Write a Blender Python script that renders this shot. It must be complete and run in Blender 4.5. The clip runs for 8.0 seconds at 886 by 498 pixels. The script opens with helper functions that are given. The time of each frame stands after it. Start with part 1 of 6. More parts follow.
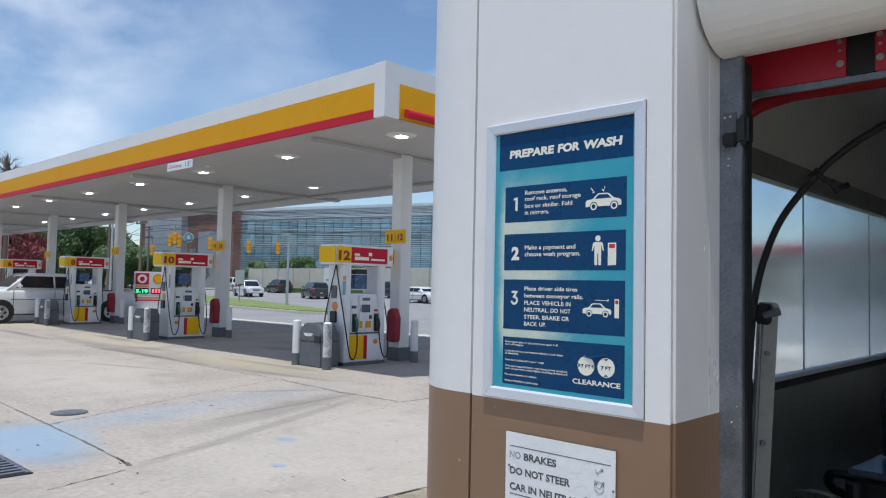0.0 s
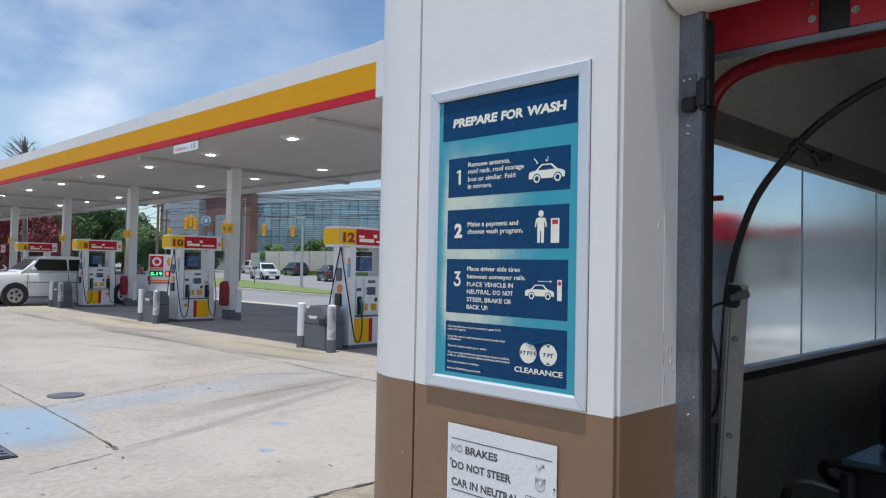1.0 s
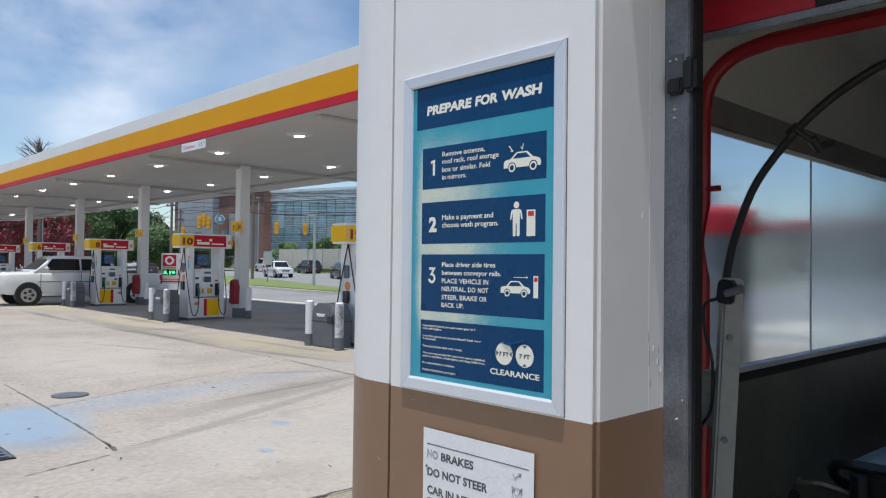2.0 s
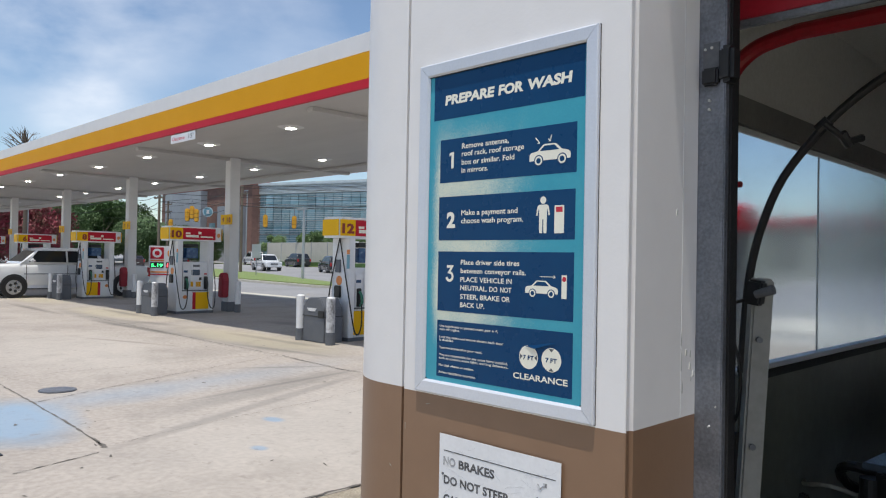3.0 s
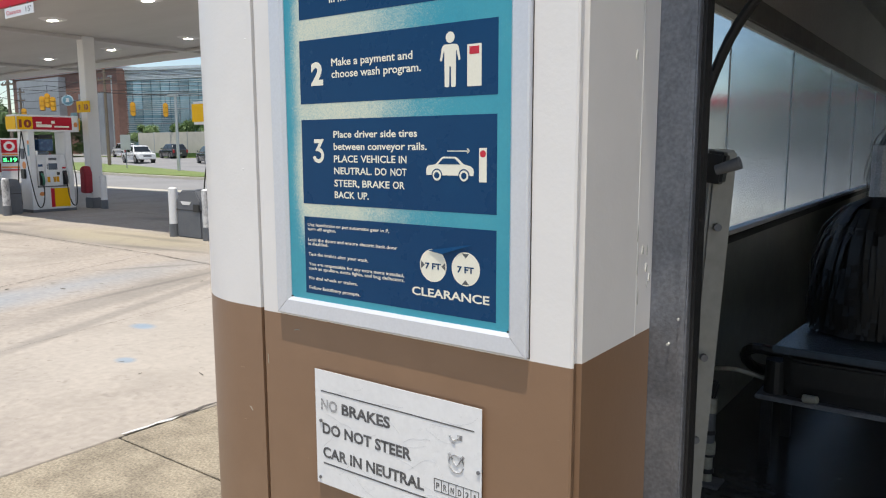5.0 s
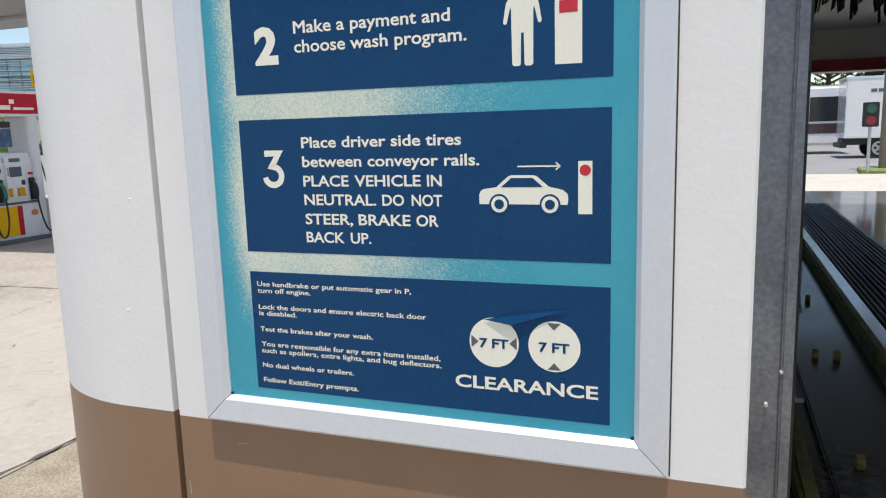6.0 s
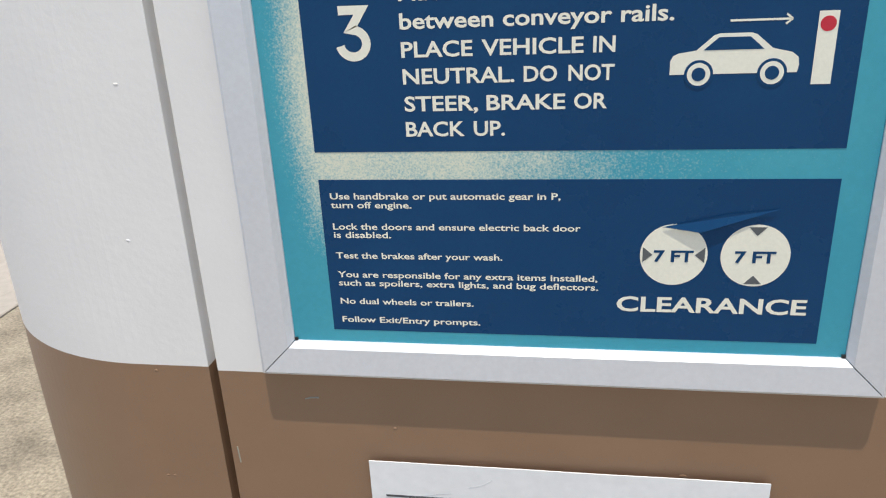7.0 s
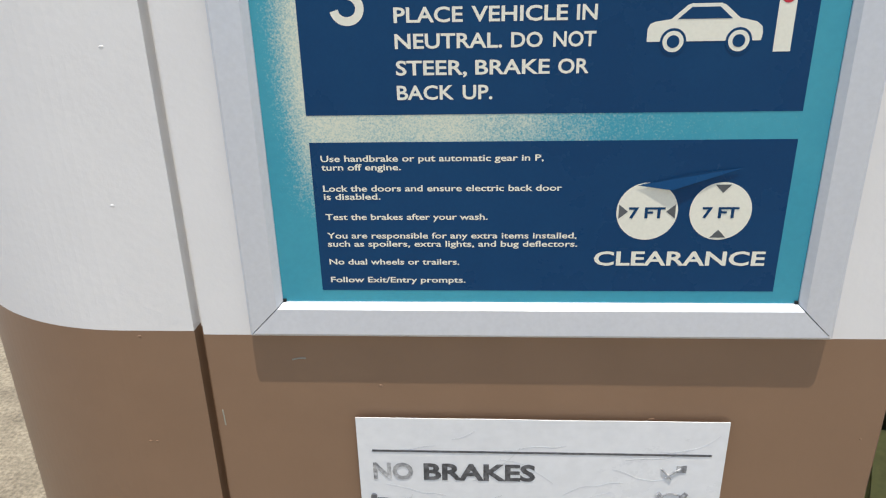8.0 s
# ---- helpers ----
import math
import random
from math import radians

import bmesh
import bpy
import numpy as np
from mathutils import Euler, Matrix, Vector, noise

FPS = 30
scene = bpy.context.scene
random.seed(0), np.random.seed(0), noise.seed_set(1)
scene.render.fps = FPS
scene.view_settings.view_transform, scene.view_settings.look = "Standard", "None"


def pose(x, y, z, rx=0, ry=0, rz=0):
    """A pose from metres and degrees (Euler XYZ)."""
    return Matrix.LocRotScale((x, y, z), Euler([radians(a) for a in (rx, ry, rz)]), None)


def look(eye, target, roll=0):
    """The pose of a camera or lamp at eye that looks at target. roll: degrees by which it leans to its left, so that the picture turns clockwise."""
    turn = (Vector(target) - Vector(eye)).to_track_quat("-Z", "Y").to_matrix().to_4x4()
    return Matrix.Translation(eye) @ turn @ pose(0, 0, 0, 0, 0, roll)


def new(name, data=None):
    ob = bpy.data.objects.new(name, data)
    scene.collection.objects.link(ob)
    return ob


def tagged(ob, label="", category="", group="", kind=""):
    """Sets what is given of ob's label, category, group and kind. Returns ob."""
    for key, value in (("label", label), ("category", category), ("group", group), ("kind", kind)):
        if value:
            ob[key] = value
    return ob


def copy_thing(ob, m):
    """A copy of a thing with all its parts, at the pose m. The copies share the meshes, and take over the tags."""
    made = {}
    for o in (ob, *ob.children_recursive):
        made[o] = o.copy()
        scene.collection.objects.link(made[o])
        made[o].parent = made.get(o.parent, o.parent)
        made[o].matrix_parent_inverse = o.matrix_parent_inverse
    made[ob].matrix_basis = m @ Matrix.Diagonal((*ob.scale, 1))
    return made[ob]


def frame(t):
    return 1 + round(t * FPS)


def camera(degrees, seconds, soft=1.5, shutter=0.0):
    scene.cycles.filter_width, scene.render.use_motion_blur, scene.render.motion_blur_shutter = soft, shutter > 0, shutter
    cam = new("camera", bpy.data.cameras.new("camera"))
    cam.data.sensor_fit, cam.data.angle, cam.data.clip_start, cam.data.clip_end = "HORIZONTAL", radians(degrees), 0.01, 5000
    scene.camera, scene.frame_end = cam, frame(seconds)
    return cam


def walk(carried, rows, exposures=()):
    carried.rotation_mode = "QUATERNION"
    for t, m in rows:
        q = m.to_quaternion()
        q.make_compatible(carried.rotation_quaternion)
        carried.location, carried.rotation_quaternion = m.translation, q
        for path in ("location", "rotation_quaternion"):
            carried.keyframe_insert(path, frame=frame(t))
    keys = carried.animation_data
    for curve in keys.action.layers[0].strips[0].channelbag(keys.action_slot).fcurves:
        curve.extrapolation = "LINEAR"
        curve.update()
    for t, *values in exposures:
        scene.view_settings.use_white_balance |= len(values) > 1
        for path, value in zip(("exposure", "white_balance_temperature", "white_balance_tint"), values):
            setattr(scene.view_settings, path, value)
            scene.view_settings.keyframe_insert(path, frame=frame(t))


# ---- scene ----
cam = camera(62.1, 8.0, 1.15)
METRES, EYE, TILT, LEAN, TURN = 2.24, 1.652, 0.0, 0.0, 43.5
ROWS = [
    (0.0, 0.0, 0.0, 0.0, -0.06, 2.9, -1.18),
    (0.5, 0.0546, 0.0473, 0.0024, -0.15, 2.14, -1.26),
    (1.0, 0.1088, 0.0826, -0.0011, 1.31, 1.52, -1.11),
    (1.5, 0.1567, 0.1193, -0.0025, 2.49, 1.24, -0.68),
    (3.0, 0.1202, 0.1857, 0.002, 1.49, 0.83, -1.07),
    (3.5, 0.1078, 0.2049, -0.0058, 1.12, -2.08, -1.03),
    (4.0, 0.1161, 0.2473, -0.0227, 1.09, -6.37, -0.6),
    (4.5, 0.1477, 0.321, -0.0177, -0.88, -8.03, -0.37),
    (6.0, 0.0318, 0.6705, 0.005, -23.35, -9.36, 1.69),
    (6.5, 0.0078, 0.757, 0.0142, -27.6, -17.33, 2.4),
    (7.0, -0.0308, 0.8183, 0.008, -34.96, -21.07, 2.54),
    (7.5, -0.0466, 0.8231, 0.0047, -38.42, -22.2, 1.97),
    (8.0, -0.0607, 0.8209, 0.0047, -40.46, -22.59, 1.24),
]
walk(cam, [(t, pose(0, 0, EYE, TILT, LEAN, TURN) @ pose(METRES * x, METRES * y, METRES * z, 90 + pitch, roll, yaw)) for t, x, y, z, yaw, pitch, roll in ROWS],
     [(0.0, 0.12, 6250, 9), (1.5, 0.14, 6400, 9), (3.0, 0.18, 6650, 10), (3.5, 0.28, 6850, 10), (4.5, 0.38, 7150, 10), (6.0, 0.42, 6900, 10), (8.0, 0.3, 6950, 9)])

# ---- world, sun ----
SUN_DIR = Vector((0.30, -1.0, 5.5)).normalized()          # towards the sun: close to noon in summer
SUN_ELEV = math.asin(SUN_DIR.z)
SUN_AZ = math.atan2(SUN_DIR.x, SUN_DIR.y)
world = bpy.data.worlds.new("sky")
scene.world = world
world.use_nodes = True
wn, wl = world.node_tree.nodes, world.node_tree.links
wn.clear()
sky = wn.new("ShaderNodeTexSky")
sky.sky_type = 'NISHITA'
sky.sun_disc = False
sky.sun_elevation, sky.sun_rotation = SUN_ELEV, SUN_AZ
sky.air_density, sky.dust_density, sky.ozone_density = 1.0, 0.25, 3.0
tc = wn.new("ShaderNodeTexCoord")
mp = wn.new("ShaderNodeMapping")
mp.inputs["Scale"].default_value = (1.8, 1.8, 4.0)
mp.inputs["Rotation"].default_value = (0.10, 0.16, 0.5)
wl.new(tc.outputs["Generated"], mp.inputs["Vector"])
cl = wn.new("ShaderNodeTexNoise")
cl.inputs["Scale"].default_value, cl.inputs["Detail"].default_value, cl.inputs["Roughness"].default_value = 1.9, 9, 0.52
cl.inputs["Distortion"].default_value = 0.15
wl.new(mp.outputs[0], cl.inputs["Vector"])
cr = wn.new("ShaderNodeValToRGB")
cr.color_ramp.elements[0].position, cr.color_ramp.elements[1].position = 0.38, 0.68
cr.color_ramp.elements[0].color, cr.color_ramp.elements[1].color = (0.0, 0.0, 0.0, 1), (0.9, 0.9, 0.9, 1)
wl.new(cl.outputs["Fac"], cr.inputs["Fac"])
# the denser cloud banks: each a broad soft patch of sky
last = None
for d, lo, hi, amount in (((-0.905, 0.268, 0.325), 0.978, 1.0, 0.9), ((-0.80, 0.48, 0.345), 0.985, 1.0, 0.35), ((-0.682, 0.669, 0.294), 0.996, 1.0, 0.8), ((-0.934, 0.325, 0.151), 0.9965, 1.0, 0.5), ((0.5, -0.6, 0.6), 0.6, 1.0, 0.8), ((0.7, 0.6, 0.4), 0.8, 1.0, 0.8)):
    dt = wn.new("ShaderNodeVectorMath")
    dt.operation = 'DOT_PRODUCT'
    dt.inputs[1].default_value = Vector(d).normalized()
    wl.new(tc.outputs["Generated"], dt.inputs[0])
    mr = wn.new("ShaderNodeMapRange")
    mr.interpolation_type = 'SMOOTHSTEP'
    mr.inputs["From Min"].default_value, mr.inputs["From Max"].default_value, mr.inputs["To Max"].default_value = lo, hi, amount
    wl.new(dt.outputs["Value"], mr.inputs["Value"])
    ad = wn.new("ShaderNodeMath")
    ad.operation = 'ADD'
    ad.inputs[1].default_value = 0.06
    wl.new(mr.outputs["Result"], ad.inputs[0])
    if last is not None:
        wl.new(last, ad.inputs[1])
    last = ad.outputs[0]
thick = wn.new("ShaderNodeMath")
thick.operation = 'MULTIPLY'
thick.use_clamp = True
wl.new(last, thick.inputs[0])
wl.new(cr.outputs["Color"], thick.inputs[1])
cmix = wn.new("ShaderNodeMixRGB")
cmix.inputs["Color2"].default_value = (7.6, 8.0, 8.7, 1)
wl.new(thick.outputs[0], cmix.inputs["Fac"])
wl.new(sky.outputs["Color"], cmix.inputs["Color1"])
bg = wn.new("ShaderNodeBackground")
bg.inputs["Strength"].default_value = 0.12
wl.new(cmix.outputs["Color"], bg.inputs["Color"])
wo = wn.new("ShaderNodeOutputWorld")
wl.new(bg.outputs[0], wo.inputs["Surface"])

sun = new("sun", bpy.data.lights.new("sun", 'SUN'))
sun.data.energy, sun.data.angle, sun.data.color = 3.6, radians(0.53), (1.0, 0.965, 0.9)
sun.matrix_world = look(SUN_DIR * 60, (0, 0, 0))


# ---- materials ----
def surface(name, color, rough=0.5, metal=0.0, second=None, var=0.5, big=1.5, fine=40.0, grain=0.12, bump=0.05, bump_scale=120.0,
            coat=0.0, object_random=0.0, spec=0.5, stretch=(1, 1, 1)):
    """A procedural surface: base colour, blotches towards `second`, fine grain, relief and roughness that varies."""
    m = bpy.data.materials.new(name)
    m.use_nodes = True
    n, l = m.node_tree.nodes, m.node_tree.links
    p = n["Principled BSDF"]
    co = n.new("ShaderNodeTexCoord")
    ma = n.new("ShaderNodeMapping")
    ma.inputs["Scale"].default_value = stretch
    l.new(co.outputs["Object"], ma.inputs["Vector"])
    second = second or tuple(c * 0.8 for c in color)
    n1 = n.new("ShaderNodeTexNoise")
    n1.inputs["Scale"].default_value, n1.inputs["Detail"].default_value, n1.inputs["Roughness"].default_value = big, 7, 0.62
    l.new(ma.outputs[0], n1.inputs["Vector"])
    r1 = n.new("ShaderNodeValToRGB")
    r1.color_ramp.elements[0].position, r1.color_ramp.elements[1].position = 0.42, 0.68
    l.new(n1.outputs["Fac"], r1.inputs["Fac"])
    f1 = n.new("ShaderNodeMath")
    f1.operation = 'MULTIPLY'
    f1.inputs[1].default_value = var
    l.new(r1.outputs["Color"], f1.inputs[0])
    mx = n.new("ShaderNodeMixRGB")
    mx.inputs["Color1"].default_value, mx.inputs["Color2"].default_value = (*color, 1), (*second, 1)
    l.new(f1.outputs[0], mx.inputs["Fac"])
    n2 = n.new("ShaderNodeTexNoise")
    n2.inputs["Scale"].default_value, n2.inputs["Detail"].default_value = fine, 5
    l.new(ma.outputs[0], n2.inputs["Vector"])
    g = n.new("ShaderNodeMapRange")
    g.inputs["From Min"].default_value, g.inputs["From Max"].default_value = 0.3, 0.7
    g.inputs["To Min"].default_value, g.inputs["To Max"].default_value = 1 - grain, 1 + grain
    l.new(n2.outputs["Fac"], g.inputs["Value"])
    last = g.outputs["Result"]
    if object_random:
        oi = n.new("ShaderNodeObjectInfo")
        orr = n.new("ShaderNodeMapRange")
        orr.inputs["To Min"].default_value, orr.inputs["To Max"].default_value = 1 - object_random, 1 + object_random
        l.new(oi.outputs["Random"], orr.inputs["Value"])
        mm = n.new("ShaderNodeMath")
        mm.operation = 'MULTIPLY'
        l.new(last, mm.inputs[0])
        l.new(orr.outputs["Result"], mm.inputs[1])
        last = mm.outputs[0]
    mu = n.new("ShaderNodeMixRGB")
    mu.blend_type = 'MULTIPLY'
    mu.inputs["Fac"].default_value = 1.0
    l.new(mx.outputs["Color"], mu.inputs["Color1"])
    l.new(last, mu.inputs["Color2"])
    l.new(mu.outputs["Color"], p.inputs["Base Color"])
    rr = n.new("ShaderNodeMapRange")
    rr.inputs["To Min"].default_value, rr.inputs["To Max"].default_value = max(0.02, rough - 0.1), min(1.0, rough + 0.1)
    l.new(n1.outputs["Fac"], rr.inputs["Value"])
    l.new(rr.outputs["Result"], p.inputs["Roughness"])
    p.inputs["Metallic"].default_value = metal
    p.inputs["Coat Weight"].default_value = coat
    p.inputs["Specular IOR Level"].default_value = spec
    if bump:
        n3 = n.new("ShaderNodeTexNoise")
        n3.inputs["Scale"].default_value, n3.inputs["Detail"].default_value = bump_scale, 6
        l.new(ma.outputs[0], n3.inputs["Vector"])
        bp = n.new("ShaderNodeBump")
        bp.inputs["Strength"].default_value, bp.inputs["Distance"].default_value = bump, 0.01
        l.new(n3.outputs["Fac"], bp.inputs["Height"])
        l.new(bp.outputs[0], p.inputs["Normal"])
    return m


def lamp_mat(name, color, strength):
    m = bpy.data.materials.new(name)
    m.use_nodes = True
    p = m.node_tree.nodes["Principled BSDF"]
    p.inputs["Base Color"].default_value = (*color, 1)
    p.inputs["Emission Color"].default_value = (*color, 1)
    p.inputs["Emission Strength"].default_value = strength
    return m


def glass(name, color, rough, ior=1.45, trans=1.0):
    m = surface(name, color, rough, var=0.15, grain=0.03, bump=0.0)
    p = m.node_tree.nodes["Principled BSDF"]
    p.inputs["Transmission Weight"].default_value = trans
    p.inputs["IOR"].default_value = ior
    return m


WHITE = surface("white_wall_paint", (0.80, 0.785, 0.78), 0.4, second=(0.75, 0.735, 0.72), var=0.5, big=1.2, fine=12, grain=0.015, bump=0.04, bump_scale=130)
BROWN = surface("brown_wall_paint", (0.255, 0.153, 0.094), 0.42, second=(0.285, 0.180, 0.114), var=0.5, big=1.5, fine=12, grain=0.03, bump=0.03, bump_scale=70)
SEAM = surface("dark_joint", (0.05, 0.04, 0.035), 0.8)
ALU = surface("brushed_aluminium_frame", (0.66, 0.685, 0.74), 0.36, 0.25, second=(0.60, 0.625, 0.68), var=0.3, big=5, fine=200, grain=0.03, bump=0.0)
GALV = surface("galvanised_steel", (0.235, 0.25, 0.285), 0.48, 0.65, second=(0.14, 0.15, 0.175), var=0.7, big=9, fine=130, grain=0.18, bump=0.10, bump_scale=200)
RUBBER = surface("black_rubber", (0.012, 0.012, 0.013), 0.6, grain=0.3, bump=0.2)
NAVY = surface("navy_print", (0.004, 0.048, 0.138), 0.28, second=(0.006, 0.060, 0.158), var=0.7, big=5, fine=300, grain=0.035, bump=0.008, bump_scale=300, spec=0.18)
CREAM = surface("cream_print", (0.84, 0.82, 0.71), 0.4, second=(0.80, 0.78, 0.66), var=0.4, big=20, fine=300, grain=0.03, bump=0)
PRINT_RED = surface("red_print", (0.58, 0.02, 0.045), 0.4, bump=0)
PRINT_GREY = surface("grey_print", (0.10, 0.11, 0.12), 0.45, bump=0)
PAPER = surface("laminated_paper", (0.80, 0.81, 0.83), 0.3, second=(0.72, 0.73, 0.75), var=0.5, big=7, fine=90, grain=0.03, bump=0.05, bump_scale=30)
CRACKLE = surface("crackle_grey", (0.52, 0.53, 0.55), 0.5, bump=0)
INK = surface("worn_black_ink", (0.07, 0.072, 0.08), 0.55, second=(0.26, 0.26, 0.27), var=0.4, big=60, fine=240, grain=0.4, bump=0)
INK_FADED = surface("faded_black_ink", (0.22, 0.225, 0.24), 0.55, second=(0.62, 0.62, 0.63), var=0.9, big=90, fine=240, grain=0.4, bump=0)
CONCRETE = surface("forecourt_concrete", (0.375, 0.333, 0.292), 0.85, second=(0.285, 0.255, 0.226), var=0.7, big=0.7, fine=16, grain=0.14, bump=0.12, bump_scale=40, object_random=0.05)
APRON = surface("sandy_apron_concrete", (0.36, 0.31, 0.235), 0.9, second=(0.17, 0.145, 0.11), var=0.75, big=4.0, fine=70, grain=0.34, bump=0.8, bump_scale=90)
ASPHALT = surface("asphalt", (0.265, 0.265, 0.27), 0.9, second=(0.215, 0.215, 0.22), var=0.7, big=0.25, fine=14, grain=0.12, bump=0.2, bump_scale=80)
KERB = surface("kerb_concrete", (0.54, 0.51, 0.45), 0.85, big=1.2, fine=14, grain=0.12, bump=0.2)
GRASS = surface("grass", (0.150, 0.215, 0.060), 0.9, second=(0.225, 0.245, 0.10), var=0.7, big=0.7, fine=9, grain=0.3, bump=0.6, bump_scale=25)
CANOPY_W = surface("canopy_white_panel", (0.70, 0.70, 0.70), 0.5, second=(0.63, 0.63, 0.63), var=0.5, big=0.5, fine=3, grain=0.02, bump=0.0)
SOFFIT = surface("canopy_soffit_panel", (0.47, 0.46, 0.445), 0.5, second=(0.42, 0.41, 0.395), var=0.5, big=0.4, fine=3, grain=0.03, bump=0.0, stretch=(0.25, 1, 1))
YELLOW = surface("signal_yellow_panel", (0.66, 0.32, 0.008), 0.6, second=(0.61, 0.29, 0.007), var=0.5, big=0.6, grain=0.02, bump=0.0, spec=0.15)
RED = surface("red_panel", (0.50, 0.016, 0.035), 0.55, second=(0.45, 0.014, 0.03), var=0.5, big=1.0, grain=0.03, bump=0.0, spec=0.2)
PUMP_W = surface("pump_white_enamel", (0.72, 0.73, 0.75), 0.35, second=(0.58, 0.58, 0.58), var=0.35, big=2.5, fine=30, grain=0.03, bump=0.01, coat=0.3)
GREY = surface("charcoal_plastic", (0.108, 0.116, 0.132), 0.6, second=(0.14, 0.147, 0.16), var=0.6, big=5, fine=60, grain=0.12, bump=0.08)
BLACK = surface("black_plastic", (0.014, 0.015, 0.017), 0.45, grain=0.2, bump=0.03)
SCREEN = surface("screen_glass", (0.05, 0.08, 0.13), 0.12, second=(0.03, 0.05, 0.1), var=0.6, big=8, bump=0)
BLUE_DISPLAY = surface("blue_display_card", (0.02, 0.06, 0.16), 0.25, second=(0.05, 0.14, 0.26), var=0.8, big=9, bump=0)
ORANGE = surface("orange_sticker", (0.70, 0.25, 0.07), 0.5, bump=0)
TEAL = surface("teal_sticker", (0.16, 0.34, 0.42), 0.5, bump=0)
GREEN = surface("green_nozzle", (0.03, 0.16, 0.10), 0.5, bump=0)
CHERRY = surface("red_fabric_cover", (0.30, 0.025, 0.04), 0.7, second=(0.22, 0.02, 0.03), big=6, bump=0.1, bump_scale=20)
GLOW_W = lamp_mat("led_panel", (1.0, 0.95, 0.86), 40.0)
CRACKM = surface("weathered_crack", (0.15, 0.135, 0.12), 0.9, second=(0.09, 0.08, 0.07), var=0.9, big=9, bump=0)
GLOW_GREEN = lamp_mat("green_led", (0.05, 1.0, 0.25), 2.0)
GLOW_RED = lamp_mat("red_led", (1.0, 0.1, 0.12), 1.6)
BRICKY = surface("brown_brick", (0.27, 0.15, 0.12), 0.85, second=(0.16, 0.085, 0.07), var=0.8, big=0.12, fine=2.2, grain=0.12, bump=0)
GREYWALL = surface("grey_metal_cladding", (0.36, 0.38, 0.41), 0.55, second=(0.22, 0.23, 0.25), var=0.7, big=0.08, fine=1.0, grain=0.06, bump=0)
FACADE_GLASS = surface("facade_glass", (0.20, 0.36, 0.43), 0.07, second=(0.36, 0.53, 0.58), var=0.9, big=0.10, fine=0.8, grain=0.14, bump=0, object_random=0.35, spec=0.8)
FIN = surface("facade_fin", (0.60, 0.66, 0.69), 0.4, 0.3, bump=0)
LEAF = surface("leaf_green", (0.085, 0.155, 0.045), 0.6, second=(0.12, 0.20, 0.06), var=0.9, big=0.5, fine=3, grain=0.3, bump=0)
LEAF2 = surface("leaf_dark", (0.065, 0.125, 0.04), 0.6, second=(0.10, 0.165, 0.055), var=0.9, big=0.5, fine=3, grain=0.3, bump=0)
BLOSSOM = surface("crape_blossom", (0.27, 0.032, 0.06), 0.7, second=(0.045, 0.07, 0.028), var=1.0, big=0.9, fine=3, grain=0.3, bump=0)
BARK = surface("bark", (0.13, 0.10, 0.075), 0.9, big=3, bump=0.4)
WOODPOLE = surface("weathered_pole_wood", (0.16, 0.125, 0.095), 0.9, second=(0.22, 0.19, 0.155), big=3, stretch=(6, 6, 0.5), bump=0.2)
STEELPOLE = surface("light_grey_pole", (0.42, 0.45, 0.46), 0.5, 0.4, bump=0)
SIGNAL_Y = surface("signal_head_yellow", (0.72, 0.36, 0.02), 0.5, bump=0)
CAR_WHITE = surface("white_car_paint", (0.72, 0.73, 0.74), 0.25, coat=0.8, var=0.2, big=2, grain=0.01, bump=0)
CAR_DARK = surface("dark_grey_car_paint", (0.03, 0.032, 0.037), 0.25, coat=0.8, var=0.3, grain=0.02, bump=0)
CAR_TEAL = surface("teal_grey_car_paint", (0.060, 0.095, 0.105), 0.25, coat=0.8, var=0.3, grain=0.02, bump=0)
CAR_BROWN = surface("dark_maroon_car_paint", (0.045, 0.022, 0.024), 0.25, coat=0.8, var=0.3, grain=0.02, bump=0)
CAR_GLASS = surface("car_glass", (0.016, 0.02, 0.024), 0.08, bump=0, spec=0.45)
TYRE = surface("tyre_rubber", (0.016, 0.016, 0.017), 0.8, bump=0.2)
ALLOY = surface("alloy_wheel", (0.45, 0.45, 0.46), 0.3, 0.8, bump=0)
LIGHT_CLEAR = surface("headlight_lens", (0.6, 0.6, 0.58), 0.15, bump=0)
LIGHT_RED = surface("tail_light_lens", (0.40, 0.015, 0.02), 0.2, bump=0)
LIGHT_AMBER = surface("amber_lens", (0.75, 0.22, 0.03), 0.2, bump=0)
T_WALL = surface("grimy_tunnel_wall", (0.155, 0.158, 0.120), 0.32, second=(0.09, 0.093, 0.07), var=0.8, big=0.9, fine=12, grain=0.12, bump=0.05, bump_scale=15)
T_CEIL = surface("tunnel_ceiling_panel", (0.80, 0.815, 0.80), 0.5, second=(0.70, 0.715, 0.70), big=0.8, grain=0.05, bump=0)
T_FLOOR = surface("wet_dark_floor", (0.045, 0.05, 0.055), 0.22, second=(0.03, 0.034, 0.038), var=0.8, big=1.2, fine=20, grain=0.2, bump=0.12, bump_scale=10)
T_RED = surface("red_powder_coat", (0.36, 0.014, 0.024), 0.35, second=(0.28, 0.011, 0.02), bump=0.02)
VINYL = surface("red_vinyl", (0.40, 0.012, 0.032), 0.42, second=(0.33, 0.010, 0.026), big=4, bump=0.1, bump_scale=7)
BRUSH = surface("black_brush_strips", (0.006, 0.006, 0.007), 0.55, bump=0.1)
POST = surface("grey_white_post_paint", (0.25, 0.255, 0.245), 0.5, second=(0.19, 0.19, 0.18), var=0.6, big=4, fine=40, grain=0.08, bump=0.05)
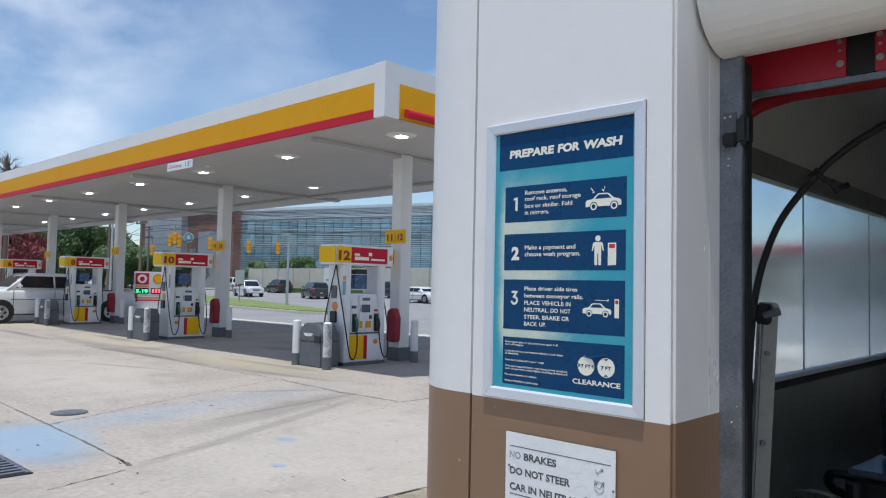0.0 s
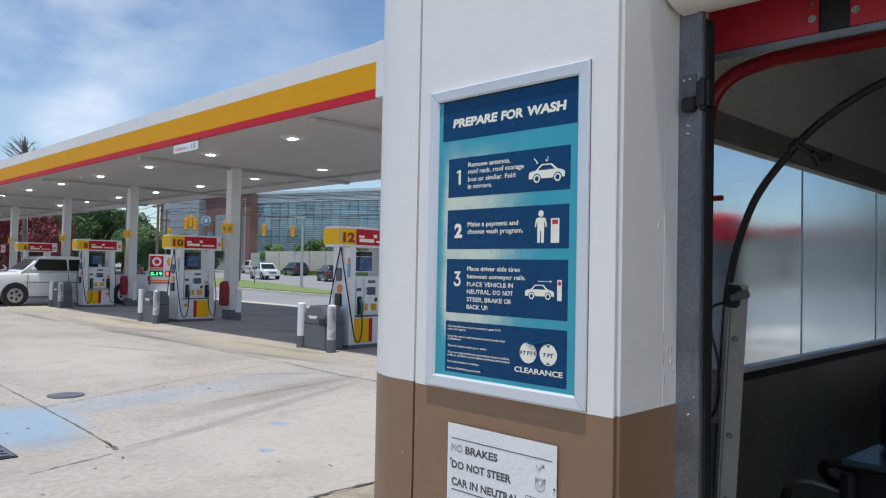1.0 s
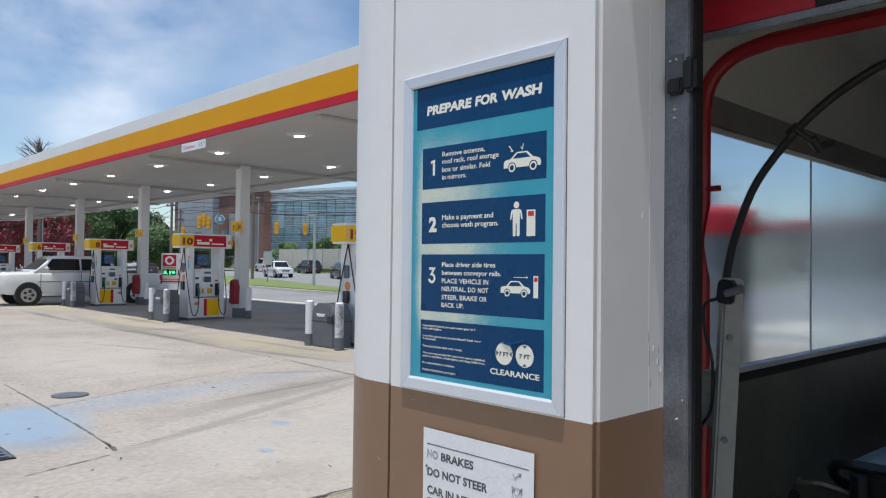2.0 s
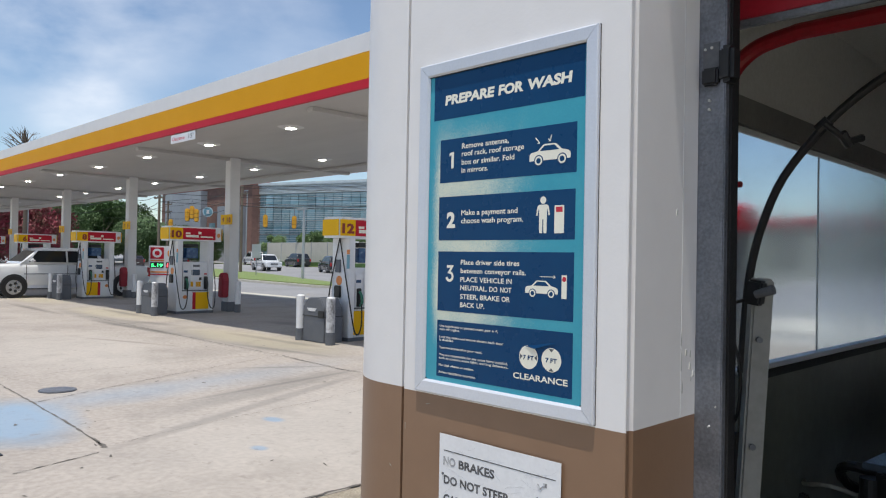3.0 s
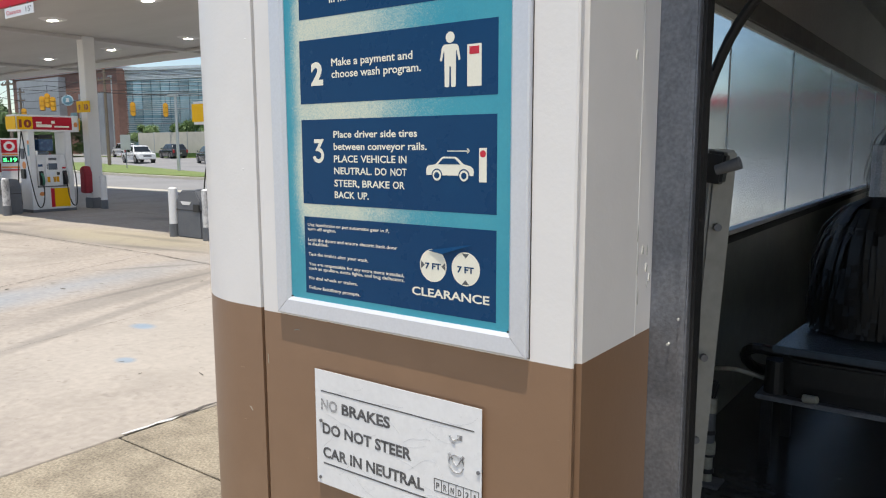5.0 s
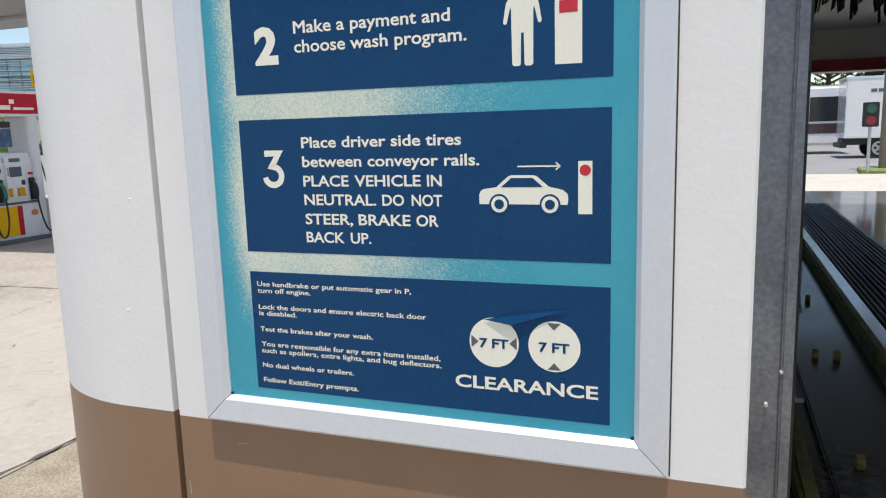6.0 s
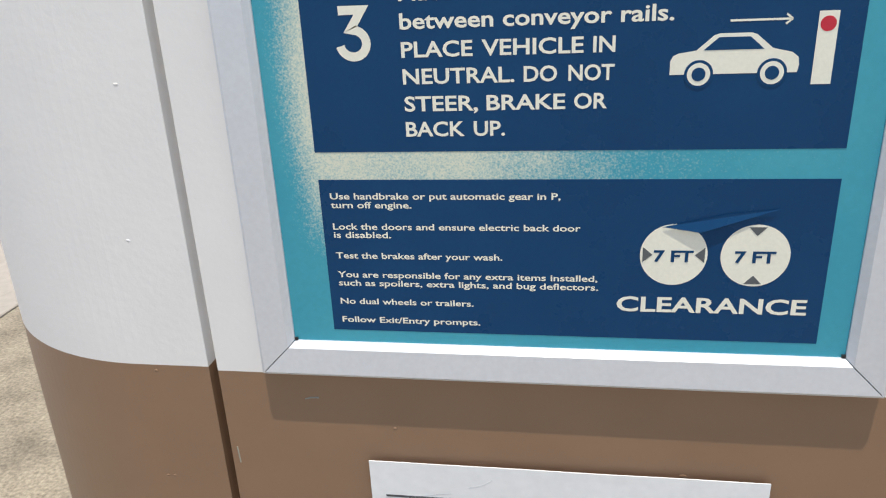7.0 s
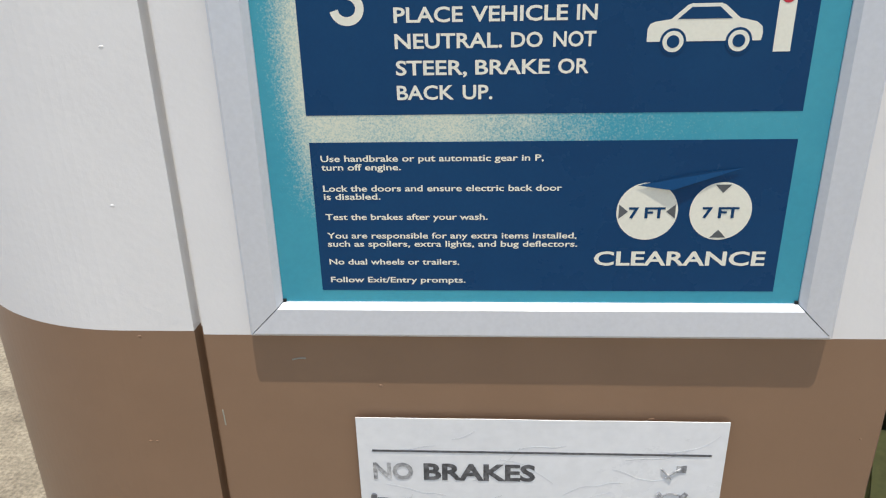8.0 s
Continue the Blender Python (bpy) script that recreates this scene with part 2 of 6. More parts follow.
YELLOWGREEN = surface("worn_yellow_paint", (0.20, 0.18, 0.04), 0.6, second=(0.08, 0.085, 0.05), var=0.9, big=6, grain=0.25, bump=0.1)
YELLOWGREEN2 = surface("yellow_guide_paint", (0.55, 0.48, 0.16), 0.5, second=(0.4, 0.34, 0.12), var=0.6, big=8, bump=0.05)
STAINLESS = surface("wet_stainless", (0.5, 0.53, 0.57), 0.2, 0.9, second=(0.35, 0.37, 0.4), big=5, bump=0.03)
GRATE = surface("black_grate", (0.02, 0.02, 0.022), 0.5, 0.3, bump=0.1)
WET = surface("wet_concrete_film", (0.12, 0.12, 0.125), 0.1, second=(0.19, 0.185, 0.18), var=0.9, big=1.1, fine=14, grain=0.1, bump=0.03, bump_scale=6)
STRAW = surface("stained_pale_pvc", (0.36, 0.36, 0.31), 0.5, second=(0.2, 0.2, 0.15), big=8, bump=0.02)
BLUECHALK = surface("blue_stain", (0.27, 0.36, 0.45), 0.85, second=(0.40, 0.39, 0.36), var=0.9, big=1.3, fine=6, grain=0.12, bump=0.2, bump_scale=60)
PANE = glass("hazy_window_pane", (0.66, 0.725, 0.77), 0.13, ior=1.12)
PANE_FROSTED = glass("frosted_window_pane", (0.62, 0.72, 0.80), 0.21, ior=1.12)
PUMP_YELLOW = surface("bright_yellow_panel", (0.84, 0.47, 0.006), 0.5, second=(0.78, 0.43, 0.006), var=0.4, big=2, grain=0.02, bump=0, spec=0.2)
NUMERAL = surface("dark_red_numeral", (0.26, 0.03, 0.015), 0.45, bump=0)
ROLLER = surface("dirty_yellow_roller", (0.24, 0.16, 0.02), 0.5, second=(0.05, 0.045, 0.02), var=0.8, big=9, bump=0.05)


def wear_poster():
    """Turquoise backing sheet whose print has bleached to a speckled pale gold in the middle and along one edge."""
    m = surface("bleached_turquoise_print", (0.030, 0.315, 0.43), 0.35, second=(0.06, 0.38, 0.47), var=0.6, big=4, fine=200, grain=0.03, bump=0.0)
    n, l = m.node_tree.nodes, m.node_tree.links
    p = n["Principled BSDF"]
    base = p.inputs["Base Color"].links[0].from_socket
    co = n.new("ShaderNodeTexCoord")
    sp = n.new("ShaderNodeSeparateXYZ")
    l.new(co.outputs["Object"], sp.inputs[0])
    def mr(sock, a, b, c, d):
        q = n.new("ShaderNodeMapRange")
        q.interpolation_type = 'SMOOTHSTEP'
        for k, v in zip(("From Min", "From Max", "To Min", "To Max"), (a, b, c, d)):
            q.inputs[k].default_value = v
        l.new(sock, q.inputs["Value"])
        return q.outputs["Result"]
    def op(kind, a, b):
        q = n.new("ShaderNodeMath")
        q.operation = kind
        for i, s in enumerate((a, b)):
            if isinstance(s, (int, float)):
                q.inputs[i].default_value = s
            else:
                l.new(s, q.inputs[i])
        return q.outputs[0]
    # strongest left of the middle, fading towards the other side, top and bottom
    fx = mr(sp.outputs["X"], -0.15, 0.22, 1.0, 0.15)
    edge = mr(sp.outputs["X"], -0.268, -0.205, 0.0, 1.0)
    up = mr(sp.outputs["Z"], 0.12, 0.34, 1.0, 0.25)
    dn = mr(sp.outputs["Z"], -0.385, -0.235, 0.0, 1.0)
    a = op('MULTIPLY', op('MULTIPLY', fx, edge), op('MULTIPLY', up, dn))
    no = n.new("ShaderNodeTexNoise")
    no.inputs["Scale"].default_value, no.inputs["Detail"].default_value = 9, 6
    l.new(co.outputs["Object"], no.inputs["Vector"])
    sk = n.new("ShaderNodeTexNoise")
    sk.inputs["Scale"].default_value, sk.inputs["Detail"].default_value = 620, 3
    l.new(co.outputs["Object"], sk.inputs["Vector"])
    amount = op('ADD', op('MULTIPLY', a, 0.92), op('MULTIPLY', op('SUBTRACT', no.outputs["Fac"], 0.5), 0.6))
    speck = op('ADD', amount, op('MULTIPLY', op('SUBTRACT', sk.outputs["Fac"], 0.5), 1.1))
    fac = mr(speck, 0.26, 1.10, 0.0, 0.92)
    mx = n.new("ShaderNodeMixRGB")
    mx.inputs["Color2"].default_value = (0.76, 0.755, 0.60, 1)
    l.new(fac, mx.inputs["Fac"])
    l.new(base, mx.inputs["Color1"])
    l.new(mx.outputs[0], p.inputs["Base Color"])
    return m


POSTER = wear_poster()


def stain_concrete():
    """Marks with a shape of their own on the forecourt: a pale blue wash of spilt soap, tyre streaks, yellowed patches near the pumps."""
    n, l = CONCRETE.node_tree.nodes, CONCRETE.node_tree.links
    p = n["Principled BSDF"]
    base = p.inputs["Base Color"].links[0].from_socket
    co = n.new("ShaderNodeTexCoord")
    no = n.new("ShaderNodeTexNoise")
    no.inputs["Scale"].default_value, no.inputs["Detail"].default_value = 0.9, 6
    l.new(co.outputs["Object"], no.inputs["Vector"])
    def spot(centre, size, turn, color, amount, rag=0.8, lo=0.55, hi=1.15):
        nonlocal base
        mp_ = n.new("ShaderNodeMapping")
        mp_.vector_type = 'TEXTURE'
        mp_.inputs["Location"].default_value = (*centre, 0)
        mp_.inputs["Rotation"].default_value = (0, 0, radians(turn))
        mp_.inputs["Scale"].default_value = (size[0], size[1], 1)
        l.new(co.outputs["Object"], mp_.inputs["Vector"])
        ln = n.new("ShaderNodeVectorMath")
        ln.operation = 'LENGTH'
        l.new(mp_.outputs[0], ln.inputs[0])
        ad = n.new("ShaderNodeMath")
        ad.operation = 'MULTIPLY_ADD'
        l.new(no.outputs["Fac"], ad.inputs[0])
        ad.inputs[1].default_value = rag
        l.new(ln.outputs["Value"], ad.inputs[2])
        mr_ = n.new("ShaderNodeMapRange")
        mr_.inputs["From Min"].default_value, mr_.inputs["From Max"].default_value = lo + rag * 0.5, hi + rag * 0.5
        mr_.inputs["To Min"].default_value, mr_.inputs["To Max"].default_value = amount, 0.0
        l.new(ad.outputs[0], mr_.inputs["Value"])
        mx_ = n.new("ShaderNodeMixRGB")
        mx_.inputs["Color2"].default_value = (*color, 1)
        l.new(mr_.outputs["Result"], mx_.inputs["Fac"])
        l.new(base, mx_.inputs["Color1"])
        base = mx_.outputs[0]
    blue, dark, yellow, pale = (0.235, 0.335, 0.44), (0.19, 0.18, 0.165), (0.42, 0.37, 0.255), (0.50, 0.46, 0.41)
    spot((-5.6, 5.2), (2.2, 2.6), 20, pale, 0.45)
    spot((-13.5, 5.0), (3.4, 1.4), -10, pale, 0.4)
    spot((-8.2, 2.62), (1.3, 0.62), -4, blue, 0.85, 1.0, 0.45, 1.1)
    spot((-8.85, 3.8), (0.45, 1.3), 12, blue, 0.30, 0.8, 0.1, 1.4)
    spot((-9.15, 5.4), (0.45, 2.2), 12, blue, 0.30, 0.7, 0.1, 1.5)
    spot((-6.6, 4.6), (0.16, 0.10), 0, blue, 0.8)
    spot((-5.7, 3.9), (0.10, 0.07), 0, blue, 0.7)
    spot((-8.2, 5.6), (0.30, 2.2), 20, dark, 0.45)
    spot((-7.4, 5.0), (0.12, 2.4), 24, dark, 0.45)
    spot((-13.0, 7.9), (3.6, 0.55), 4, dark, 0.5)
    spot((-19.0, 7.6), (4.2, 0.40), -3, dark, 0.5)
    spot((-13.2, 8.3), (3.0, 0.75), 0, yellow, 0.55)
    spot((-20.8, 8.5), (3.0, 0.8), 0, yellow, 0.55)
    spot((-28.5, 8.6), (3.0, 0.8), 0, yellow, 0.5)
    spot((-12.0, 9.9), (2.0, 1.9), 0, dark, 0.15)
    spot((-20.2, 10.1), (2.0, 1.9), 0, dark, 0.15)
    spot((-15.5, 10.8), (1.1, 0.35), 10, dark, 0.6)
    black = (0.13, 0.12, 0.11)
    for at, size, turn, amount in (((-16.5, 7.35), (2.6, 0.16), 3, 0.6), ((-11.4, 7.7), (1.5, 0.12), 8, 0.55), ((-24.0, 7.3), (2.8, 0.20), -2, 0.6), ((-12.7, 8.5), (1.8, 0.16), 2, 0.5),
                                   ((-20.9, 8.75), (2.0, 0.18), -2, 0.55), ((-17.6, 8.1), (1.0, 0.25), 12, 0.5), ((-9.6, 6.6), (0.9, 0.08), 60, 0.5), ((-8.4, 6.0), (1.6, 0.06), 102, 0.5), ((-14.2, 6.1), (1.2, 0.10), 20, 0.45)):
        spot(at, size, turn, black, amount, 0.9, 0.3, 1.2)
    # oil drips and worn pits: small dark flecks gathered in uneven patches
    for scale, lo, hi, amount in ((7.0, 0.62, 0.74, 0.45), (26.0, 0.66, 0.74, 0.5), (1.7, 0.52, 0.75, 0.30)):
        fl = n.new("ShaderNodeTexNoise")
        fl.inputs["Scale"].default_value, fl.inputs["Detail"].default_value, fl.inputs["Distortion"].default_value = scale, 4, 0.6
        l.new(co.outputs["Object"], fl.inputs["Vector"])
        fr = n.new("ShaderNodeMapRange")
        fr.inputs["From Min"].default_value, fr.inputs["From Max"].default_value, fr.inputs["To Max"].default_value = lo, hi, amount
        l.new(fl.outputs["Fac"], fr.inputs["Value"])
        fm = n.new("ShaderNodeMixRGB")
        fm.inputs["Color2"].default_value = (0.20, 0.18, 0.155, 1)
        l.new(fr.outputs["Result"], fm.inputs["Fac"])
        l.new(base, fm.inputs["Color1"])
        base = fm.outputs[0]
    l.new(base, p.inputs["Base Color"])


stain_concrete()


# ---- building helpers ----
def link_mesh(name, bm, mat, smooth=False):
    me = bpy.data.meshes.new(name)
    bm.normal_update()
    bm.to_mesh(me)
    bm.free()
    me.materials.append(mat)
    if smooth:
        for f in me.polygons:
            f.use_smooth = True
    return new(name, me)


def part(name, bm, mat, parent, label="", smooth=False):
    ob = link_mesh(name, bm, mat, smooth)
    ob.parent = parent
    return tagged(ob, label)


def root(name, m, label, category, group="", kind=""):
    ob = new(name)
    ob.empty_display_size = 0.1
    ob.matrix_basis = m
    return tagged(ob, label, category, group, kind)


def box(x0, x1, y0, y1, z0, z1, bevel=0.0, seg=2, bm=None):
    bm2 = bmesh.new()
    bmesh.ops.create_cube(bm2, size=1)
    for v in bm2.verts:
        v.co = Vector(((x0 + x1) / 2 + v.co.x * (x1 - x0), (y0 + y1) / 2 + v.co.y * (y1 - y0), (z0 + z1) / 2 + v.co.z * (z1 - z0)))
    if bevel:
        bmesh.ops.bevel(bm2, geom=bm2.edges[:], offset=bevel, segments=seg, affect='EDGES', clamp_overlap=True)
    return merge(bm, bm2)


def merge(bm, other):
    if bm is None:
        return other
    me = bpy.data.meshes.new("tmp")
    other.to_mesh(me)
    other.free()
    bm.from_mesh(me)
    bpy.data.meshes.remove(me)
    return bm


def rod(a, b, r0, r1=None, seg=12, bm=None):
    """A round bar from a to b, tapering from r0 to r1."""
    a, b = Vector(a), Vector(b)
    o = bmesh.new()
    bmesh.ops.create_cone(o, cap_ends=True, segments=seg, radius1=r0, radius2=r0 if r1 is None else r1, depth=(b - a).length)
    o.transform(Matrix.Translation((a + b) / 2) @ (b - a).to_track_quat('Z', 'Y').to_matrix().to_4x4())
    return merge(bm, o)


def tube(points, r, seg=10, bm=None, rounds=4):
    """A bent round tube through the points (Catmull-Rom)."""
    pts = [Vector(p) for p in points]
    full = []
    for i in range(len(pts) - 1):
        p0, p1, p2, p3 = pts[max(i - 1, 0)], pts[i], pts[i + 1], pts[min(i + 2, len(pts) - 1)]
        for k in range(rounds):
            t = k / rounds
            full.append(0.5 * ((2 * p1) + (p2 - p0) * t + (2 * p0 - 5 * p1 + 4 * p2 - p3) * t * t + (3 * p1 - p0 - 3 * p2 + p3) * t ** 3))
    full.append(pts[-1])
    bm = bm or bmesh.new()
    rings = []
    for i, p in enumerate(full):
        d = (full[min(i + 1, len(full) - 1)] - full[max(i - 1, 0)]).normalized()
        q = d.to_track_quat('Z', 'Y').to_matrix()
        rings.append([bm.verts.new(p + q @ Vector((r * math.cos(2 * math.pi * k / seg), r * math.sin(2 * math.pi * k / seg), 0))) for k in range(seg)])
    for a, b in zip(rings, rings[1:]):
        for k in range(seg):
            bm.faces.new((a[k], a[(k + 1) % seg], b[(k + 1) % seg], b[k]))
    bm.faces.new(rings[0][::-1])
    bm.faces.new(rings[-1])
    return bm


def prism(outline, lo, hi, axis='z', bm=None, bevel=0.0):
    """A closed outline of (u, v) pushed from lo to hi along an axis."""
    o = bmesh.new()
    put = {'z': lambda u, v, w: (u, v, w), 'y': lambda u, v, w: (u, w, v), 'x': lambda u, v, w: (w, u, v)}[axis]
    a = [o.verts.new(put(u, v, lo)) for u, v in outline]
    b = [o.verts.new(put(u, v, hi)) for u, v in outline]
    o.faces.new(a)
    o.faces.new(b[::-1])
    for i in range(len(a)):
        j = (i + 1) % len(a)
        o.faces.new((a[j], a[i], b[i], b[j]))
    bmesh.ops.recalc_face_normals(o, faces=o.faces[:])
    if bevel:
        bmesh.ops.bevel(o, geom=o.edges[:], offset=bevel, segments=2, affect='EDGES', clamp_overlap=True)
    return merge(bm, o)


def disc(cx, cz, r, y0, y1, seg=40, bm=None):
    return prism([(cx + r * math.cos(2 * math.pi * k / seg), cz + r * math.sin(2 * math.pi * k / seg)) for k in range(seg)], y0, y1, 'y', bm)


def letters(s, x0, x1, z, cap, y, bold=0.022, slant=0.0, thick=0.0006):
    """Built-in font lettering that faces -y: from x0 to x1, standing on the line z, capitals `cap` high."""
    cu = bpy.data.curves.new("t", 'FONT')
    cu.body, cu.size, cu.shear = s, 1.0, slant
    cu.bevel_depth, cu.bevel_resolution, cu.resolution_u = bold, 0, 3
    ob = new("t", cu)
    bpy.context.view_layer.update()
    me = bpy.data.meshes.new_from_object(ob.evaluated_get(bpy.context.evaluated_depsgraph_get()))
    bpy.data.objects.remove(ob)
    bpy.data.curves.remove(cu)
    bm = bmesh.new()
    bm.from_mesh(me)
    bpy.data.meshes.remove(me)
    lo, hi = min(v.co.x for v in bm.verts), max(v.co.x for v in bm.verts)
    k = (x1 - x0) / (hi - lo)
    for f in bm.faces:
        f.smooth = False
    for v in bm.verts:
        v.co = Vector((x0 + (v.co.x - lo) * k, y - v.co.z * cap * 0.008, z + v.co.y * cap / (0.729 + 2 * bold)))
    return bm


def turned(bm, m):
    bm.transform(m)
    return bm


# ---- ground ----
def sheet(x0, x1, y0, y1, z, n=1):
    bm = bmesh.new()
    bmesh.ops.create_grid(bm, x_segments=n, y_segments=n, size=1)
    for v in bm.verts:
        v.co = Vector(((x0 + x1) / 2 + v.co.x * (x1 - x0) / 2, (y0 + y1) / 2 + v.co.y * (y1 - y0) / 2, z))
    return bm


def rising(breaks):
    """One ground sheet with gentle rises at the given (y, z)."""
    bm = bmesh.new()
    rows = [[bm.verts.new((x, y, z)) for x in (-1500, -300, 0, 300, 1500)] for y, z in breaks]
    for a, b in zip(rows, rows[1:]):
        for k in range(4):
            bm.faces.new((a[k], a[k + 1], b[k + 1], b[k]))
    return bm


ground = tagged(link_mesh("ground", rising([(-1500, -0.06), (42, -0.06), (62, 0.7), (1500, 0.75)]), ASPHALT), "grey asphalt road and ground reaching the horizon", "ground", kind="structure")
forecourt = tagged(link_mesh("pavement", box(-62, 14, -16, 16.75, -0.10, -0.035), SEAM), "dark joint bed under the concrete forecourt slabs", "pavement", kind="structure")
# Gutter widened and paled to show sunlit concrete past the canopy's shadow.
kerb_edge = tagged(link_mesh("kerb_1", box(-62, -2.6, 16.76, 17.75, -0.1, 0.012, 0.01), KERB), "concrete gutter strip by the road, broad and pale for the sunlit concrete there", "kerb", kind="structure")

# grass island in the road
bm = bmesh.new()
isl = [(-78, 36.0), (-50, 26.9), (-34.5, 24.9), (-32.7, 25.5), (-33.6, 26.8), (-44, 30.6), (-60, 36.6), (-78, 41.5)]
tagged(link_mesh("kerb_2", prism([(x * 1.004 + 0.0, y + (0.25 if i > 3 else -0.25)) for i, (x, y) in enumerate(isl)], -0.1, 0.08, 'z'), KERB), "pale concrete kerb round the grass island", "kerb", kind="structure")
tagged(link_mesh("grass_island", prism(isl, -0.1, 0.14, 'z'), GRASS), "mown green grass island between the road lanes", "grass", kind="structure")

# ---- wash building: pillar, walls, tunnel ----
FACE, LEFT, RIGHT, CR = 1.9105, -2.030, -0.943, 0.28
BAND, FOOT, TOP = 1.285, 0.668, 3.4


def pillar_outline():
    pts = [(RIGHT, 2.235), (RIGHT, FACE + 0.0335), (RIGHT - 0.009, FACE + 0.031), (RIGHT - 0.009, FACE + 0.007), (RIGHT, FACE + 0.005), (RIGHT, FACE + 0.003), (RIGHT - 0.003, FACE), (-1.662, FACE)]
    cx, cy = LEFT + CR, FACE + CR
    left = [(-1.672, FACE)]
    for k in range(41):
        a = math.radians(270 - 90 * k / 40)
        left.append((cx + CR * math.cos(a), cy + CR * math.sin(a)))
    left += [(LEFT, 2.40), (-1.672, 2.40)]
    return pts, left


right_side, left_side = pillar_outline()
pillar = root("pillar_1", pose(0, 0, 0), "white over brown painted metal-clad pillar at the wash entrance", "pillar", kind="structure")
main = right_side + [(-1.662, 2.235)]
part("upper_panel", prism(main, BAND, TOP, 'z'), WHITE, pillar)
part("lower_panel", prism(main, FOOT, BAND, 'z'), BROWN, pillar, "brown painted lower cladding")
part("upper_corner_panel", prism(left_side, BAND + 0.004, TOP, 'z'), WHITE, pillar, "white rounded corner cladding", smooth=False)
bm = prism(left_side, FOOT, BAND + 0.004, 'z')
part("lower_corner_panel", bm, BROWN, pillar, "brown rounded corner cladding")
part("seam_strip", box(-1.68, -1.655, 1.930, 2.3, BAND, TOP), WHITE, pillar)
part("seam_strip", box(-1.68, -1.655, 1.930, 2.3, FOOT, BAND), BROWN, pillar)
part("foot", box(-1.80, -0.97, 2.0, 2.36, 0.0, FOOT + 0.02, 0.01), GREY, pillar, "recessed dark grey pillar foot")
part("trim_joint", box(RIGHT - 0.001, RIGHT + 0.0008, 2.160, 2.1625, BAND, TOP), CANOPY_W, pillar)
for y_, z_, h_ in ((2.160, 1.40, 0.05), (2.166, 1.345, 0.03), (2.158, 1.46, 0.03), (2.205, 1.43, 0.02), (2.21, 1.37, 0.015)):
    part("paint_scuff", prism([(y_ - 0.0025, z_), (y_ + 0.002, z_ - 0.004), (y_ + 0.0035, z_ + h_ * 0.5), (y_, z_ + h_)], RIGHT + 0.0009, RIGHT + 0.0014, 'x'), LIGHT_CLEAR, pillar, "bare white scuff")
# blisters, scratches and specks in the paint
rp = random.Random(31)
for k in range(18):
    x, z = (rp.uniform(-1.745, -1.685), rp.uniform(1.0, 2.3)) if k < 10 else (rp.uniform(-1.6, -0.96), rp.uniform(0.8, 1.26))
    b_ = bmesh.new()
    bmesh.ops.create_uvsphere(b_, u_segments=8, v_segments=5, radius=1)
    rr_ = rp.uniform(0.0010, 0.0022)
    b_.transform(Matrix.Translation((x, FACE, z)) @ Matrix.Diagonal((rr_ * rp.uniform(0.8, 1.8), 0.0005, rr_, 1)))
    part("paint_blister", b_, WHITE if z > BAND else BROWN, pillar, smooth=True)
for (x, z), (x2, z2) in (((-1.72, 1.06), (-1.712, 1.052)), ((-1.655, 1.19), (-1.654, 1.17)), ((-1.57, 1.255), (-1.555, 1.257))):
    part("scratch", tube([(x, FACE, z), ((x + x2) / 2, FACE, (z + z2) / 2 + 0.001), (x2, FACE, z2)], 0.0008, 4, None, 2), STRAW, pillar, "bare pale scratch")
# screw caps and small dents in the return
for y, z in ((2.205, 1.405), (2.222, 1.385), (2.185, 1.44), (2.13, 1.78)):
    part("paint_chip", turned(prism([(-0.004, -0.006), (0.003, -0.008), (0.005, 0.004), (-0.001, 0.009)], 0, 0.0015, 'x'), pose(RIGHT, y, z)), LIGHT_CLEAR, pillar)
# roll-up door: guide rail, seal, bracket, drum housing, valance
door = root("door_1", pose(0, 0, 0), "open roll-up door: galvanised guide, black seal and white drum cover", "roll-up door", kind="structure")
rail = prism([(-0.960, 2.2365), (-0.872, 2.2365), (-0.872, 2.250), (-0.905, 2.250), (-0.905, 2.330), (-0.960, 2.330)], 0.0, 2.385, 'z')
part("guide_rail", rail, GALV, door, "scuffed galvanised guide rail")
part("rail_lip", box(-0.888, -0.872, 2.229, 2.2370, 0.0, 2.38, 0.003), GALV, door)
part("rubber_seal", box(-0.904, -0.866, 2.2505, 2.297, 0.0, 2.36, 0.004), RUBBER, door, "black rubber brush seal")
part("sensor_bracket", box(-0.931, -0.889, 2.2315, 2.2362, 2.141, 2.205, 0.001), GREY, door, "dark bracket plate")
part("sensor_bracket", box(-0.928, -0.887, 2.215, 2.2363, 2.098, 2.140, 0.005), BLACK, door, "black sensor tab")
part("sensor", box(-0.886, -0.848, 2.212, 2.265, 2.100, 2.190, 0.010), BLACK, door, "black sensor body")
# Pale material gives bolt heads their shine; the lowest two stand for chips.
for x, z in ((-0.925, 2.190), (-0.908, 2.192), (-0.913, 2.062), (-0.913, 2.040), (-0.905, 1.26), (-0.887, 1.31)):
    part("bolt", disc(x, z, 0.0036 if z > 2 else 0.0024, 2.2285, 2.239, 10), LIGHT_CLEAR, door, "pale dot: shining bolt head high up, rail chip low down")
bm = bmesh.new()
prof = [(2.02 + 0.20 - 0.20 * math.cos(math.radians(a)), 2.60 - 0.225 * math.sin(math.radians(a))) for a in range(0, 181, 9)] + [(2.42, 3.2), (2.02, 3.2)]
part("drum_cover", prism(prof, -0.93, 2.6, 'x'), WHITE, door, "white rounded roll-up drum cover")
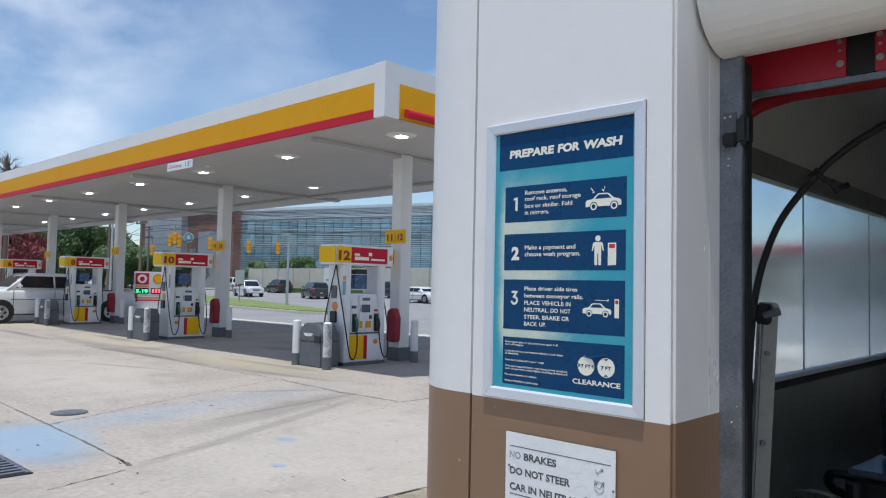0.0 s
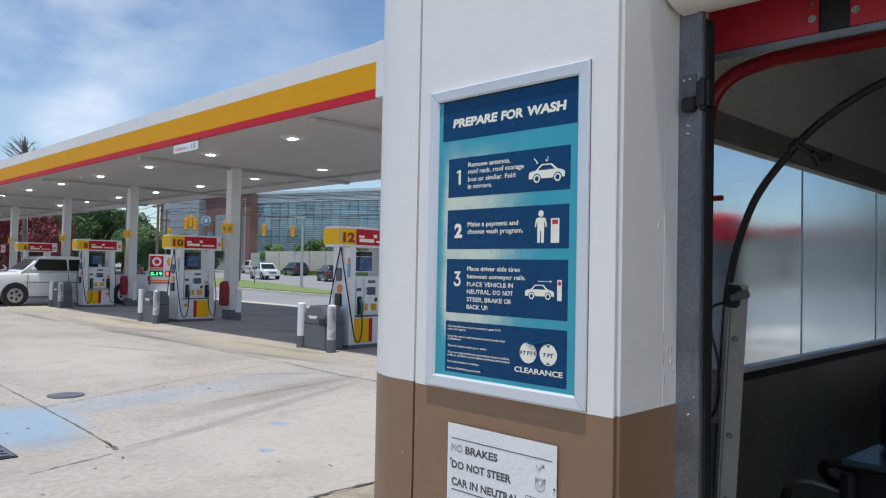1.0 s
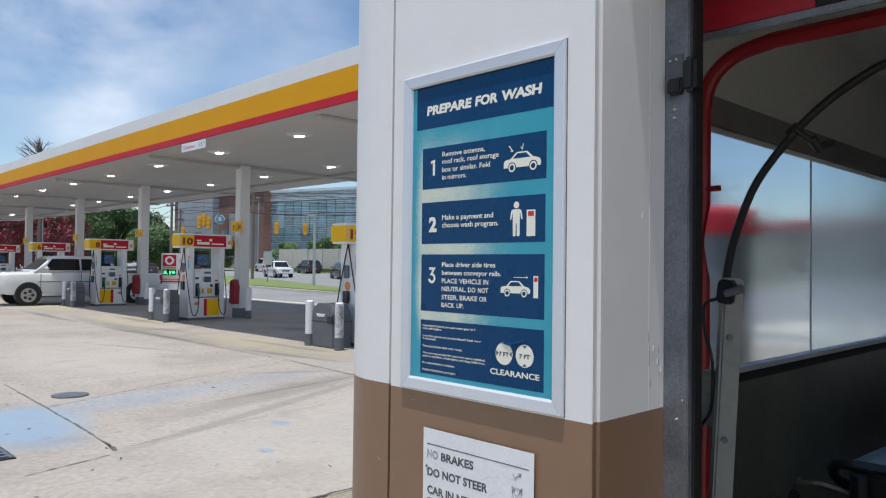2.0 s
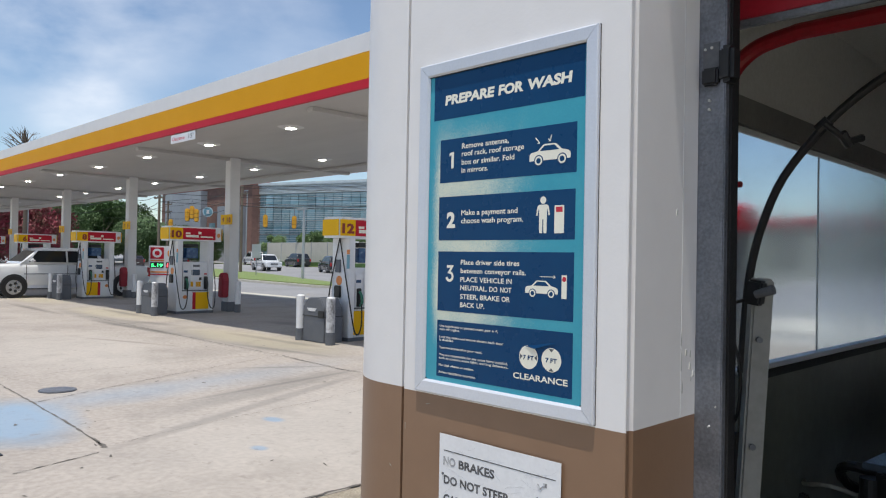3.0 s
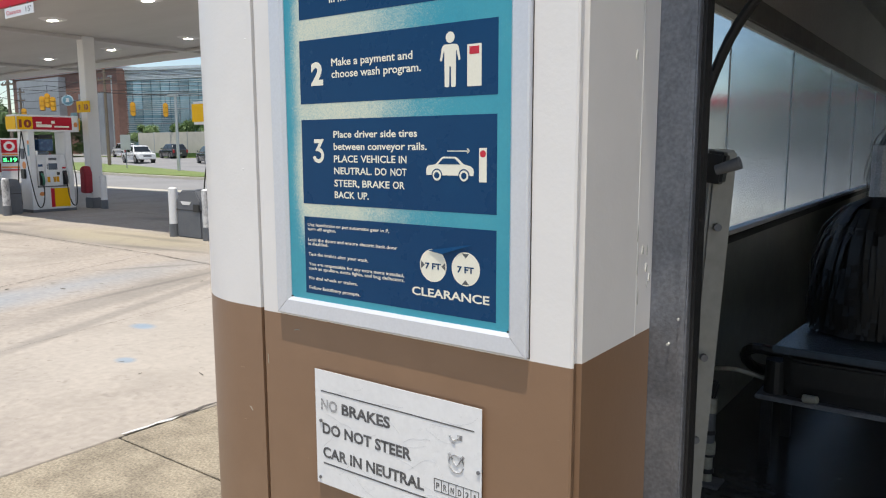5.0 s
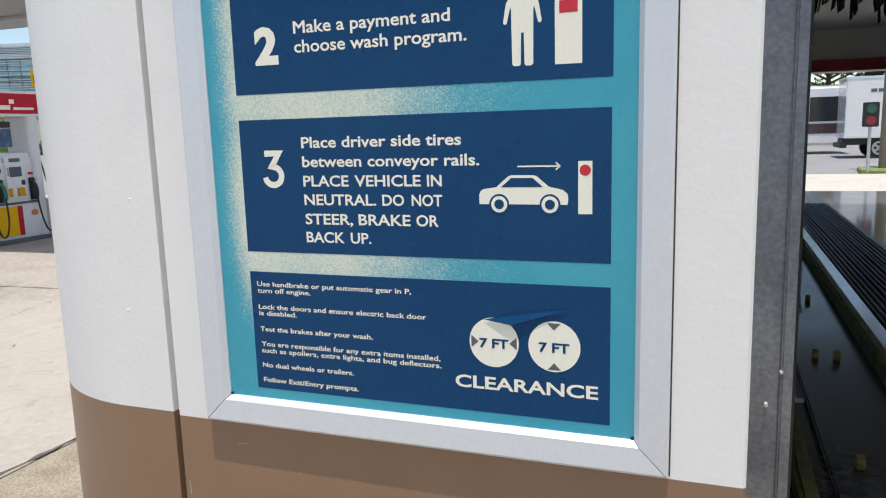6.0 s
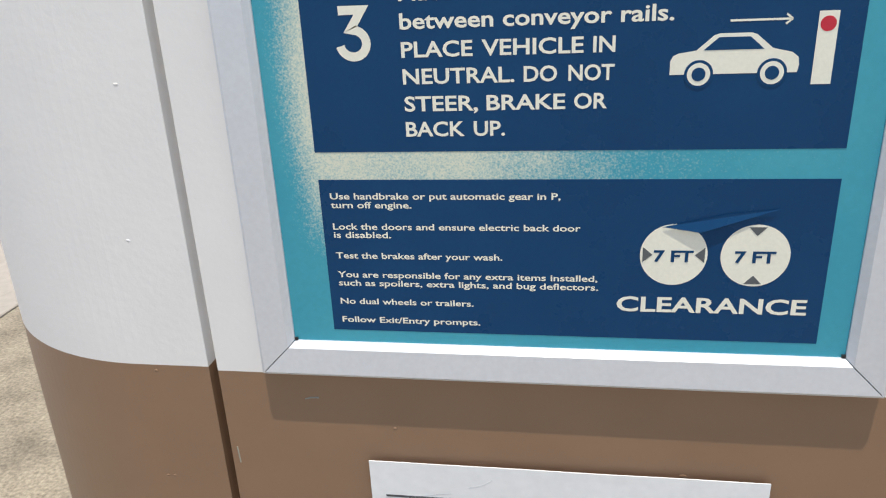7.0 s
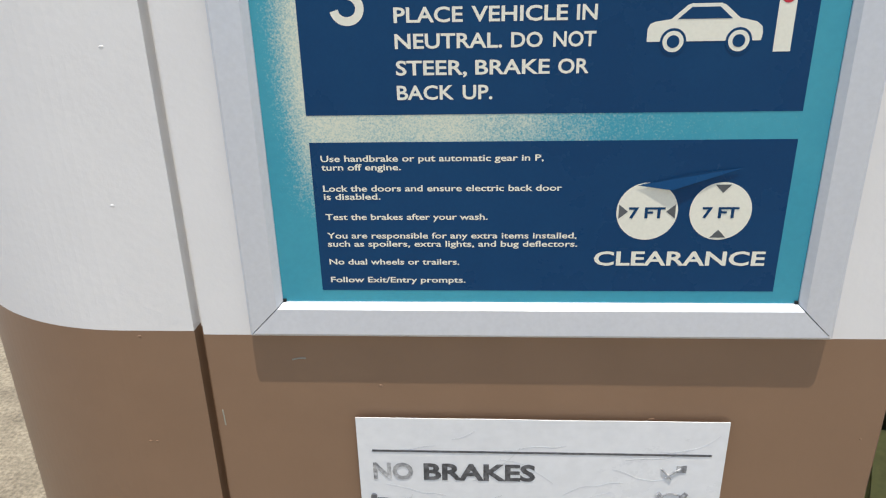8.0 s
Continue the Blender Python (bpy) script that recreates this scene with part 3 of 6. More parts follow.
for i, (x0, x1) in enumerate(((-1.06, -0.635), (-0.557, -0.25), (-0.17, 0.2))):
    flap = box(x0, x1, 2.425, 2.433, 2.312, 2.62, 0.002)
    f = part("valance_flap", flap, VINYL, door, "red vinyl valance flap")
    for x in ((x1 - 0.015,) if i == 0 else (x0 + 0.015, x1 - 0.015)):
        for z, r in ((2.42, 0.009), (2.392, 0.006), (2.352, 0.011)):
            part("rivet", disc(x, z, r, 2.419, 2.426, 14), STAINLESS, f, "zinc washer")
# Added black board, so the gaps between flaps look like unlit opening.
part("dark_gap_board", box(-1.06, 2.5, 2.4345, 2.442, 2.315, 2.64), BRUSH, door)
part("valance_angle", box(-1.06, 2.5, 2.424, 2.444, 2.290, 2.3105, 0.003), GALV, door, "zinc bottom angle")

# tunnel shell
T0, T1, WX0, WX1 = 2.445, 16.0, -1.66, 2.9
SILL, HEAD, CEIL = 1.13, 2.35, 3.15
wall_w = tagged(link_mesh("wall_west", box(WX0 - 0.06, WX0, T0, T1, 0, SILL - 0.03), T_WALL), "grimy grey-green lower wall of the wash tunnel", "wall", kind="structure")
tagged(link_mesh("wall_west_upper", box(WX0 - 0.06, WX0, T0, T1, HEAD, CEIL + 0.1), T_CEIL), "dull grey upper wall above the tunnel windows", "wall", kind="structure")
tagged(link_mesh("trim", box(WX0 - 0.06, WX0 + 0.010, T0, T1, SILL - 0.03, SILL, 0.004), ALU), "thin pale metal window sill", "trim", kind="structure")
# Black strip makes the dark line below the sill.
tagged(link_mesh("trim_3", box(WX0 + 0.0005, WX0 + 0.016, T0, T1, SILL - 0.075, SILL - 0.0305, 0.003), RUBBER), "dark strip under the window sill", "trim", kind="structure")
tagged(link_mesh("trim_2", box(WX0 - 0.02, WX0 + 0.06, T0, T1, HEAD - 0.012, HEAD + 0.14, 0.01), POST), "grey head beam above the windows", "trim", kind="structure")
win = root("window_1", pose(0, 0, 0), "long band of frosted window panes in the tunnel wall", "window", kind="structure")
ys = [2.445, 3.74, 5.43, 7.13, 8.83, 10.53, 12.23, 13.93, 16.0]
for a, b in zip(ys, ys[1:]):
    pn = part("pane", box(WX0 - 0.045, WX0 - 0.037, a + 0.002, b - 0.002, SILL, HEAD), PANE if a < 5 else PANE_FROSTED, win)
    pn.visible_shadow = False
    part("mullion", box(WX0 - 0.048, WX0 - 0.034, b - 0.003, b + 0.003, SILL, HEAD), STEELPOLE, win)
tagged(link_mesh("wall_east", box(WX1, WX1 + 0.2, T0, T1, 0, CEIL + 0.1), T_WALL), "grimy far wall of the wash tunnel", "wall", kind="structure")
tagged(link_mesh("ceiling", box(WX0 - 0.06, WX1 + 0.2, T0, T1, CEIL, CEIL + 0.15), T_CEIL), "dull grey tunnel ceiling", "ceiling", kind="structure")
tagged(link_mesh("wall_front_header", box(-1.66, 3.1, 2.24, 2.42, 2.9, 3.4), WHITE), "white wall above the wash entrance", "wall", kind="structure")
tagged(link_mesh("wall_front_west", box(-2.24, -1.66, 2.405, 2.44, 0.0, 3.4), WHITE), "white front wall behind the pillar", "wall", kind="structure")
tagged(link_mesh("wall_front_inner", box(-1.66, -0.945, 2.335, 2.42, 0.0, 3.0), T_CEIL), "inner face of the entrance wall", "wall", kind="structure")
tagged(link_mesh("wall_front_east", box(2.55, 3.1, 1.917, 2.42, 0.0, 3.4), WHITE), "white entrance pillar on the other side", "wall", kind="structure")
tagged(link_mesh("wall_exit_header", box(WX0 - 0.06, WX1 + 0.2, T1, T1 + 0.25, 2.42, 3.4), T_CEIL), "header above the tunnel exit", "wall", kind="structure")
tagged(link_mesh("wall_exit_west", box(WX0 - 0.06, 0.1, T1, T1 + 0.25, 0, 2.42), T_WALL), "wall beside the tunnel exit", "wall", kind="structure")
tagged(link_mesh("floor", box(WX0 - 0.06, WX1 + 0.2, 2.3, 19.6, -0.055, 0.003), T_FLOOR), "wet dark concrete tunnel floor", "floor", kind="structure")
tagged(link_mesh("exit_beam", box(WX0, WX1, T1 - 0.35, T1 - 0.05, 2.42, 2.62, 0.01), T_RED), "dark red beam over the tunnel exit", "beam", kind="structure")

tagged(link_mesh("roof", box(-2.28, 3.12, 2.43, 16.27, 3.31, 3.5), WHITE), "flat white roof of the wash building", "roof", kind="structure")

# ---- wash instruction sign ----
SY = 1.911
sign = root("instruction_sign", pose(-1.316, SY, 1.745), "framed blue and turquoise car wash instruction poster on the pillar", "sign")
OX, OZ = -1.316, 1.745
FX0, FX1, FZ0, FZ1, FW = -1.6075, -1.020, 1.290, 2.198, 0.036


def local(bm):
    bm.transform(Matrix.Translation((-OX, -SY, -OZ)))
    return bm


part("poster_sheet", local(box(FX0 + 0.02, FX1 - 0.02, 1.9085, 1.9135, FZ0 + 0.02, FZ1 - 0.02)), POSTER, sign, "sun-bleached turquoise backing sheet")
FY0, FY1 = 1.8985, 1.9165


def rail_piece(p, q, r, s):
    """One mitred frame rail: outer edge p-q, inner edge s-r, with a raised outer ridge sloping in."""
    bm = bmesh.new()
    o = [Vector((x, 0, z)) for x, z in (p, q, r, s)]
    back = [bm.verts.new((v.x, FY1, v.z)) for v in o]
    mid = 0.84
    outer = [bm.verts.new((v.x, FY0 + 0.002, v.z)) for v in o[:2]]
    ridge = [bm.verts.new((o[i].x + (o[3 - i].x - o[i].x) * 0.08, FY0, o[i].z + (o[3 - i].z - o[i].z) * 0.08)) for i in (0, 1)]
    step = [bm.verts.new((o[i].x + (o[3 - i].x - o[i].x) * mid, FY0 + 0.0015, o[i].z + (o[3 - i].z - o[i].z) * mid)) for i in (0, 1)]
    lip = [bm.verts.new((o[3 - i].x, FY0 + 0.008, o[3 - i].z)) for i in (0, 1)]
    chain = [(back[0], back[1]), tuple(outer), tuple(ridge), tuple(step), tuple(lip), (back[3], back[2])]
    for (a, b), (c, d) in zip(chain, chain[1:]):
        bm.faces.new((a, b, d, c))
    for k in (0, 1):
        bm.faces.new([c[k] for c in chain])
    bmesh.ops.recalc_face_normals(bm, faces=bm.faces[:])
    return bm


g = 0.0006
ix0, ix1, iz0, iz1 = FX0 + FW, FX1 - FW, FZ0 + FW, FZ1 - FW
for p4 in (((FX0 + g, FZ1), (FX1 - g, FZ1), (ix1 - g, iz1), (ix0 + g, iz1)), ((FX1 - g, FZ0), (FX0 + g, FZ0), (ix0 + g, iz0), (ix1 - g, iz0)),
           ((FX0, FZ0 + g), (FX0, FZ1 - g), (ix0, iz1 - g), (ix0, iz0 + g)), ((FX1, FZ1 - g), (FX1, FZ0 + g), (ix1, iz0 + g), (ix1, iz1 - g))):
    part("frame_rail", local(rail_piece(*p4)), ALU, sign, "mitred brushed aluminium frame rail")

# Oversized dark backing plate draws the shadow line round the frame.
part("shadow_gap", local(box(FX0 - 0.0016, FX1 + 0.0016, 1.9098, 1.9125, FZ0 - 0.0016, FZ1 + 0.0016)), SEAM, sign, "dark backing edge drawn as the frame's outer shadow line")
# Black strip puts in the shade along the inner top edge.
for x0, x1, z0, z1 in ((ix0, ix1, iz1 - 0.0009, iz1 + 0.001),):
    part("inner_shade_strip", local(box(x0, x1, 1.9050, 1.9086, z0, z1)), RUBBER, sign, "thin black strip drawn as the shade under the top rail")
for x0 in (ix0 + 0.0005, ix1 - 0.0035):
    part("corner_key", local(box(x0, x0 + 0.003, 1.9060, 1.9086, iz0 + 0.0002, iz0 + 0.003)), RUBBER, sign, "black corner key")

PY, TY = 1.90825, 1.90800


def panel(name, x0, x1, z0, z1, label):
    return part(name, local(box(x0, x1, PY, 1.9086, z0, z1)), NAVY, sign, label)


def line(owner, s, x0, x1, z, cap, bold=0.016, slant=0.0, mat=None, name="text_line"):
    return part(name, local(letters(s, x0, x1, z, cap, TY, bold, slant)), mat or CREAM, owner)


def words(owner, s, x0, x1, z, cap, spans, bold=0.016, slant=0.0):
    """A line set word by word: spans holds where each word begins and ends as shares of the line."""
    for w, (a, b) in zip(s.split(), spans):
        line(owner, w, x0 + (x1 - x0) * a, x0 + (x1 - x0) * b, z, cap, bold, slant)


def flat(owner, name, bm, mat=None, label=""):
    return part(name, local(bm), mat or CREAM, owner, label)


def hump(cx, cz, w, back=False):
    """Outline of a small saloon car seen from the side, w long, with its windows left open below the roof."""
    u = w / 100
    pts = [(0, 9), (0, 20), (2, 24), (6, 26), (20, 28), (33, 39.5), (37, 41), (62, 41), (66, 39.5), (79, 28.5), (94, 25), (99, 21), (100, 15), (99, 9)]
    return [(cx - w / 2 + x * u, cz + (y - 20) * u) for x, y in pts]


def car_sign(owner, cx, cz, w):
    c = flat(owner, "car_symbol", prism(hump(cx, cz, w), TY, TY + 0.0002, 'y'), CREAM, "cream car symbol")
    u = w / 100
    win = [(25.5, 28), (37, 38), (61, 38), (72.5, 28)]
    part("car_symbol_window", local(prism([(cx - w / 2 + x * u, cz + (y - 20) * u) for x, y in win], TY - 0.0002, TY, 'y')), NAVY, c)
    for wx in (23, 80):
        part("car_symbol_wheel", local(disc(cx - w / 2 + wx * u, cz - 11 * u, 11.5 * u, TY - 0.0002, TY, 24)), NAVY, c)
        part("car_symbol_wheel", local(disc(cx - w / 2 + wx * u, cz - 11 * u, 9.2 * u, TY - 0.0004, TY - 0.0002, 24)), CREAM, c)
        part("car_symbol_wheel", local(disc(cx - w / 2 + wx * u, cz - 11 * u, 5.5 * u, TY - 0.0006, TY - 0.0004, 24)), NAVY, c)
    return c


def ribbon(pts, width, y):
    """A flat stroke of even width through (x, z) points, facing -y."""
    bm = bmesh.new()
    ps = [Vector((a, b)) for a, b in pts]
    prev = None
    for i, p in enumerate(ps):
        d0 = (p - ps[i - 1]).normalized() if i else (ps[1] - p).normalized()
        d1 = (ps[i + 1] - p).normalized() if i < len(ps) - 1 else d0
        n0, n1 = Vector((-d0.y, d0.x)), Vector((-d1.y, d1.x))
        m = (n0 + n1).normalized()
        k = width / 2 / max(0.5, m.dot(n0))
        row = (bm.verts.new((p.x + m.x * k, y, p.y + m.y * k)), bm.verts.new((p.x - m.x * k, y, p.y - m.y * k)))
        if prev:
            bm.faces.new((prev[0], prev[1], row[1], row[0]))
        prev = row
    bmesh.ops.recalc_face_normals(bm, faces=bm.faces[:])
    return bm


tp = panel("title_panel", -1.556, -1.059, 2.040, 2.170, "navy title panel")
words(tp, "PREPARE FOR WASH", -1.514, -1.094, 2.080, 0.0285, ((0, 0.425), (0.455, 0.650), (0.682, 1)), 0.05, 0.09)
p1 = panel("step_panel", -1.529, -1.079, 1.866, 1.984, "navy first step panel")
flat(p1, "numeral", prism([(-1.4865, 1.904), (-1.4775, 1.904), (-1.4775, 1.948), (-1.4845, 1.948), (-1.4945, 1.9445), (-1.4935, 1.9380), (-1.4865, 1.9400)], TY, TY + 0.0002, 'y'))
for s, x1, z in (("Remove antenna,", -1.285, 1.9545), ("roof rack, roof storage", -1.236, 1.934), ("box or similar. Fold", -1.266, 1.911), ("in mirrors.", -1.353, 1.8895)):
    line(p1, s, -1.448, x1, z, 0.0148)
cs = car_sign(p1, -1.157, 1.914, 0.122)
for a, b in (((-1.200, 1.957), (-1.187, 1.943)), ((-1.152, 1.960), (-1.156, 1.945)), ((-1.187, 1.943), (-1.194, 1.943)), ((-1.156, 1.945), (-1.161, 1.951))):
    part("antenna_mark", local(rod((a[0], TY, a[1]), (b[0], TY, b[1]), 0.0012, seg=6)), CREAM, p1)
p2 = panel("step_panel", -1.5305, -1.081, 1.709, 1.8275, "navy second step panel")
line(p2, "2", -1.500, -1.468, 1.745, 0.046, 0.05, name="numeral")
line(p2, "Make a payment and", -1.446, -1.253, 1.776, 0.0150)
line(p2, "choose wash program.", -1.446, -1.235, 1.7545, 0.0150)
half = [(0.0, 1.7935), (0.0105, 1.7935), (0.0150, 1.7915), (0.0172, 1.7880), (0.0205, 1.7690), (0.0190, 1.7668), (0.0168, 1.7675), (0.0128, 1.7835), (0.0118, 1.7825), (0.0112, 1.7265), (0.0095, 1.7245), (0.0035, 1.7245), (0.0020, 1.7262), (0.0014, 1.7580)]
fig = flat(p2, "upright_symbol", prism([(-1.174 + a, b) for a, b in half] + [(-1.174 - a, b) for a, b in half[:0:-1]], TY, TY + 0.0002, 'y'), CREAM, "cream upright symbol")
part("symbol_head", local(disc(-1.174, 1.8045, 0.0090, TY, TY + 0.0002, 24)), CREAM, fig)
k2 = flat(p2, "kiosk_symbol", box(-1.1400, -1.1122, TY, TY + 0.0002, 1.724, 1.7905), CREAM, "cream pay kiosk symbol")
part("kiosk_screen", local(box(-1.1355, -1.1167, TY - 0.0002, TY, 1.7745, 1.7868)), PRINT_RED, k2)
p3 = panel("step_panel", -1.530, -1.082, 1.5175, 1.679, "navy third step panel")
arc3 = [(-1.4855 + 0.0115 * math.cos(radians(a)), 1.6115 + 0.0110 * math.sin(radians(a))) for a in range(80, -171, -10)]
flat(p3, "numeral", ribbon([(-1.4965, 1.6385), (-1.4765, 1.6385), (-1.4870, 1.6230)] + arc3, 0.0075, TY))
for s, x1, z in (("Place driver side tires", -1.244, 1.6445), ("between conveyor rails.", -1.2235, 1.622)):
    line(p3, s, -1.4445, x1, z, 0.0138, 0.02)
for s, x1, z, spans in (("PLACE VEHICLE IN", -1.268, 1.599, ((0, 0.343), (0.386, 0.857), (0.90, 1))), ("NEUTRAL. DO NOT", -1.268, 1.5767, ((0, 0.538), (0.582, 0.738), (0.79, 1))),
                        ("STEER, BRAKE OR", -1.273, 1.5535, ((0, 0.372), (0.415, 0.80), (0.842, 1))), ("BACK UP.", -1.358, 1.5315, ((0, 0.60), (0.69, 1)))):
    words(p3, s, -1.4445, x1, z, 0.0138, spans, 0.02)
car_sign(p3, -1.1755, 1.590, 0.098)
k3 = flat(p3, "kiosk_symbol", box(-1.1162, -1.1015, TY, TY + 0.0002, 1.5695, 1.625), CREAM, "cream signal post symbol")
part("signal_dot", local(disc(-1.1088, 1.6155, 0.0058, TY - 0.0002, TY, 24)), PRINT_RED, k3)
arrow = box(-1.181, -1.136, TY, TY + 0.0002, 1.6192, 1.6208)
arrow = merge(arrow, turned(box(-0.006, 0, TY, TY + 0.0002, -0.0007, 0.0007), Matrix.Translation((-1.135, 0, 1.62)) @ Matrix.Rotation(radians(38), 4, 'Y')))
arrow = merge(arrow, turned(box(-0.006, 0, TY, TY + 0.0002, -0.0007, 0.0007), Matrix.Translation((-1.135, 0, 1.62)) @ Matrix.Rotation(radians(-38), 4, 'Y')))
flat(p3, "arrow_symbol", arrow)
p4 = panel("notes_panel", -1.5295, -1.082, 1.339, 1.492, "navy notes and clearance panel")
for s, x1, z in (("Use handbrake or put automatic gear in P,", -1.310, 1.4735), ("turn off engine.", -1.444, 1.4650), ("Lock the doors and ensure electric back door", -1.292, 1.4440), ("is disabled.", -1.465, 1.4358), ("Test the brakes after your wash.", -1.362, 1.4150), ("You are responsible for any extra items installed,", -1.276, 1.3955), ("such as spoilers, extra lights, and bug deflectors.", -1.275, 1.3868), ("No dual wheels or trailers.", -1.390, 1.3675), ("Follow Exit/Entry prompts.", -1.384, 1.3478)):
    line(p4, s, -1.520, x1, z, 0.0066, 0.017)
for cx, side in ((-1.211, True), (-1.1425, False)):
    c = flat(p4, "clearance_disc", disc(cx, 1.4228, 0.0288, TY, TY + 0.0002, 48), CREAM, "cream clearance disc")
    part("text_line", local(letters("7 FT", cx - 0.0170, cx + 0.0170, 1.4165, 0.0118, TY - 0.0003, 0.03)), NAVY, c)
    for sgn in (1, -1):
        if side:
            tri = [(cx + sgn * 0.0265, 1.4300), (cx + sgn * 0.0265, 1.4156), (cx + sgn * 0.0180, 1.4228)]
        else:
            tri = [(cx - 0.0075, 1.4228 + sgn * 0.0265), (cx + 0.0075, 1.4228 + sgn * 0.0265), (cx, 1.4228 + sgn * 0.0185)]
        part("arrowhead", local(prism(tri, TY - 0.0002, TY, 'y')), PRINT_GREY, c)
line(p4, "CLEARANCE", -1.2582, -1.0945, 1.3672, 0.0160, 0.024)
# lifted crease in the laminate
bm = bmesh.new()
v = [bm.verts.new(c) for c in ((-1.222, TY - 0.0008, 1.4490), (-1.190, TY - 0.0035, 1.4450), (-1.125, TY - 0.0009, 1.4662), (-1.170, TY - 0.0009, 1.4610))]
bm.faces.new((v[0], v[1], v[2]))
bm.faces.new((v[0], v[2], v[3]))
flat(p4, "lifted_crease", bm, NAVY, "lifted crease in the laminate")

# ---- laminated paper notice ----
notice = root("paper_notice", Matrix.Translation((-0.00150, -0.0045, 0.00950)) @ Matrix.Diagonal((0.9941, 1, 0.9941, 1)), "crackled laminated white paper notice screwed below the sign", "notice")
NY = FACE - 0.0035
nb = bmesh.new()
bmesh.ops.create_grid(nb, x_segments=28, y_segments=18, size=1)
for v in nb.verts:
    u, w = v.co.x, v.co.y
    x, z = -1.3115 + u * 0.2015, 1.0645 + w * 0.1205
    curl = 0.006 * max(0, abs(u) - 0.75) * 4 * (1 if w > 0 else 0.3) * max(0, w)
    v.co = Vector((x, NY - curl * 0.02 + 0.0001 * noise.noise((x * 22, z * 22, 0)), z + 0.0008 * noise.noise((x * 9, 3, 0))))
ex = bmesh.ops.extrude_face_region(nb, geom=nb.faces[:])
for e in ex["geom"]:
    if isinstance(e, bmesh.types.BMVert):
        e.co.y += 0.0012
bmesh.ops.recalc_face_normals(nb, faces=nb.faces[:])
part("sheet", nb, PAPER, notice)
NT = NY - 0.0005
for s, x0, x1, z in (("NO", -1.497, -1.4520, 1.1035), ("BRAKES", -1.4400, -1.3150, 1.1035), ("DO NOT STEER", -1.4945, -1.2640, 1.0540), ("CAR IN NEUTRAL", -1.4945, -1.2350, 1.0035)):
    part("text_line", letters(s, x0, x1, z, 0.0245, NT, 0.035), INK_FADED if s == "NO" else INK, notice, "worn black lettering")
part("rule_line", box(-1.497, -1.125, NT, NT + 0.0005, 1.1405, 1.1430), INK, notice)
part("rule_line", box(-1.494, -1.124, NT, NT + 0.0005, 0.9885, 0.9915), INK, notice)
gb = None
for i in range(7):
    x = -1.2115 + i * 0.016
    gb = box(x - 0.0007, x + 0.0007, NT, NT + 0.0005, 1.011, 1.034, bm=gb)
for z in (1.011, 1.034):
    gb = box(-1.2115, -1.1155, NT, NT + 0.0005, z - 0.0007, z + 0.0007, bm=gb)
part("gear_boxes", gb, INK, notice)
for i, ch in enumerate("PRND21"):
    w = 0.0075 if ch != "1" else 0.004
    part("gear_letter", letters(ch, -1.2035 + i * 0.016 - w / 2, -1.2035 + i * 0.016 + w / 2, 1.016, 0.0125, NT, 0.02), INK, notice)
ic = tube([(-1.163 + 0.016 * math.cos(a * 0.6), NT, 1.0735 + 0.016 * math.sin(a * 0.6)) for a in range(11)], 0.0011, 5)
ic = tube([(-1.175, NT, 1.086), (-1.163, NT, 1.070), (-1.151, NT, 1.086)], 0.0013, 5, ic)
ic = tube([(-1.179, NT, 1.090), (-1.174, NT, 1.084)], 0.003, 5, ic, 1)
ic = tube([(-1.147, NT, 1.090), (-1.152, NT, 1.084)], 0.003, 5, ic, 1)
part("wheel_drawing", ic, INK_FADED, notice, "worn drawing of a steering wheel")
ic = tube([(-1.177, NT, 1.123), (-1.166, NT, 1.110)], 0.0014, 5, None, 1)
ic = tube([(-1.172, NT, 1.112), (-1.156, NT, 1.124)], 0.0012, 5, ic, 1)
ic = box(-1.161, -1.150, NT, NT + 0.0005, 1.118, 1.128, bm=ic)
part("pedal_drawing", ic, INK_FADED, notice, "worn drawing of a pedal")
for x, z in ((-1.498, 1.0785), (-1.116, 1.070), (-1.503, 0.957), (-1.117, 0.954)):
    part("screw", disc(x, z, 0.0035, NT - 0.002, FACE + 0.012, 12), GALV, notice, "rusty screw head")
# crackle lines in the laminate
rc = random.Random(4)
for i in range(30):
    x, z = -1.309 + rc.uniform(-0.19, 0.15), 1.0645 + rc.uniform(-0.10, 0.11)
    pts = [(x, NY - 0.0001, z)]
    ang = rc.uniform(-0.6, 0.6)
    for k in range(5):
        ang += rc.uniform(-0.35, 0.35)
        x, z = x + 0.014 * math.cos(ang), z + 0.014 * math.sin(ang)
        if abs(x + 1.309) > 0.198 or abs(z - 1.0645) > 0.115:
            break
        pts.append((x, NY - 0.0001, z))
    if len(pts) > 2:
        part("crackle", tube(pts, 0.0002, 4, None, 2), CRACKLE, notice)


# ---- tunnel equipment ----
post = root("camera_post", pose(0, 0, 0), "leaning grey-white steel post with bolts inside the entrance", "post")
P0, P1 = Vector((-1.02, 2.625, 0.0)), Vector((-0.932, 2.615, 1.62))
pb = box(-0.030, 0.030, -0.02, 0.02, 0, (P1 - P0).length, 0.006)
pb.transform(Matrix.Translation(P0) @ (P1 - P0).to_track_quat('Z', 'Y').to_matrix().to_4x4() @ Matrix.Rotation(radians(-38), 4, 'Z'))
part("post_body", pb, POST, post)
for t in (0.20, 0.39, 0.58, 0.705, 0.893):
    c = P0.lerp(P1, t) + Vector((0.012, -0.022, 0))
    part("bolt", rod(c, c + Vector((0.006, -0.008, 0)), 0.009, seg=8), GREY, post)
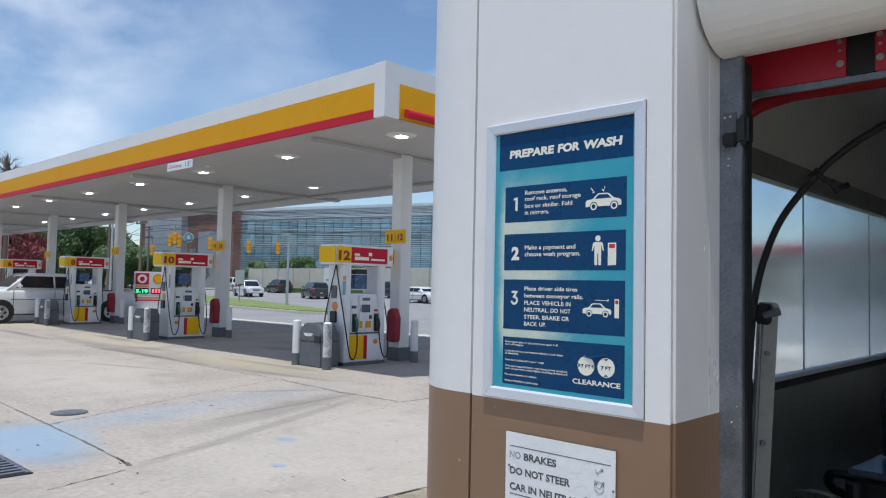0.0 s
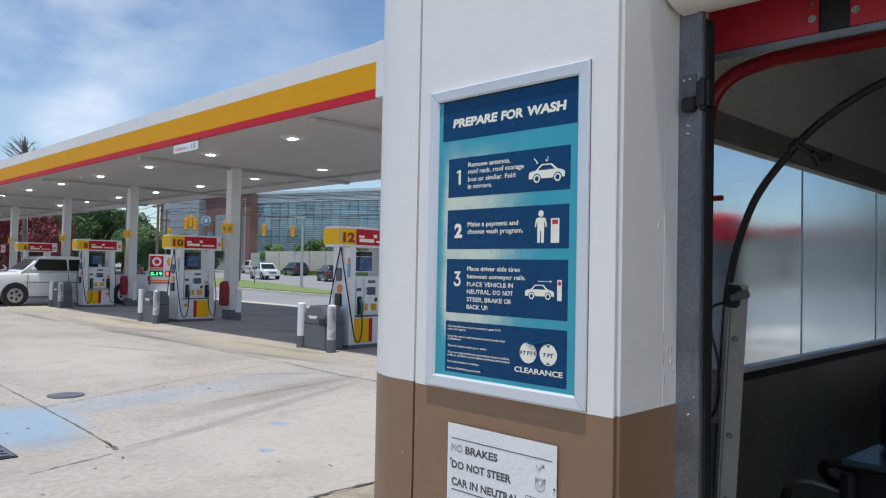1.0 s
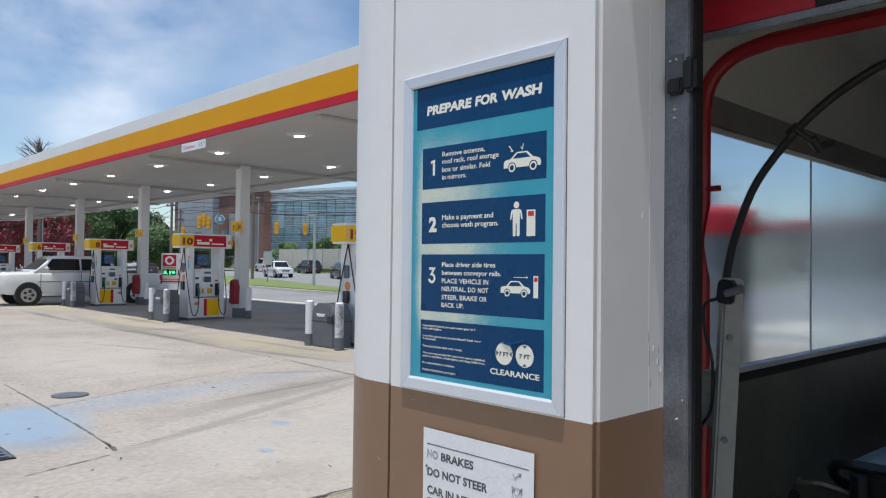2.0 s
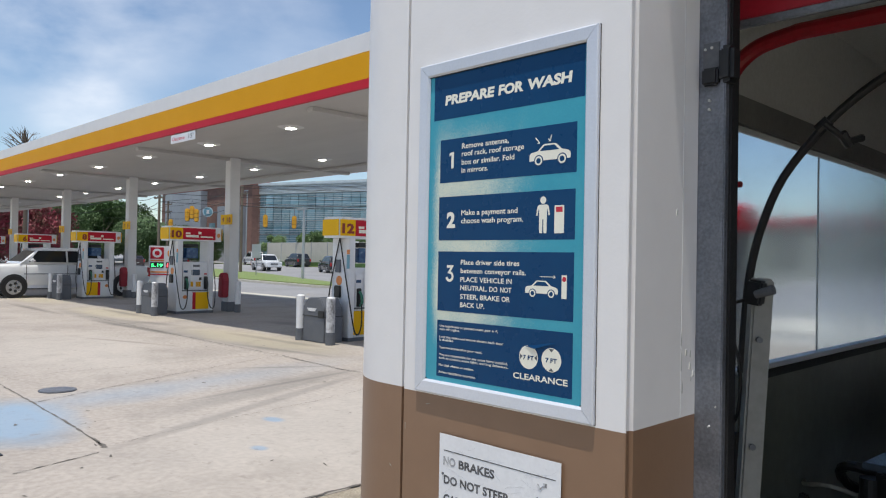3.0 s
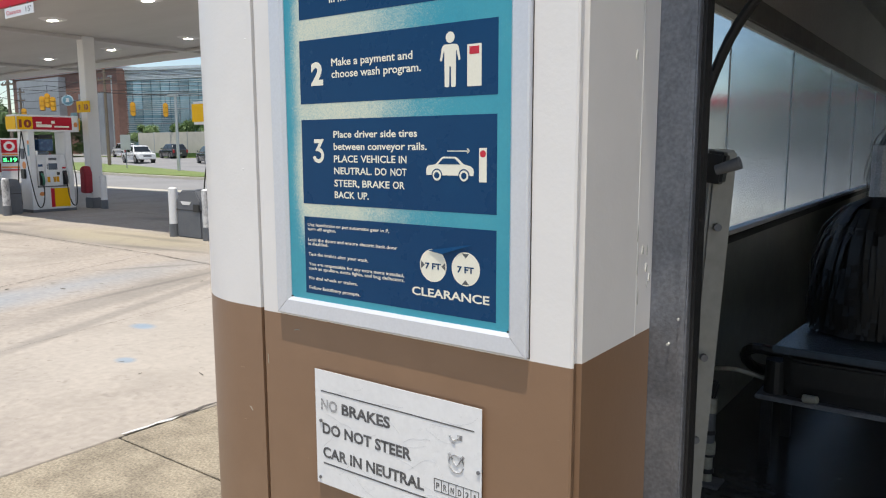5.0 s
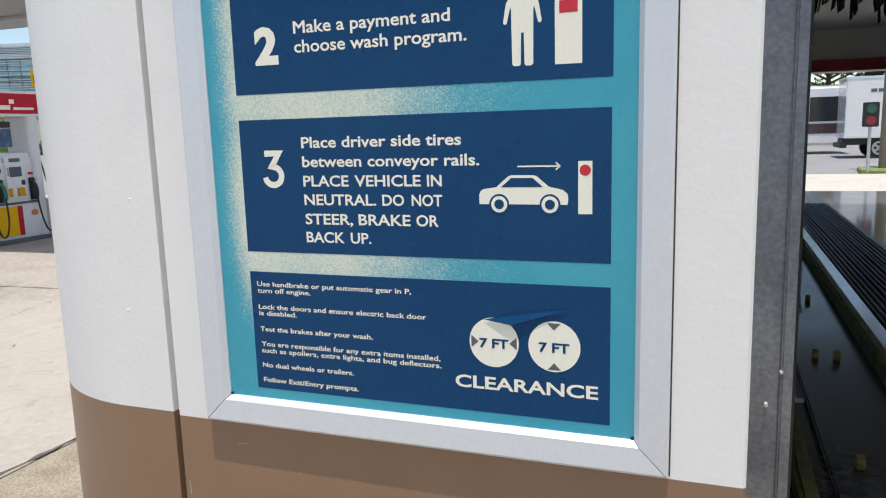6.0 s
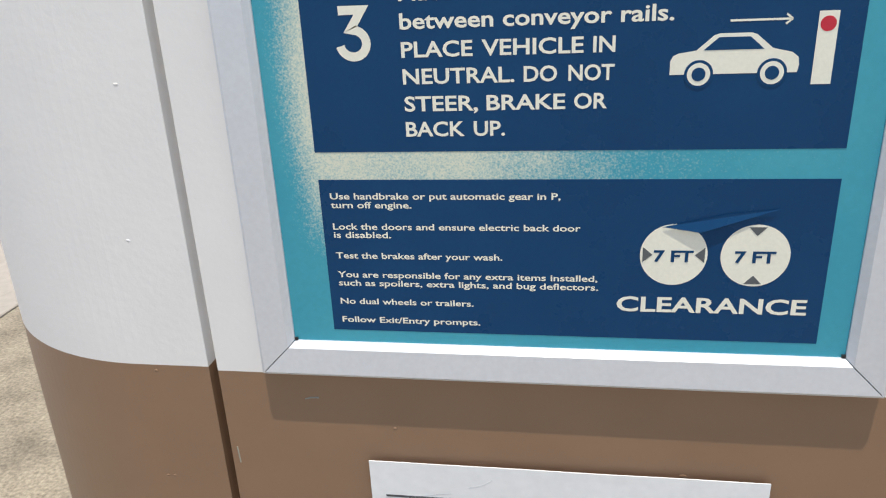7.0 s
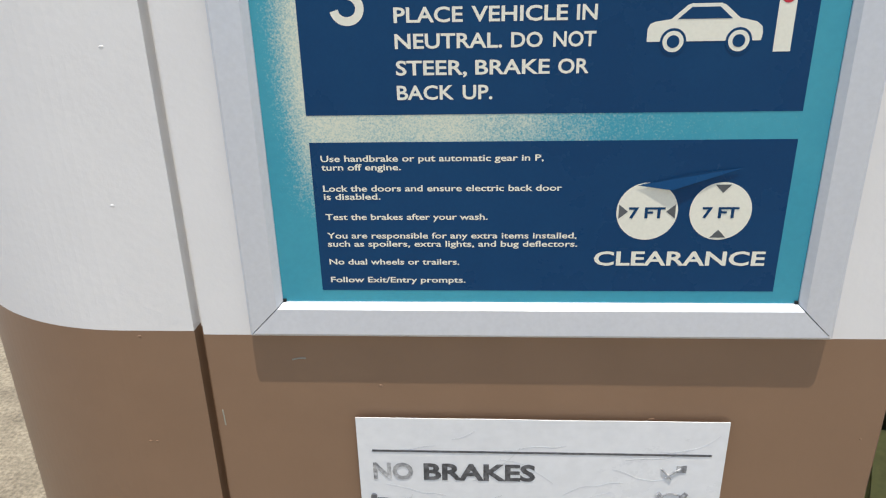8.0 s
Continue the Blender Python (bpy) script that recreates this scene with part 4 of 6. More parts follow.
part("clamp", turned(box(-0.028, 0.016, -0.02, 0.02, -0.04, 0.03, 0.006), pose(-0.925, 2.575, 1.585, 0, 8, 0)), BLACK, post, "black clamp")
part("nozzle", rod((-0.925, 2.555, 1.575), (-0.875, 2.555, 1.592), 0.011, 0.014, 14), GREY, post, "grey spray nozzle")
part("bracket_box", box(-1.06, -1.005, 2.66, 2.72, 1.16, 1.33, 0.008), STRAW, post, "pale junction box")
hose = root("spray_hose", pose(0, 0, 0), "black rubber spray hose arching over the entrance", "hose")
part("hose", tube([(-1.15, 2.95, 0.01), (-1.15, 2.95, 0.6), (-1.13, 2.95, 1.25), (-1.115, 2.95, 1.52), (-1.10, 2.95, 1.65), (-1.065, 2.95, 1.79), (-0.998, 2.95, 1.945), (-0.877, 2.95, 2.095), (-0.785, 2.95, 2.176), (-0.70, 2.95, 2.23), (-0.595, 2.95, 2.278), (-0.3, 2.95, 2.37), (0.2, 2.95, 2.43), (0.9, 2.95, 2.44)], 0.0135, 10), RUBBER, hose)
part("hose_clamp", rod((-0.893, 2.945, 2.085), (-0.862, 2.945, 2.112), 0.019, seg=10), BLACK, hose)
part("hose_clamp", rod((-0.868, 2.92, 2.10), (-0.826, 2.98, 2.055), 0.010, 0.010, 8), BLACK, hose, "black hose clip")
part("hose_clamp", rod((-0.834, 2.97, 2.072), (-0.818, 3.0, 2.035), 0.016, 0.014, 8), BLACK, hose)
part("nozzle_tip", rod((-0.826, 2.985, 2.045), (-0.790, 3.03, 2.062), 0.010, 0.012, 8), BLACK, hose)
cable = root("control_cable", pose(0, 0, 0), "thin black control cable hanging beside the post", "cable")
part("cable_run", tube([(-0.95, 2.58, 1.56), (-1.0, 2.58, 1.54), (-1.01, 2.60, 1.46), (-0.985, 2.60, 1.36), (-1.0, 2.62, 1.22), (-1.06, 2.66, 1.15)], 0.005, 8), RUBBER, cable)
arch = root("red_arch", pose(0, 0, 0), "dark red powder-coated tubular arch inside the entrance", "arch")
part("arch_tube", tube([(-1.268, 3.1, 0.0), (-1.268, 3.1, 1.0), (-1.268, 3.1, 2.1), (-1.262, 3.1, 2.26), (-1.245, 3.1, 2.335), (-1.205, 3.1, 2.39), (-1.14, 3.1, 2.43), (-1.03, 3.1, 2.452), (-0.935, 3.1, 2.457), (-0.3, 3.1, 2.46), (0.6, 3.1, 2.46), (2.0, 3.1, 2.46)], 0.029, 12), T_RED, arch)
part("arch_peg", rod((-1.25, 3.09, 1.945), (-1.195, 3.09, 1.945), 0.011, seg=8), T_RED, arch)


def mop(at, r, h, strips, seed, label):
    """A hanging roller of black strips: hub and many thin tapering strips, ragged below."""
    rr = random.Random(seed)
    ob = root("wash_brush", pose(*at), label, "brush")
    part("hub", rod((0, 0, h * 0.85), (0, 0, h + 0.25), 0.05, seg=12), GALV, ob, "steel brush shaft")
    bm = bmesh.new()
    for k in range(strips):
        a, s = rr.uniform(0, 2 * math.pi), rr.uniform(0.5, 1.0)
        z0 = h * rr.uniform(0.35, 1.0)
        d = Vector((math.cos(a), math.sin(a), 0))
        side = Vector((-d.y, d.x, 0)) * rr.uniform(0.012, 0.025)
        prev = None
        for i in range(5):
            t = i / 4
            c = d * (0.05 + r * s * math.sin(t * 1.9)) + Vector((0, 0, z0 - (h * 0.55 * s + 0.1) * t ** 1.6))
            c.z = max(c.z, 0.03)
            w = side * (1 - 0.6 * t)
            row = (bm.verts.new(c - w), bm.verts.new(c + w))
            if prev:
                bm.faces.new((prev[0], prev[1], row[1], row[0]))
            prev = row
    part("strip_skirt", bm, BRUSH, ob, "black ragged foam strips")
    return ob


mop((-0.86, 5.12, 0.68), 0.26, 0.70, 1500, 3, "black foam-strip side brush standing on its motor unit")
mop((-1.0, 10.6, 0.02), 0.55, 2.1, 1100, 5, "tall black foam-strip wrap brush further down the tunnel")
# hanging top curtain
top = root("wash_curtain", pose(0, 0, 0), "black mitter curtain strips hanging from the tunnel ceiling", "brush")
rr = random.Random(8)
for row in range(5):
    bm = bmesh.new()
    yy = 6.2 + row * 0.7
    for k in range(60):
        x = -1.0 + k * 0.055 + rr.uniform(-0.02, 0.02)
        zb = rr.uniform(2.45, 2.75) + (0.0 if x > -0.3 else 0.05)
        a, b = (x - 0.02, yy + rr.uniform(-0.05, 0.05)), (x + 0.022, yy + rr.uniform(-0.05, 0.05))
        sl = rr.uniform(-0.08, 0.08)
        v = [bm.verts.new(c) for c in ((a[0], a[1], 3.12), (b[0], b[1], 3.12), (b[0] + sl - 0.008, b[1], zb + 0.03), (a[0] + sl + 0.006, a[1], zb))]
        bm.faces.new(v)
    part("curtain_row", bm, BRUSH, top)
part("curtain_frame", box(-1.05, 2.4, 6.1, 9.1, 3.10, 3.145, 0.01), T_RED, top, "dark red curtain frame")
# brush motor unit on the floor by the wall
unit = root("brush_motor", pose(-0.95, 5.0, 0.003), "black raised brush motor unit with wet blue-grey top plate", "motor")
for x, y in ((-0.30, -0.24), (0.30, -0.24), (-0.30, 0.26), (0.30, 0.26)):
    part("leg", box(x - 0.025, x + 0.025, y - 0.025, y + 0.025, 0.0, 0.37, 0.004), BLACK, unit)
part("base_plate", box(-0.35, 0.38, -0.30, 0.33, 0.368, 0.392, 0.006), GALV, unit, "worn grey base plate")
part("housing", prism([(-0.24, -0.27), (0.26, -0.30), (0.30, 0.24), (-0.20, 0.26)], 0.393, 0.63, 'z', None, 0.03), BLACK, unit)
part("housing_rib", box(-0.19, 0.22, -0.312, -0.27, 0.47, 0.60, 0.012), BLACK, unit)
part("drum", rod((-0.27, -0.20, 0.393), (-0.27, -0.20, 0.56), 0.06, 0.055, 16), BLACK, unit)
part("fitting", rod((-0.12, -0.32, 0.42), (-0.06, -0.34, 0.43), 0.022, 0.018, 10), STRAW, unit, "pale hose fitting")
part("top_plate", prism([(-0.26, -0.40), (0.26, -0.42), (0.34, 0.20), (-0.22, 0.24)], 0.645, 0.68, 'z', None, 0.006), surface("wet_blue_plate", (0.09, 0.115, 0.145), 0.25, 0.2), unit, "wet blue-grey plate")
part("arm", tube([(-0.24, -0.1, 0.56), (-0.40, -0.12, 0.58), (-0.47, -0.02, 0.50), (-0.42, 0.1, 0.41), (-0.2, 0.15, 0.41)], 0.028, 8), BLACK, unit)
part("hose_loop", tube([(-0.34, -0.1, 0.42), (-0.48, -0.16, 0.46), (-0.60, -0.10, 0.43), (-0.67, 0.0, 0.40), (-0.70, 0.1, 0.39)], 0.012, 8), STRAW, unit, "pale hose")
# upright valve with pipe
valve = root("valve_stand", pose(-1.43, 4.40, 0.003) @ Matrix.Scale(0.7, 4), "stained pale pvc valve stand with pipes", "valve")
part("pipe", rod((0, 0, 0), (0, 0, 0.28), 0.035, seg=14), STRAW, valve)
part("pipe_collar", rod((0, 0, 0.22), (0, 0, 0.30), 0.05, seg=14), STRAW, valve)
part("pipe", rod((0, 0, 0.30), (0, 0, 0.52), 0.042, seg=14), GREY, valve)
part("valve_body", rod((0, 0, 0.52), (0.01, 0, 0.62), 0.05, 0.04, 14), STRAW, valve)
part("handle", turned(box(-0.05, 0.02, -0.02, 0.02, 0, 0.14, 0.012), pose(0.01, 0, 0.60, 0, 14, 0)), BLACK, valve, "black valve handle")
part("side_pipe", rod((-0.12, 0.02, 0.02), (-0.12, 0.02, 0.45), 0.014, seg=8), STRAW, valve)
part("foot_plate", box(-0.15, 0.10, -0.09, 0.09, 0, 0.02, 0.006), GALV, valve)
for z in (0.08, 0.20, 0.36):
    part("pipe_band", rod((0, 0, z), (0, 0, z + 0.03), 0.046, seg=14), BLACK, valve, "black pipe clamp")
# conveyor
conv = root("conveyor", pose(0, 0, 0), "wet steel conveyor track with guide rails and yellow rollers", "conveyor")
part("trough", box(-0.45, 0.02, 4.0, 15.5, 0.003, 0.05, 0.01), T_FLOOR, conv)
part("guide_rail", box(-0.62, -0.54, 3.4, 14.5, 0.003, 0.14, 0.02), YELLOWGREEN, conv, "worn yellow guide rail")
part("guide_rail", box(0.02, 0.10, 3.4, 15.8, 0.003, 0.16, 0.02), YELLOWGREEN, conv, "worn yellow guide rail")
part("guide_end", turned(box(-0.09, 0.09, -0.25, 0.25, 0, 0.06, 0.02), pose(-0.17, 3.0, 0.10, 20, 0, -25)), YELLOWGREEN2, conv, "bright yellow entry guide")
part("guide_leg", box(-0.2, -0.14, 2.95, 3.05, 0.003, 0.11), BLACK, conv)
part("wet_strip", box(0.11, 0.24, 3.6, 15.8, 0.003, 0.09, 0.01), STAINLESS, conv, "wet stainless strip")
for i in range(6):
    y = 4.8 + i * 1.7
    for dx in (-0.33, -0.2):
        part("roller", rod((dx, y, 0.075), (dx + 0.035, y, 0.075), 0.035, seg=14), ROLLER, conv, "dirty yellow roller")
grate = root("floor_grate", pose(0, 0, 0), "black steel grating beside the conveyor", "grate")
for i in range(14):
    x = 0.28 + i * 0.052
    part("grate_bar", box(x, x + 0.03, 3.6, 16.6, 0.003, 0.05 if i % 4 else 0.058, 0.006), GRATE, grate)

# ---- outside the exit ----
tagged(link_mesh("pavement_3", box(1.06, 2.86, 6.5, 19.6, 0.001, 0.007), WET), "wet shining concrete beside the grating", "pavement", kind="structure")
tagged(link_mesh("pavement_2", box(-9, 30, 19.62, 25.2, -0.08, 0.0), KERB), "pale wet concrete pad outside the wash exit", "pavement", kind="structure")
tagged(link_mesh("grass_verge", prism([(2.95, 25.25), (30, 25.25), (30, 27.5), (3.2, 27.5)], -0.1, 0.08, 'z', None, 0.03), GRASS), "green grass verge at the road", "grass", kind="structure")
sig = root("traffic_light", pose(3.12, 25.3, 0.0), "small green and red signal box on a grey post", "traffic light")
part("post", rod((0, 0, -0.05), (0, 0, 1.35), 0.045, seg=12), STEELPOLE, sig)
hd = part("signal_box", box(-0.20, 0.20, -0.1, 0.1, 1.33, 2.02, 0.02), BLACK, sig)
part("lens", disc(0, 1.84, 0.125, -0.125, -0.1, 24), surface("dark_green_lens", (0.02, 0.09, 0.07), 0.3, bump=0), hd, "unlit green lens")
part("lens", disc(0, 1.51, 0.125, -0.125, -0.1, 24), surface("dark_red_lens", (0.20, 0.02, 0.025), 0.3, bump=0), hd, "dull red lens")


def utility_pole(at, h, r, arms=True):
    ob = root("utility_pole", pose(*at), "weathered wooden utility pole with crossarms", "pole", "utility poles")
    part("pole", rod((0, 0, -0.2), (0, 0, h), r, r * 0.7, 12), WOODPOLE, ob)
    if arms:
        for z in (h - 0.5, h - 1.5):
            part("crossarm", box(-1.1, 1.1, -0.06, 0.06, z - 0.07, z + 0.07, 0.01), WOODPOLE, ob)
            for x in (-0.95, -0.4, 0.4, 0.95):
                part("insulator", rod((x, 0, z + 0.06), (x, 0, z + 0.22), 0.05, 0.03, 8), GREY, ob)
    return ob


utility_pole((3.78, 26.6, 0.08), 10.0, 0.16, False)


# ---- vehicles ----
def wheel_of(owner, x, y, r, w, out):
    """A wheel under `owner`, standing on the ground, its outer face towards out (+1 or -1 in y)."""
    t = part("wheel", rod((x, y - w / 2, r), (x, y + w / 2, r), r, seg=28), TYRE, owner, "black tyre")
    yo = y + out * w / 2
    part("rim", rod((x, yo - 0.02 * out, r), (x, yo + 0.012 * out, r), r * 0.66, seg=24), ALLOY, t, "silver alloy rim")
    for k in range(5):
        a = 2 * math.pi * k / 5
        c = Vector((x + r * 0.36 * math.cos(a + 0.6), yo + out * 0.013, r + r * 0.36 * math.sin(a + 0.6)))
        part("rim_gap", rod(c, c + Vector((0, out * 0.004, 0)), r * 0.15, r * 0.12, seg=6), BLACK, t)
    hub = Vector((x, yo + out * 0.012, r))
    part("hub_cap", rod(hub, hub + Vector((0, out * 0.02, 0)), r * 0.13, r * 0.10, 12), ALLOY, t)


def loft(sections):
    """A closed body through rings of equal length."""
    bm = bmesh.new()
    rings = [[bm.verts.new(p) for p in s] for s in sections]
    n = len(rings[0])
    for a, b in zip(rings, rings[1:]):
        for k in range(n):
            bm.faces.new((a[k], a[(k + 1) % n], b[(k + 1) % n], b[k]))
    bm.faces.new(rings[0])
    bm.faces.new(rings[-1][::-1])
    bmesh.ops.recalc_face_normals(bm, faces=bm.faces[:])
    return bm


def vehicle(name, m, paint, label, category, length, width, belt, height, hood, screen, rear, tail, bed=False, clearance=0.28, r=0.36, rake=0.72):
    """A road vehicle pointing to +x. hood: bonnet height; screen, rear: where windscreen foot and rear glass foot stand, from the nose; tail: boot height."""
    ob = root(name, m, label, category)
    L, W = length / 2, width / 2
    x0, x1 = L - screen, L - rear
    wb, wt = W * 0.95, W * 0.76

    def ring(x, w, lo, hi):
        h = hi - lo
        side = [(0.90, lo), (0.965, lo + 0.10 * h), (0.995, lo + 0.38 * h), (1.0, lo + 0.58 * h), (0.985, hi - 0.15 * h), (0.955, hi - 0.055), (0.88, hi - 0.012), (0.55, hi + 0.012)]
        return [(x, -w * k, z) for k, z in side] + [(x, w * k, z) for k, z in side[::-1]]

    def softened(bm):
        for f in bm.faces:
            f.smooth = len(f.verts) == 4
        return bm

    c = clearance
    drop = 0.10 if bed else 0.26          # trucks carry a high blunt nose
    prof = [(L, 0.78, c + 0.20, hood - drop), (L - 0.03, 0.87, c + 0.10, hood - drop * 0.6), (L - 0.12, 0.94, c + 0.03, hood - drop * 0.3), (L - 0.35, 0.98, c - 0.02, hood - drop * 0.12), (L - 0.8, 1.0, c - 0.04, hood), (x0, 1.0, c - 0.06, hood + 0.02), (x0 - 0.2, 1.0, c - 0.06, belt),
            (x1 + 0.1, 1.0, c - 0.06, belt), (x1 - 0.1, 1.0, c - 0.05, tail), (-L + 0.25, 0.99, c, tail), (-L + 0.06, 0.97, c + 0.04, tail - 0.03), (-L, 0.94, c + 0.12, tail - 0.08)]
    body = part("body", softened(loft([ring(x, W * k, lo, hi) for x, k, lo, hi in prof])), paint, ob)

    def at(z):
        return wb + (wt - wb) * (z - belt) / (height - belt)

    back = x1 + (0.10 if bed else 0.32)
    def hoop(x, top):
        lo = belt - 0.03
        side = [(wb, lo), (at(top - 0.09), max(lo + 0.004, top - 0.09)), (at(top - 0.03) * 0.985, max(lo + 0.008, top - 0.03)), (at(top) * 0.90, max(lo + 0.012, top))]
        return [(x, -w, z) for w, z in side] + [(x, w, z) for w, z in side[::-1]]

    part("cab", softened(loft([hoop(x0 + 0.03, belt - 0.01), hoop(x0 - rake, height - 0.05), hoop(x0 - rake - 0.3, height - 0.005), hoop((x0 + x1) / 2 - 0.2, height), hoop(back + 0.25, height - 0.02), hoop(back, height - 0.08), hoop(x1 - 0.03, belt - 0.01)])), paint, ob, "painted cab and roof")

    def pane(points, s):
        bm = bmesh.new()
        v = [bm.verts.new((x, s * (at(z) + 0.006), z)) for x, z in points]
        bm.faces.new(v if s > 0 else v[::-1])
        e = bmesh.ops.extrude_face_region(bm, geom=bm.faces[:])
        for q in e["geom"]:
            if isinstance(q, bmesh.types.BMVert):
                q.co.y -= s * 0.012
        bmesh.ops.recalc_face_normals(bm, faces=bm.faces[:])
        return bm

    zt, zb = height - 0.13, belt + 0.05
    fx = lambda z: x0 + 0.03 - (rake + 0.03) * (z - belt) / (height - belt)
    bx = lambda z: x1 + (back - x1) * (z - belt) / (height - belt)
    mid = (fx(zt) + bx(zt)) / 2 + 0.05
    for s in (-1, 1):
        part("side_window", pane([(fx(zb) - 0.24, zb), (fx(zt) - 0.12, zt), (mid + 0.035, zt), (mid + 0.035, zb)], s), CAR_GLASS, ob, "dark tinted glass")
        part("side_window", pane([(mid - 0.035, zb), (mid - 0.035, zt), (bx(zt) + 0.12, zt), (bx(zb) + 0.14, zb)], s), CAR_GLASS, ob, "dark tinted glass")
        part("door_mirror", box(x0 - 0.42, x0 - 0.24, s * (W + 0.13) - 0.09, s * (W + 0.13) + 0.09, belt + 0.02, belt + 0.20, 0.06, 3), paint, ob)
        part("headlight", box(L - 0.40, L - 0.03, s * W * 0.76 - 0.15, s * W * 0.76 + 0.15, hood - 0.34, hood - 0.15, 0.05), LIGHT_CLEAR, ob)
        part("tail_light", box(-L - 0.012, -L + 0.14, s * W * 0.87 - 0.10, s * W * 0.87 + 0.10, tail - 0.45, tail - 0.08, 0.02), LIGHT_RED, ob)
        for x in (fx(zb) - 0.16, mid, bx(zb) + 0.02):
            part("door_line", box(x - 0.008, x + 0.008, s * W - 0.012, s * W + 0.002, c + 0.12, belt - 0.06), SEAM, body)
        for x in (mid + 0.20, bx(zb) + 0.24):
            part("door_handle", box(x - 0.09, x + 0.09, s * (W * 0.99) - 0.02, s * (W * 0.99) + 0.022, belt - 0.17, belt - 0.135, 0.01), paint, body)
        part("sill", box(x1 - 0.1, x0 + 0.1, s * W * 0.95 - 0.05, s * W * 0.95 + 0.05, c - 0.07, c + 0.03, 0.02), ALU if bed else GREY, ob)
        part("rub_strip", box(x1 + 0.1, x0 - 0.1, s * W - 0.01, s * W + 0.010, (c + belt) / 2 + 0.02, (c + belt) / 2 + 0.05, 0.004), GREY, body)
        for x in (L - 0.95, -L + 1.05):
            part("wheel_arch", rod((x, s * (W - 0.24), r + 0.03), (x, s * (W + 0.004), r + 0.03), r + 0.05, seg=28), BLACK, ob)
            wheel_of(ob, x, s * (W - 0.115), r, 0.24, s)
    for xa, xb, sg in ((x0 - 0.06, x0 - rake + 0.05, 1), (x1 + 0.04, back - 0.02, -1)):
        z0, z1 = belt + 0.07, height - 0.13
        bm = bmesh.new()
        k = (lambda z: x0 + 0.03 - (rake + 0.03) * (z - belt + 0.01) / (height - 0.05 - belt)) if sg > 0 else (lambda z: x1 - 0.03 + (back - x1 + 0.03) * (z - belt + 0.01) / (height - 0.08 - belt))
        for off in (0.012, -0.004):
            for w, z in ((-0.9, z0), (0.9, z0), (0.9, z1), (-0.9, z1)):
                bm.verts.new((k(z) + sg * off, w * at(z), z))
        bm.verts.ensure_lookup_table()
        V = bm.verts
        for q in ((0, 1, 2, 3), (7, 6, 5, 4), (0, 4, 5, 1), (1, 5, 6, 2), (2, 6, 7, 3), (3, 7, 4, 0)):
            bm.faces.new([V[n] for n in q])
        bmesh.ops.recalc_face_normals(bm, faces=bm.faces[:])
        part("windscreen" if sg > 0 else "rear_window", bm, CAR_GLASS, ob, "dark tinted glass")
    part("bumper", box(L - 0.20, L + 0.05, -W * 0.88, W * 0.88, c + 0.0, c + 0.27, 0.07, 3), paint, ob)
    part("grille", box(L - 0.12, L + 0.012, -W * 0.44, W * 0.44, hood - 0.42, hood - 0.2, 0.02), GREY, ob)
    part("rear_bumper", box(-L - 0.06, -L + 0.1, -W * 0.9, W * 0.9, c + 0.02, c + 0.22, 0.03), STAINLESS if bed else paint, ob)
    part("number_plate", box(-L - 0.02, -L, -0.15, 0.15, c + 0.25, c + 0.38), STRAW, ob)
    if bed:
        part("bed_floor", box(-L + 0.12, x1 - 0.25, -W * 0.8, W * 0.8, tail + 0.012, tail + 0.022), BLACK, ob, "black open truck bed")
    return ob


pick = vehicle("pickup_truck", pose(-30.35, 10.2, 0, 0, 0, -90), CAR_WHITE, "white double-cab pickup truck parked at the pumps", "pickup truck", 5.85, 1.98, 1.24, 1.84, 1.22, 1.16, 4.00, 1.20, True, 0.42, 0.39, 0.62)
vehicle("saloon_car", pose(-94.5, 59.8, 0.62, 0, 0, 165), CAR_DARK, "dark grey saloon car on the far road", "car", 4.7, 1.82, 0.95, 1.45, 0.9, 1.2, 3.9, 1.0)
vehicle("suv", pose(-62.5, 46.6, 0.11, 0, 0, 160), CAR_DARK, "charcoal suv on the road beyond the island", "car", 4.7, 1.88, 1.08, 1.7, 1.02, 1.2, 4.4, 1.1)
vehicle("pickup_truck", pose(-73.0, 45.2, 0.06, 0, 0, -14), CAR_WHITE, "white pickup truck on the far road", "pickup truck", 5.7, 1.95, 1.1, 1.85, 1.06, 1.35, 4.0, 1.06, True, 0.42, 0.40)
vehicle("suv", pose(-80, 54.0, 0.40, 0, 0, 168), CAR_DARK, "dark grey suv waiting in traffic", "car", 4.7, 1.85, 1.06, 1.7, 1.0, 1.2, 4.4, 1.1)
vehicle("pickup_truck", pose(-92, 55.0, 0.44, 0, 0, 166), CAR_WHITE, "white pickup truck parked by the boundary wall", "pickup truck", 5.7, 1.95, 1.1, 1.85, 1.06, 1.35, 4.0, 1.06, True, 0.42, 0.40)
vehicle("saloon_car", pose(-95, 45.0, 0.06, 0, 0, 172), CAR_DARK, "dark car waiting in traffic", "car", 4.6, 1.8, 0.95, 1.45, 0.9, 1.2, 3.9, 1.0)
vehicle("hatchback", pose(-99, 41.0, -0.06, 0, 0, 170), CAR_BROWN, "dark maroon hatchback in traffic", "car", 4.1, 1.75, 1.0, 1.52, 0.95, 1.1, 3.7, 1.1)
vehicle("suv", pose(-56.5, 52.0, 0.32, 0, 0, 175), CAR_DARK, "black suv on the road behind the pump", "car", 4.8, 1.9, 1.08, 1.72, 1.02, 1.2, 4.4, 1.1)
vehicle("saloon_car", pose(-47.0, 47.0, 0.13, 0, 0, -6), CAR_WHITE, "white saloon car on the road", "car", 4.6, 1.8, 0.95, 1.45, 0.9, 1.2, 3.9, 1.0)


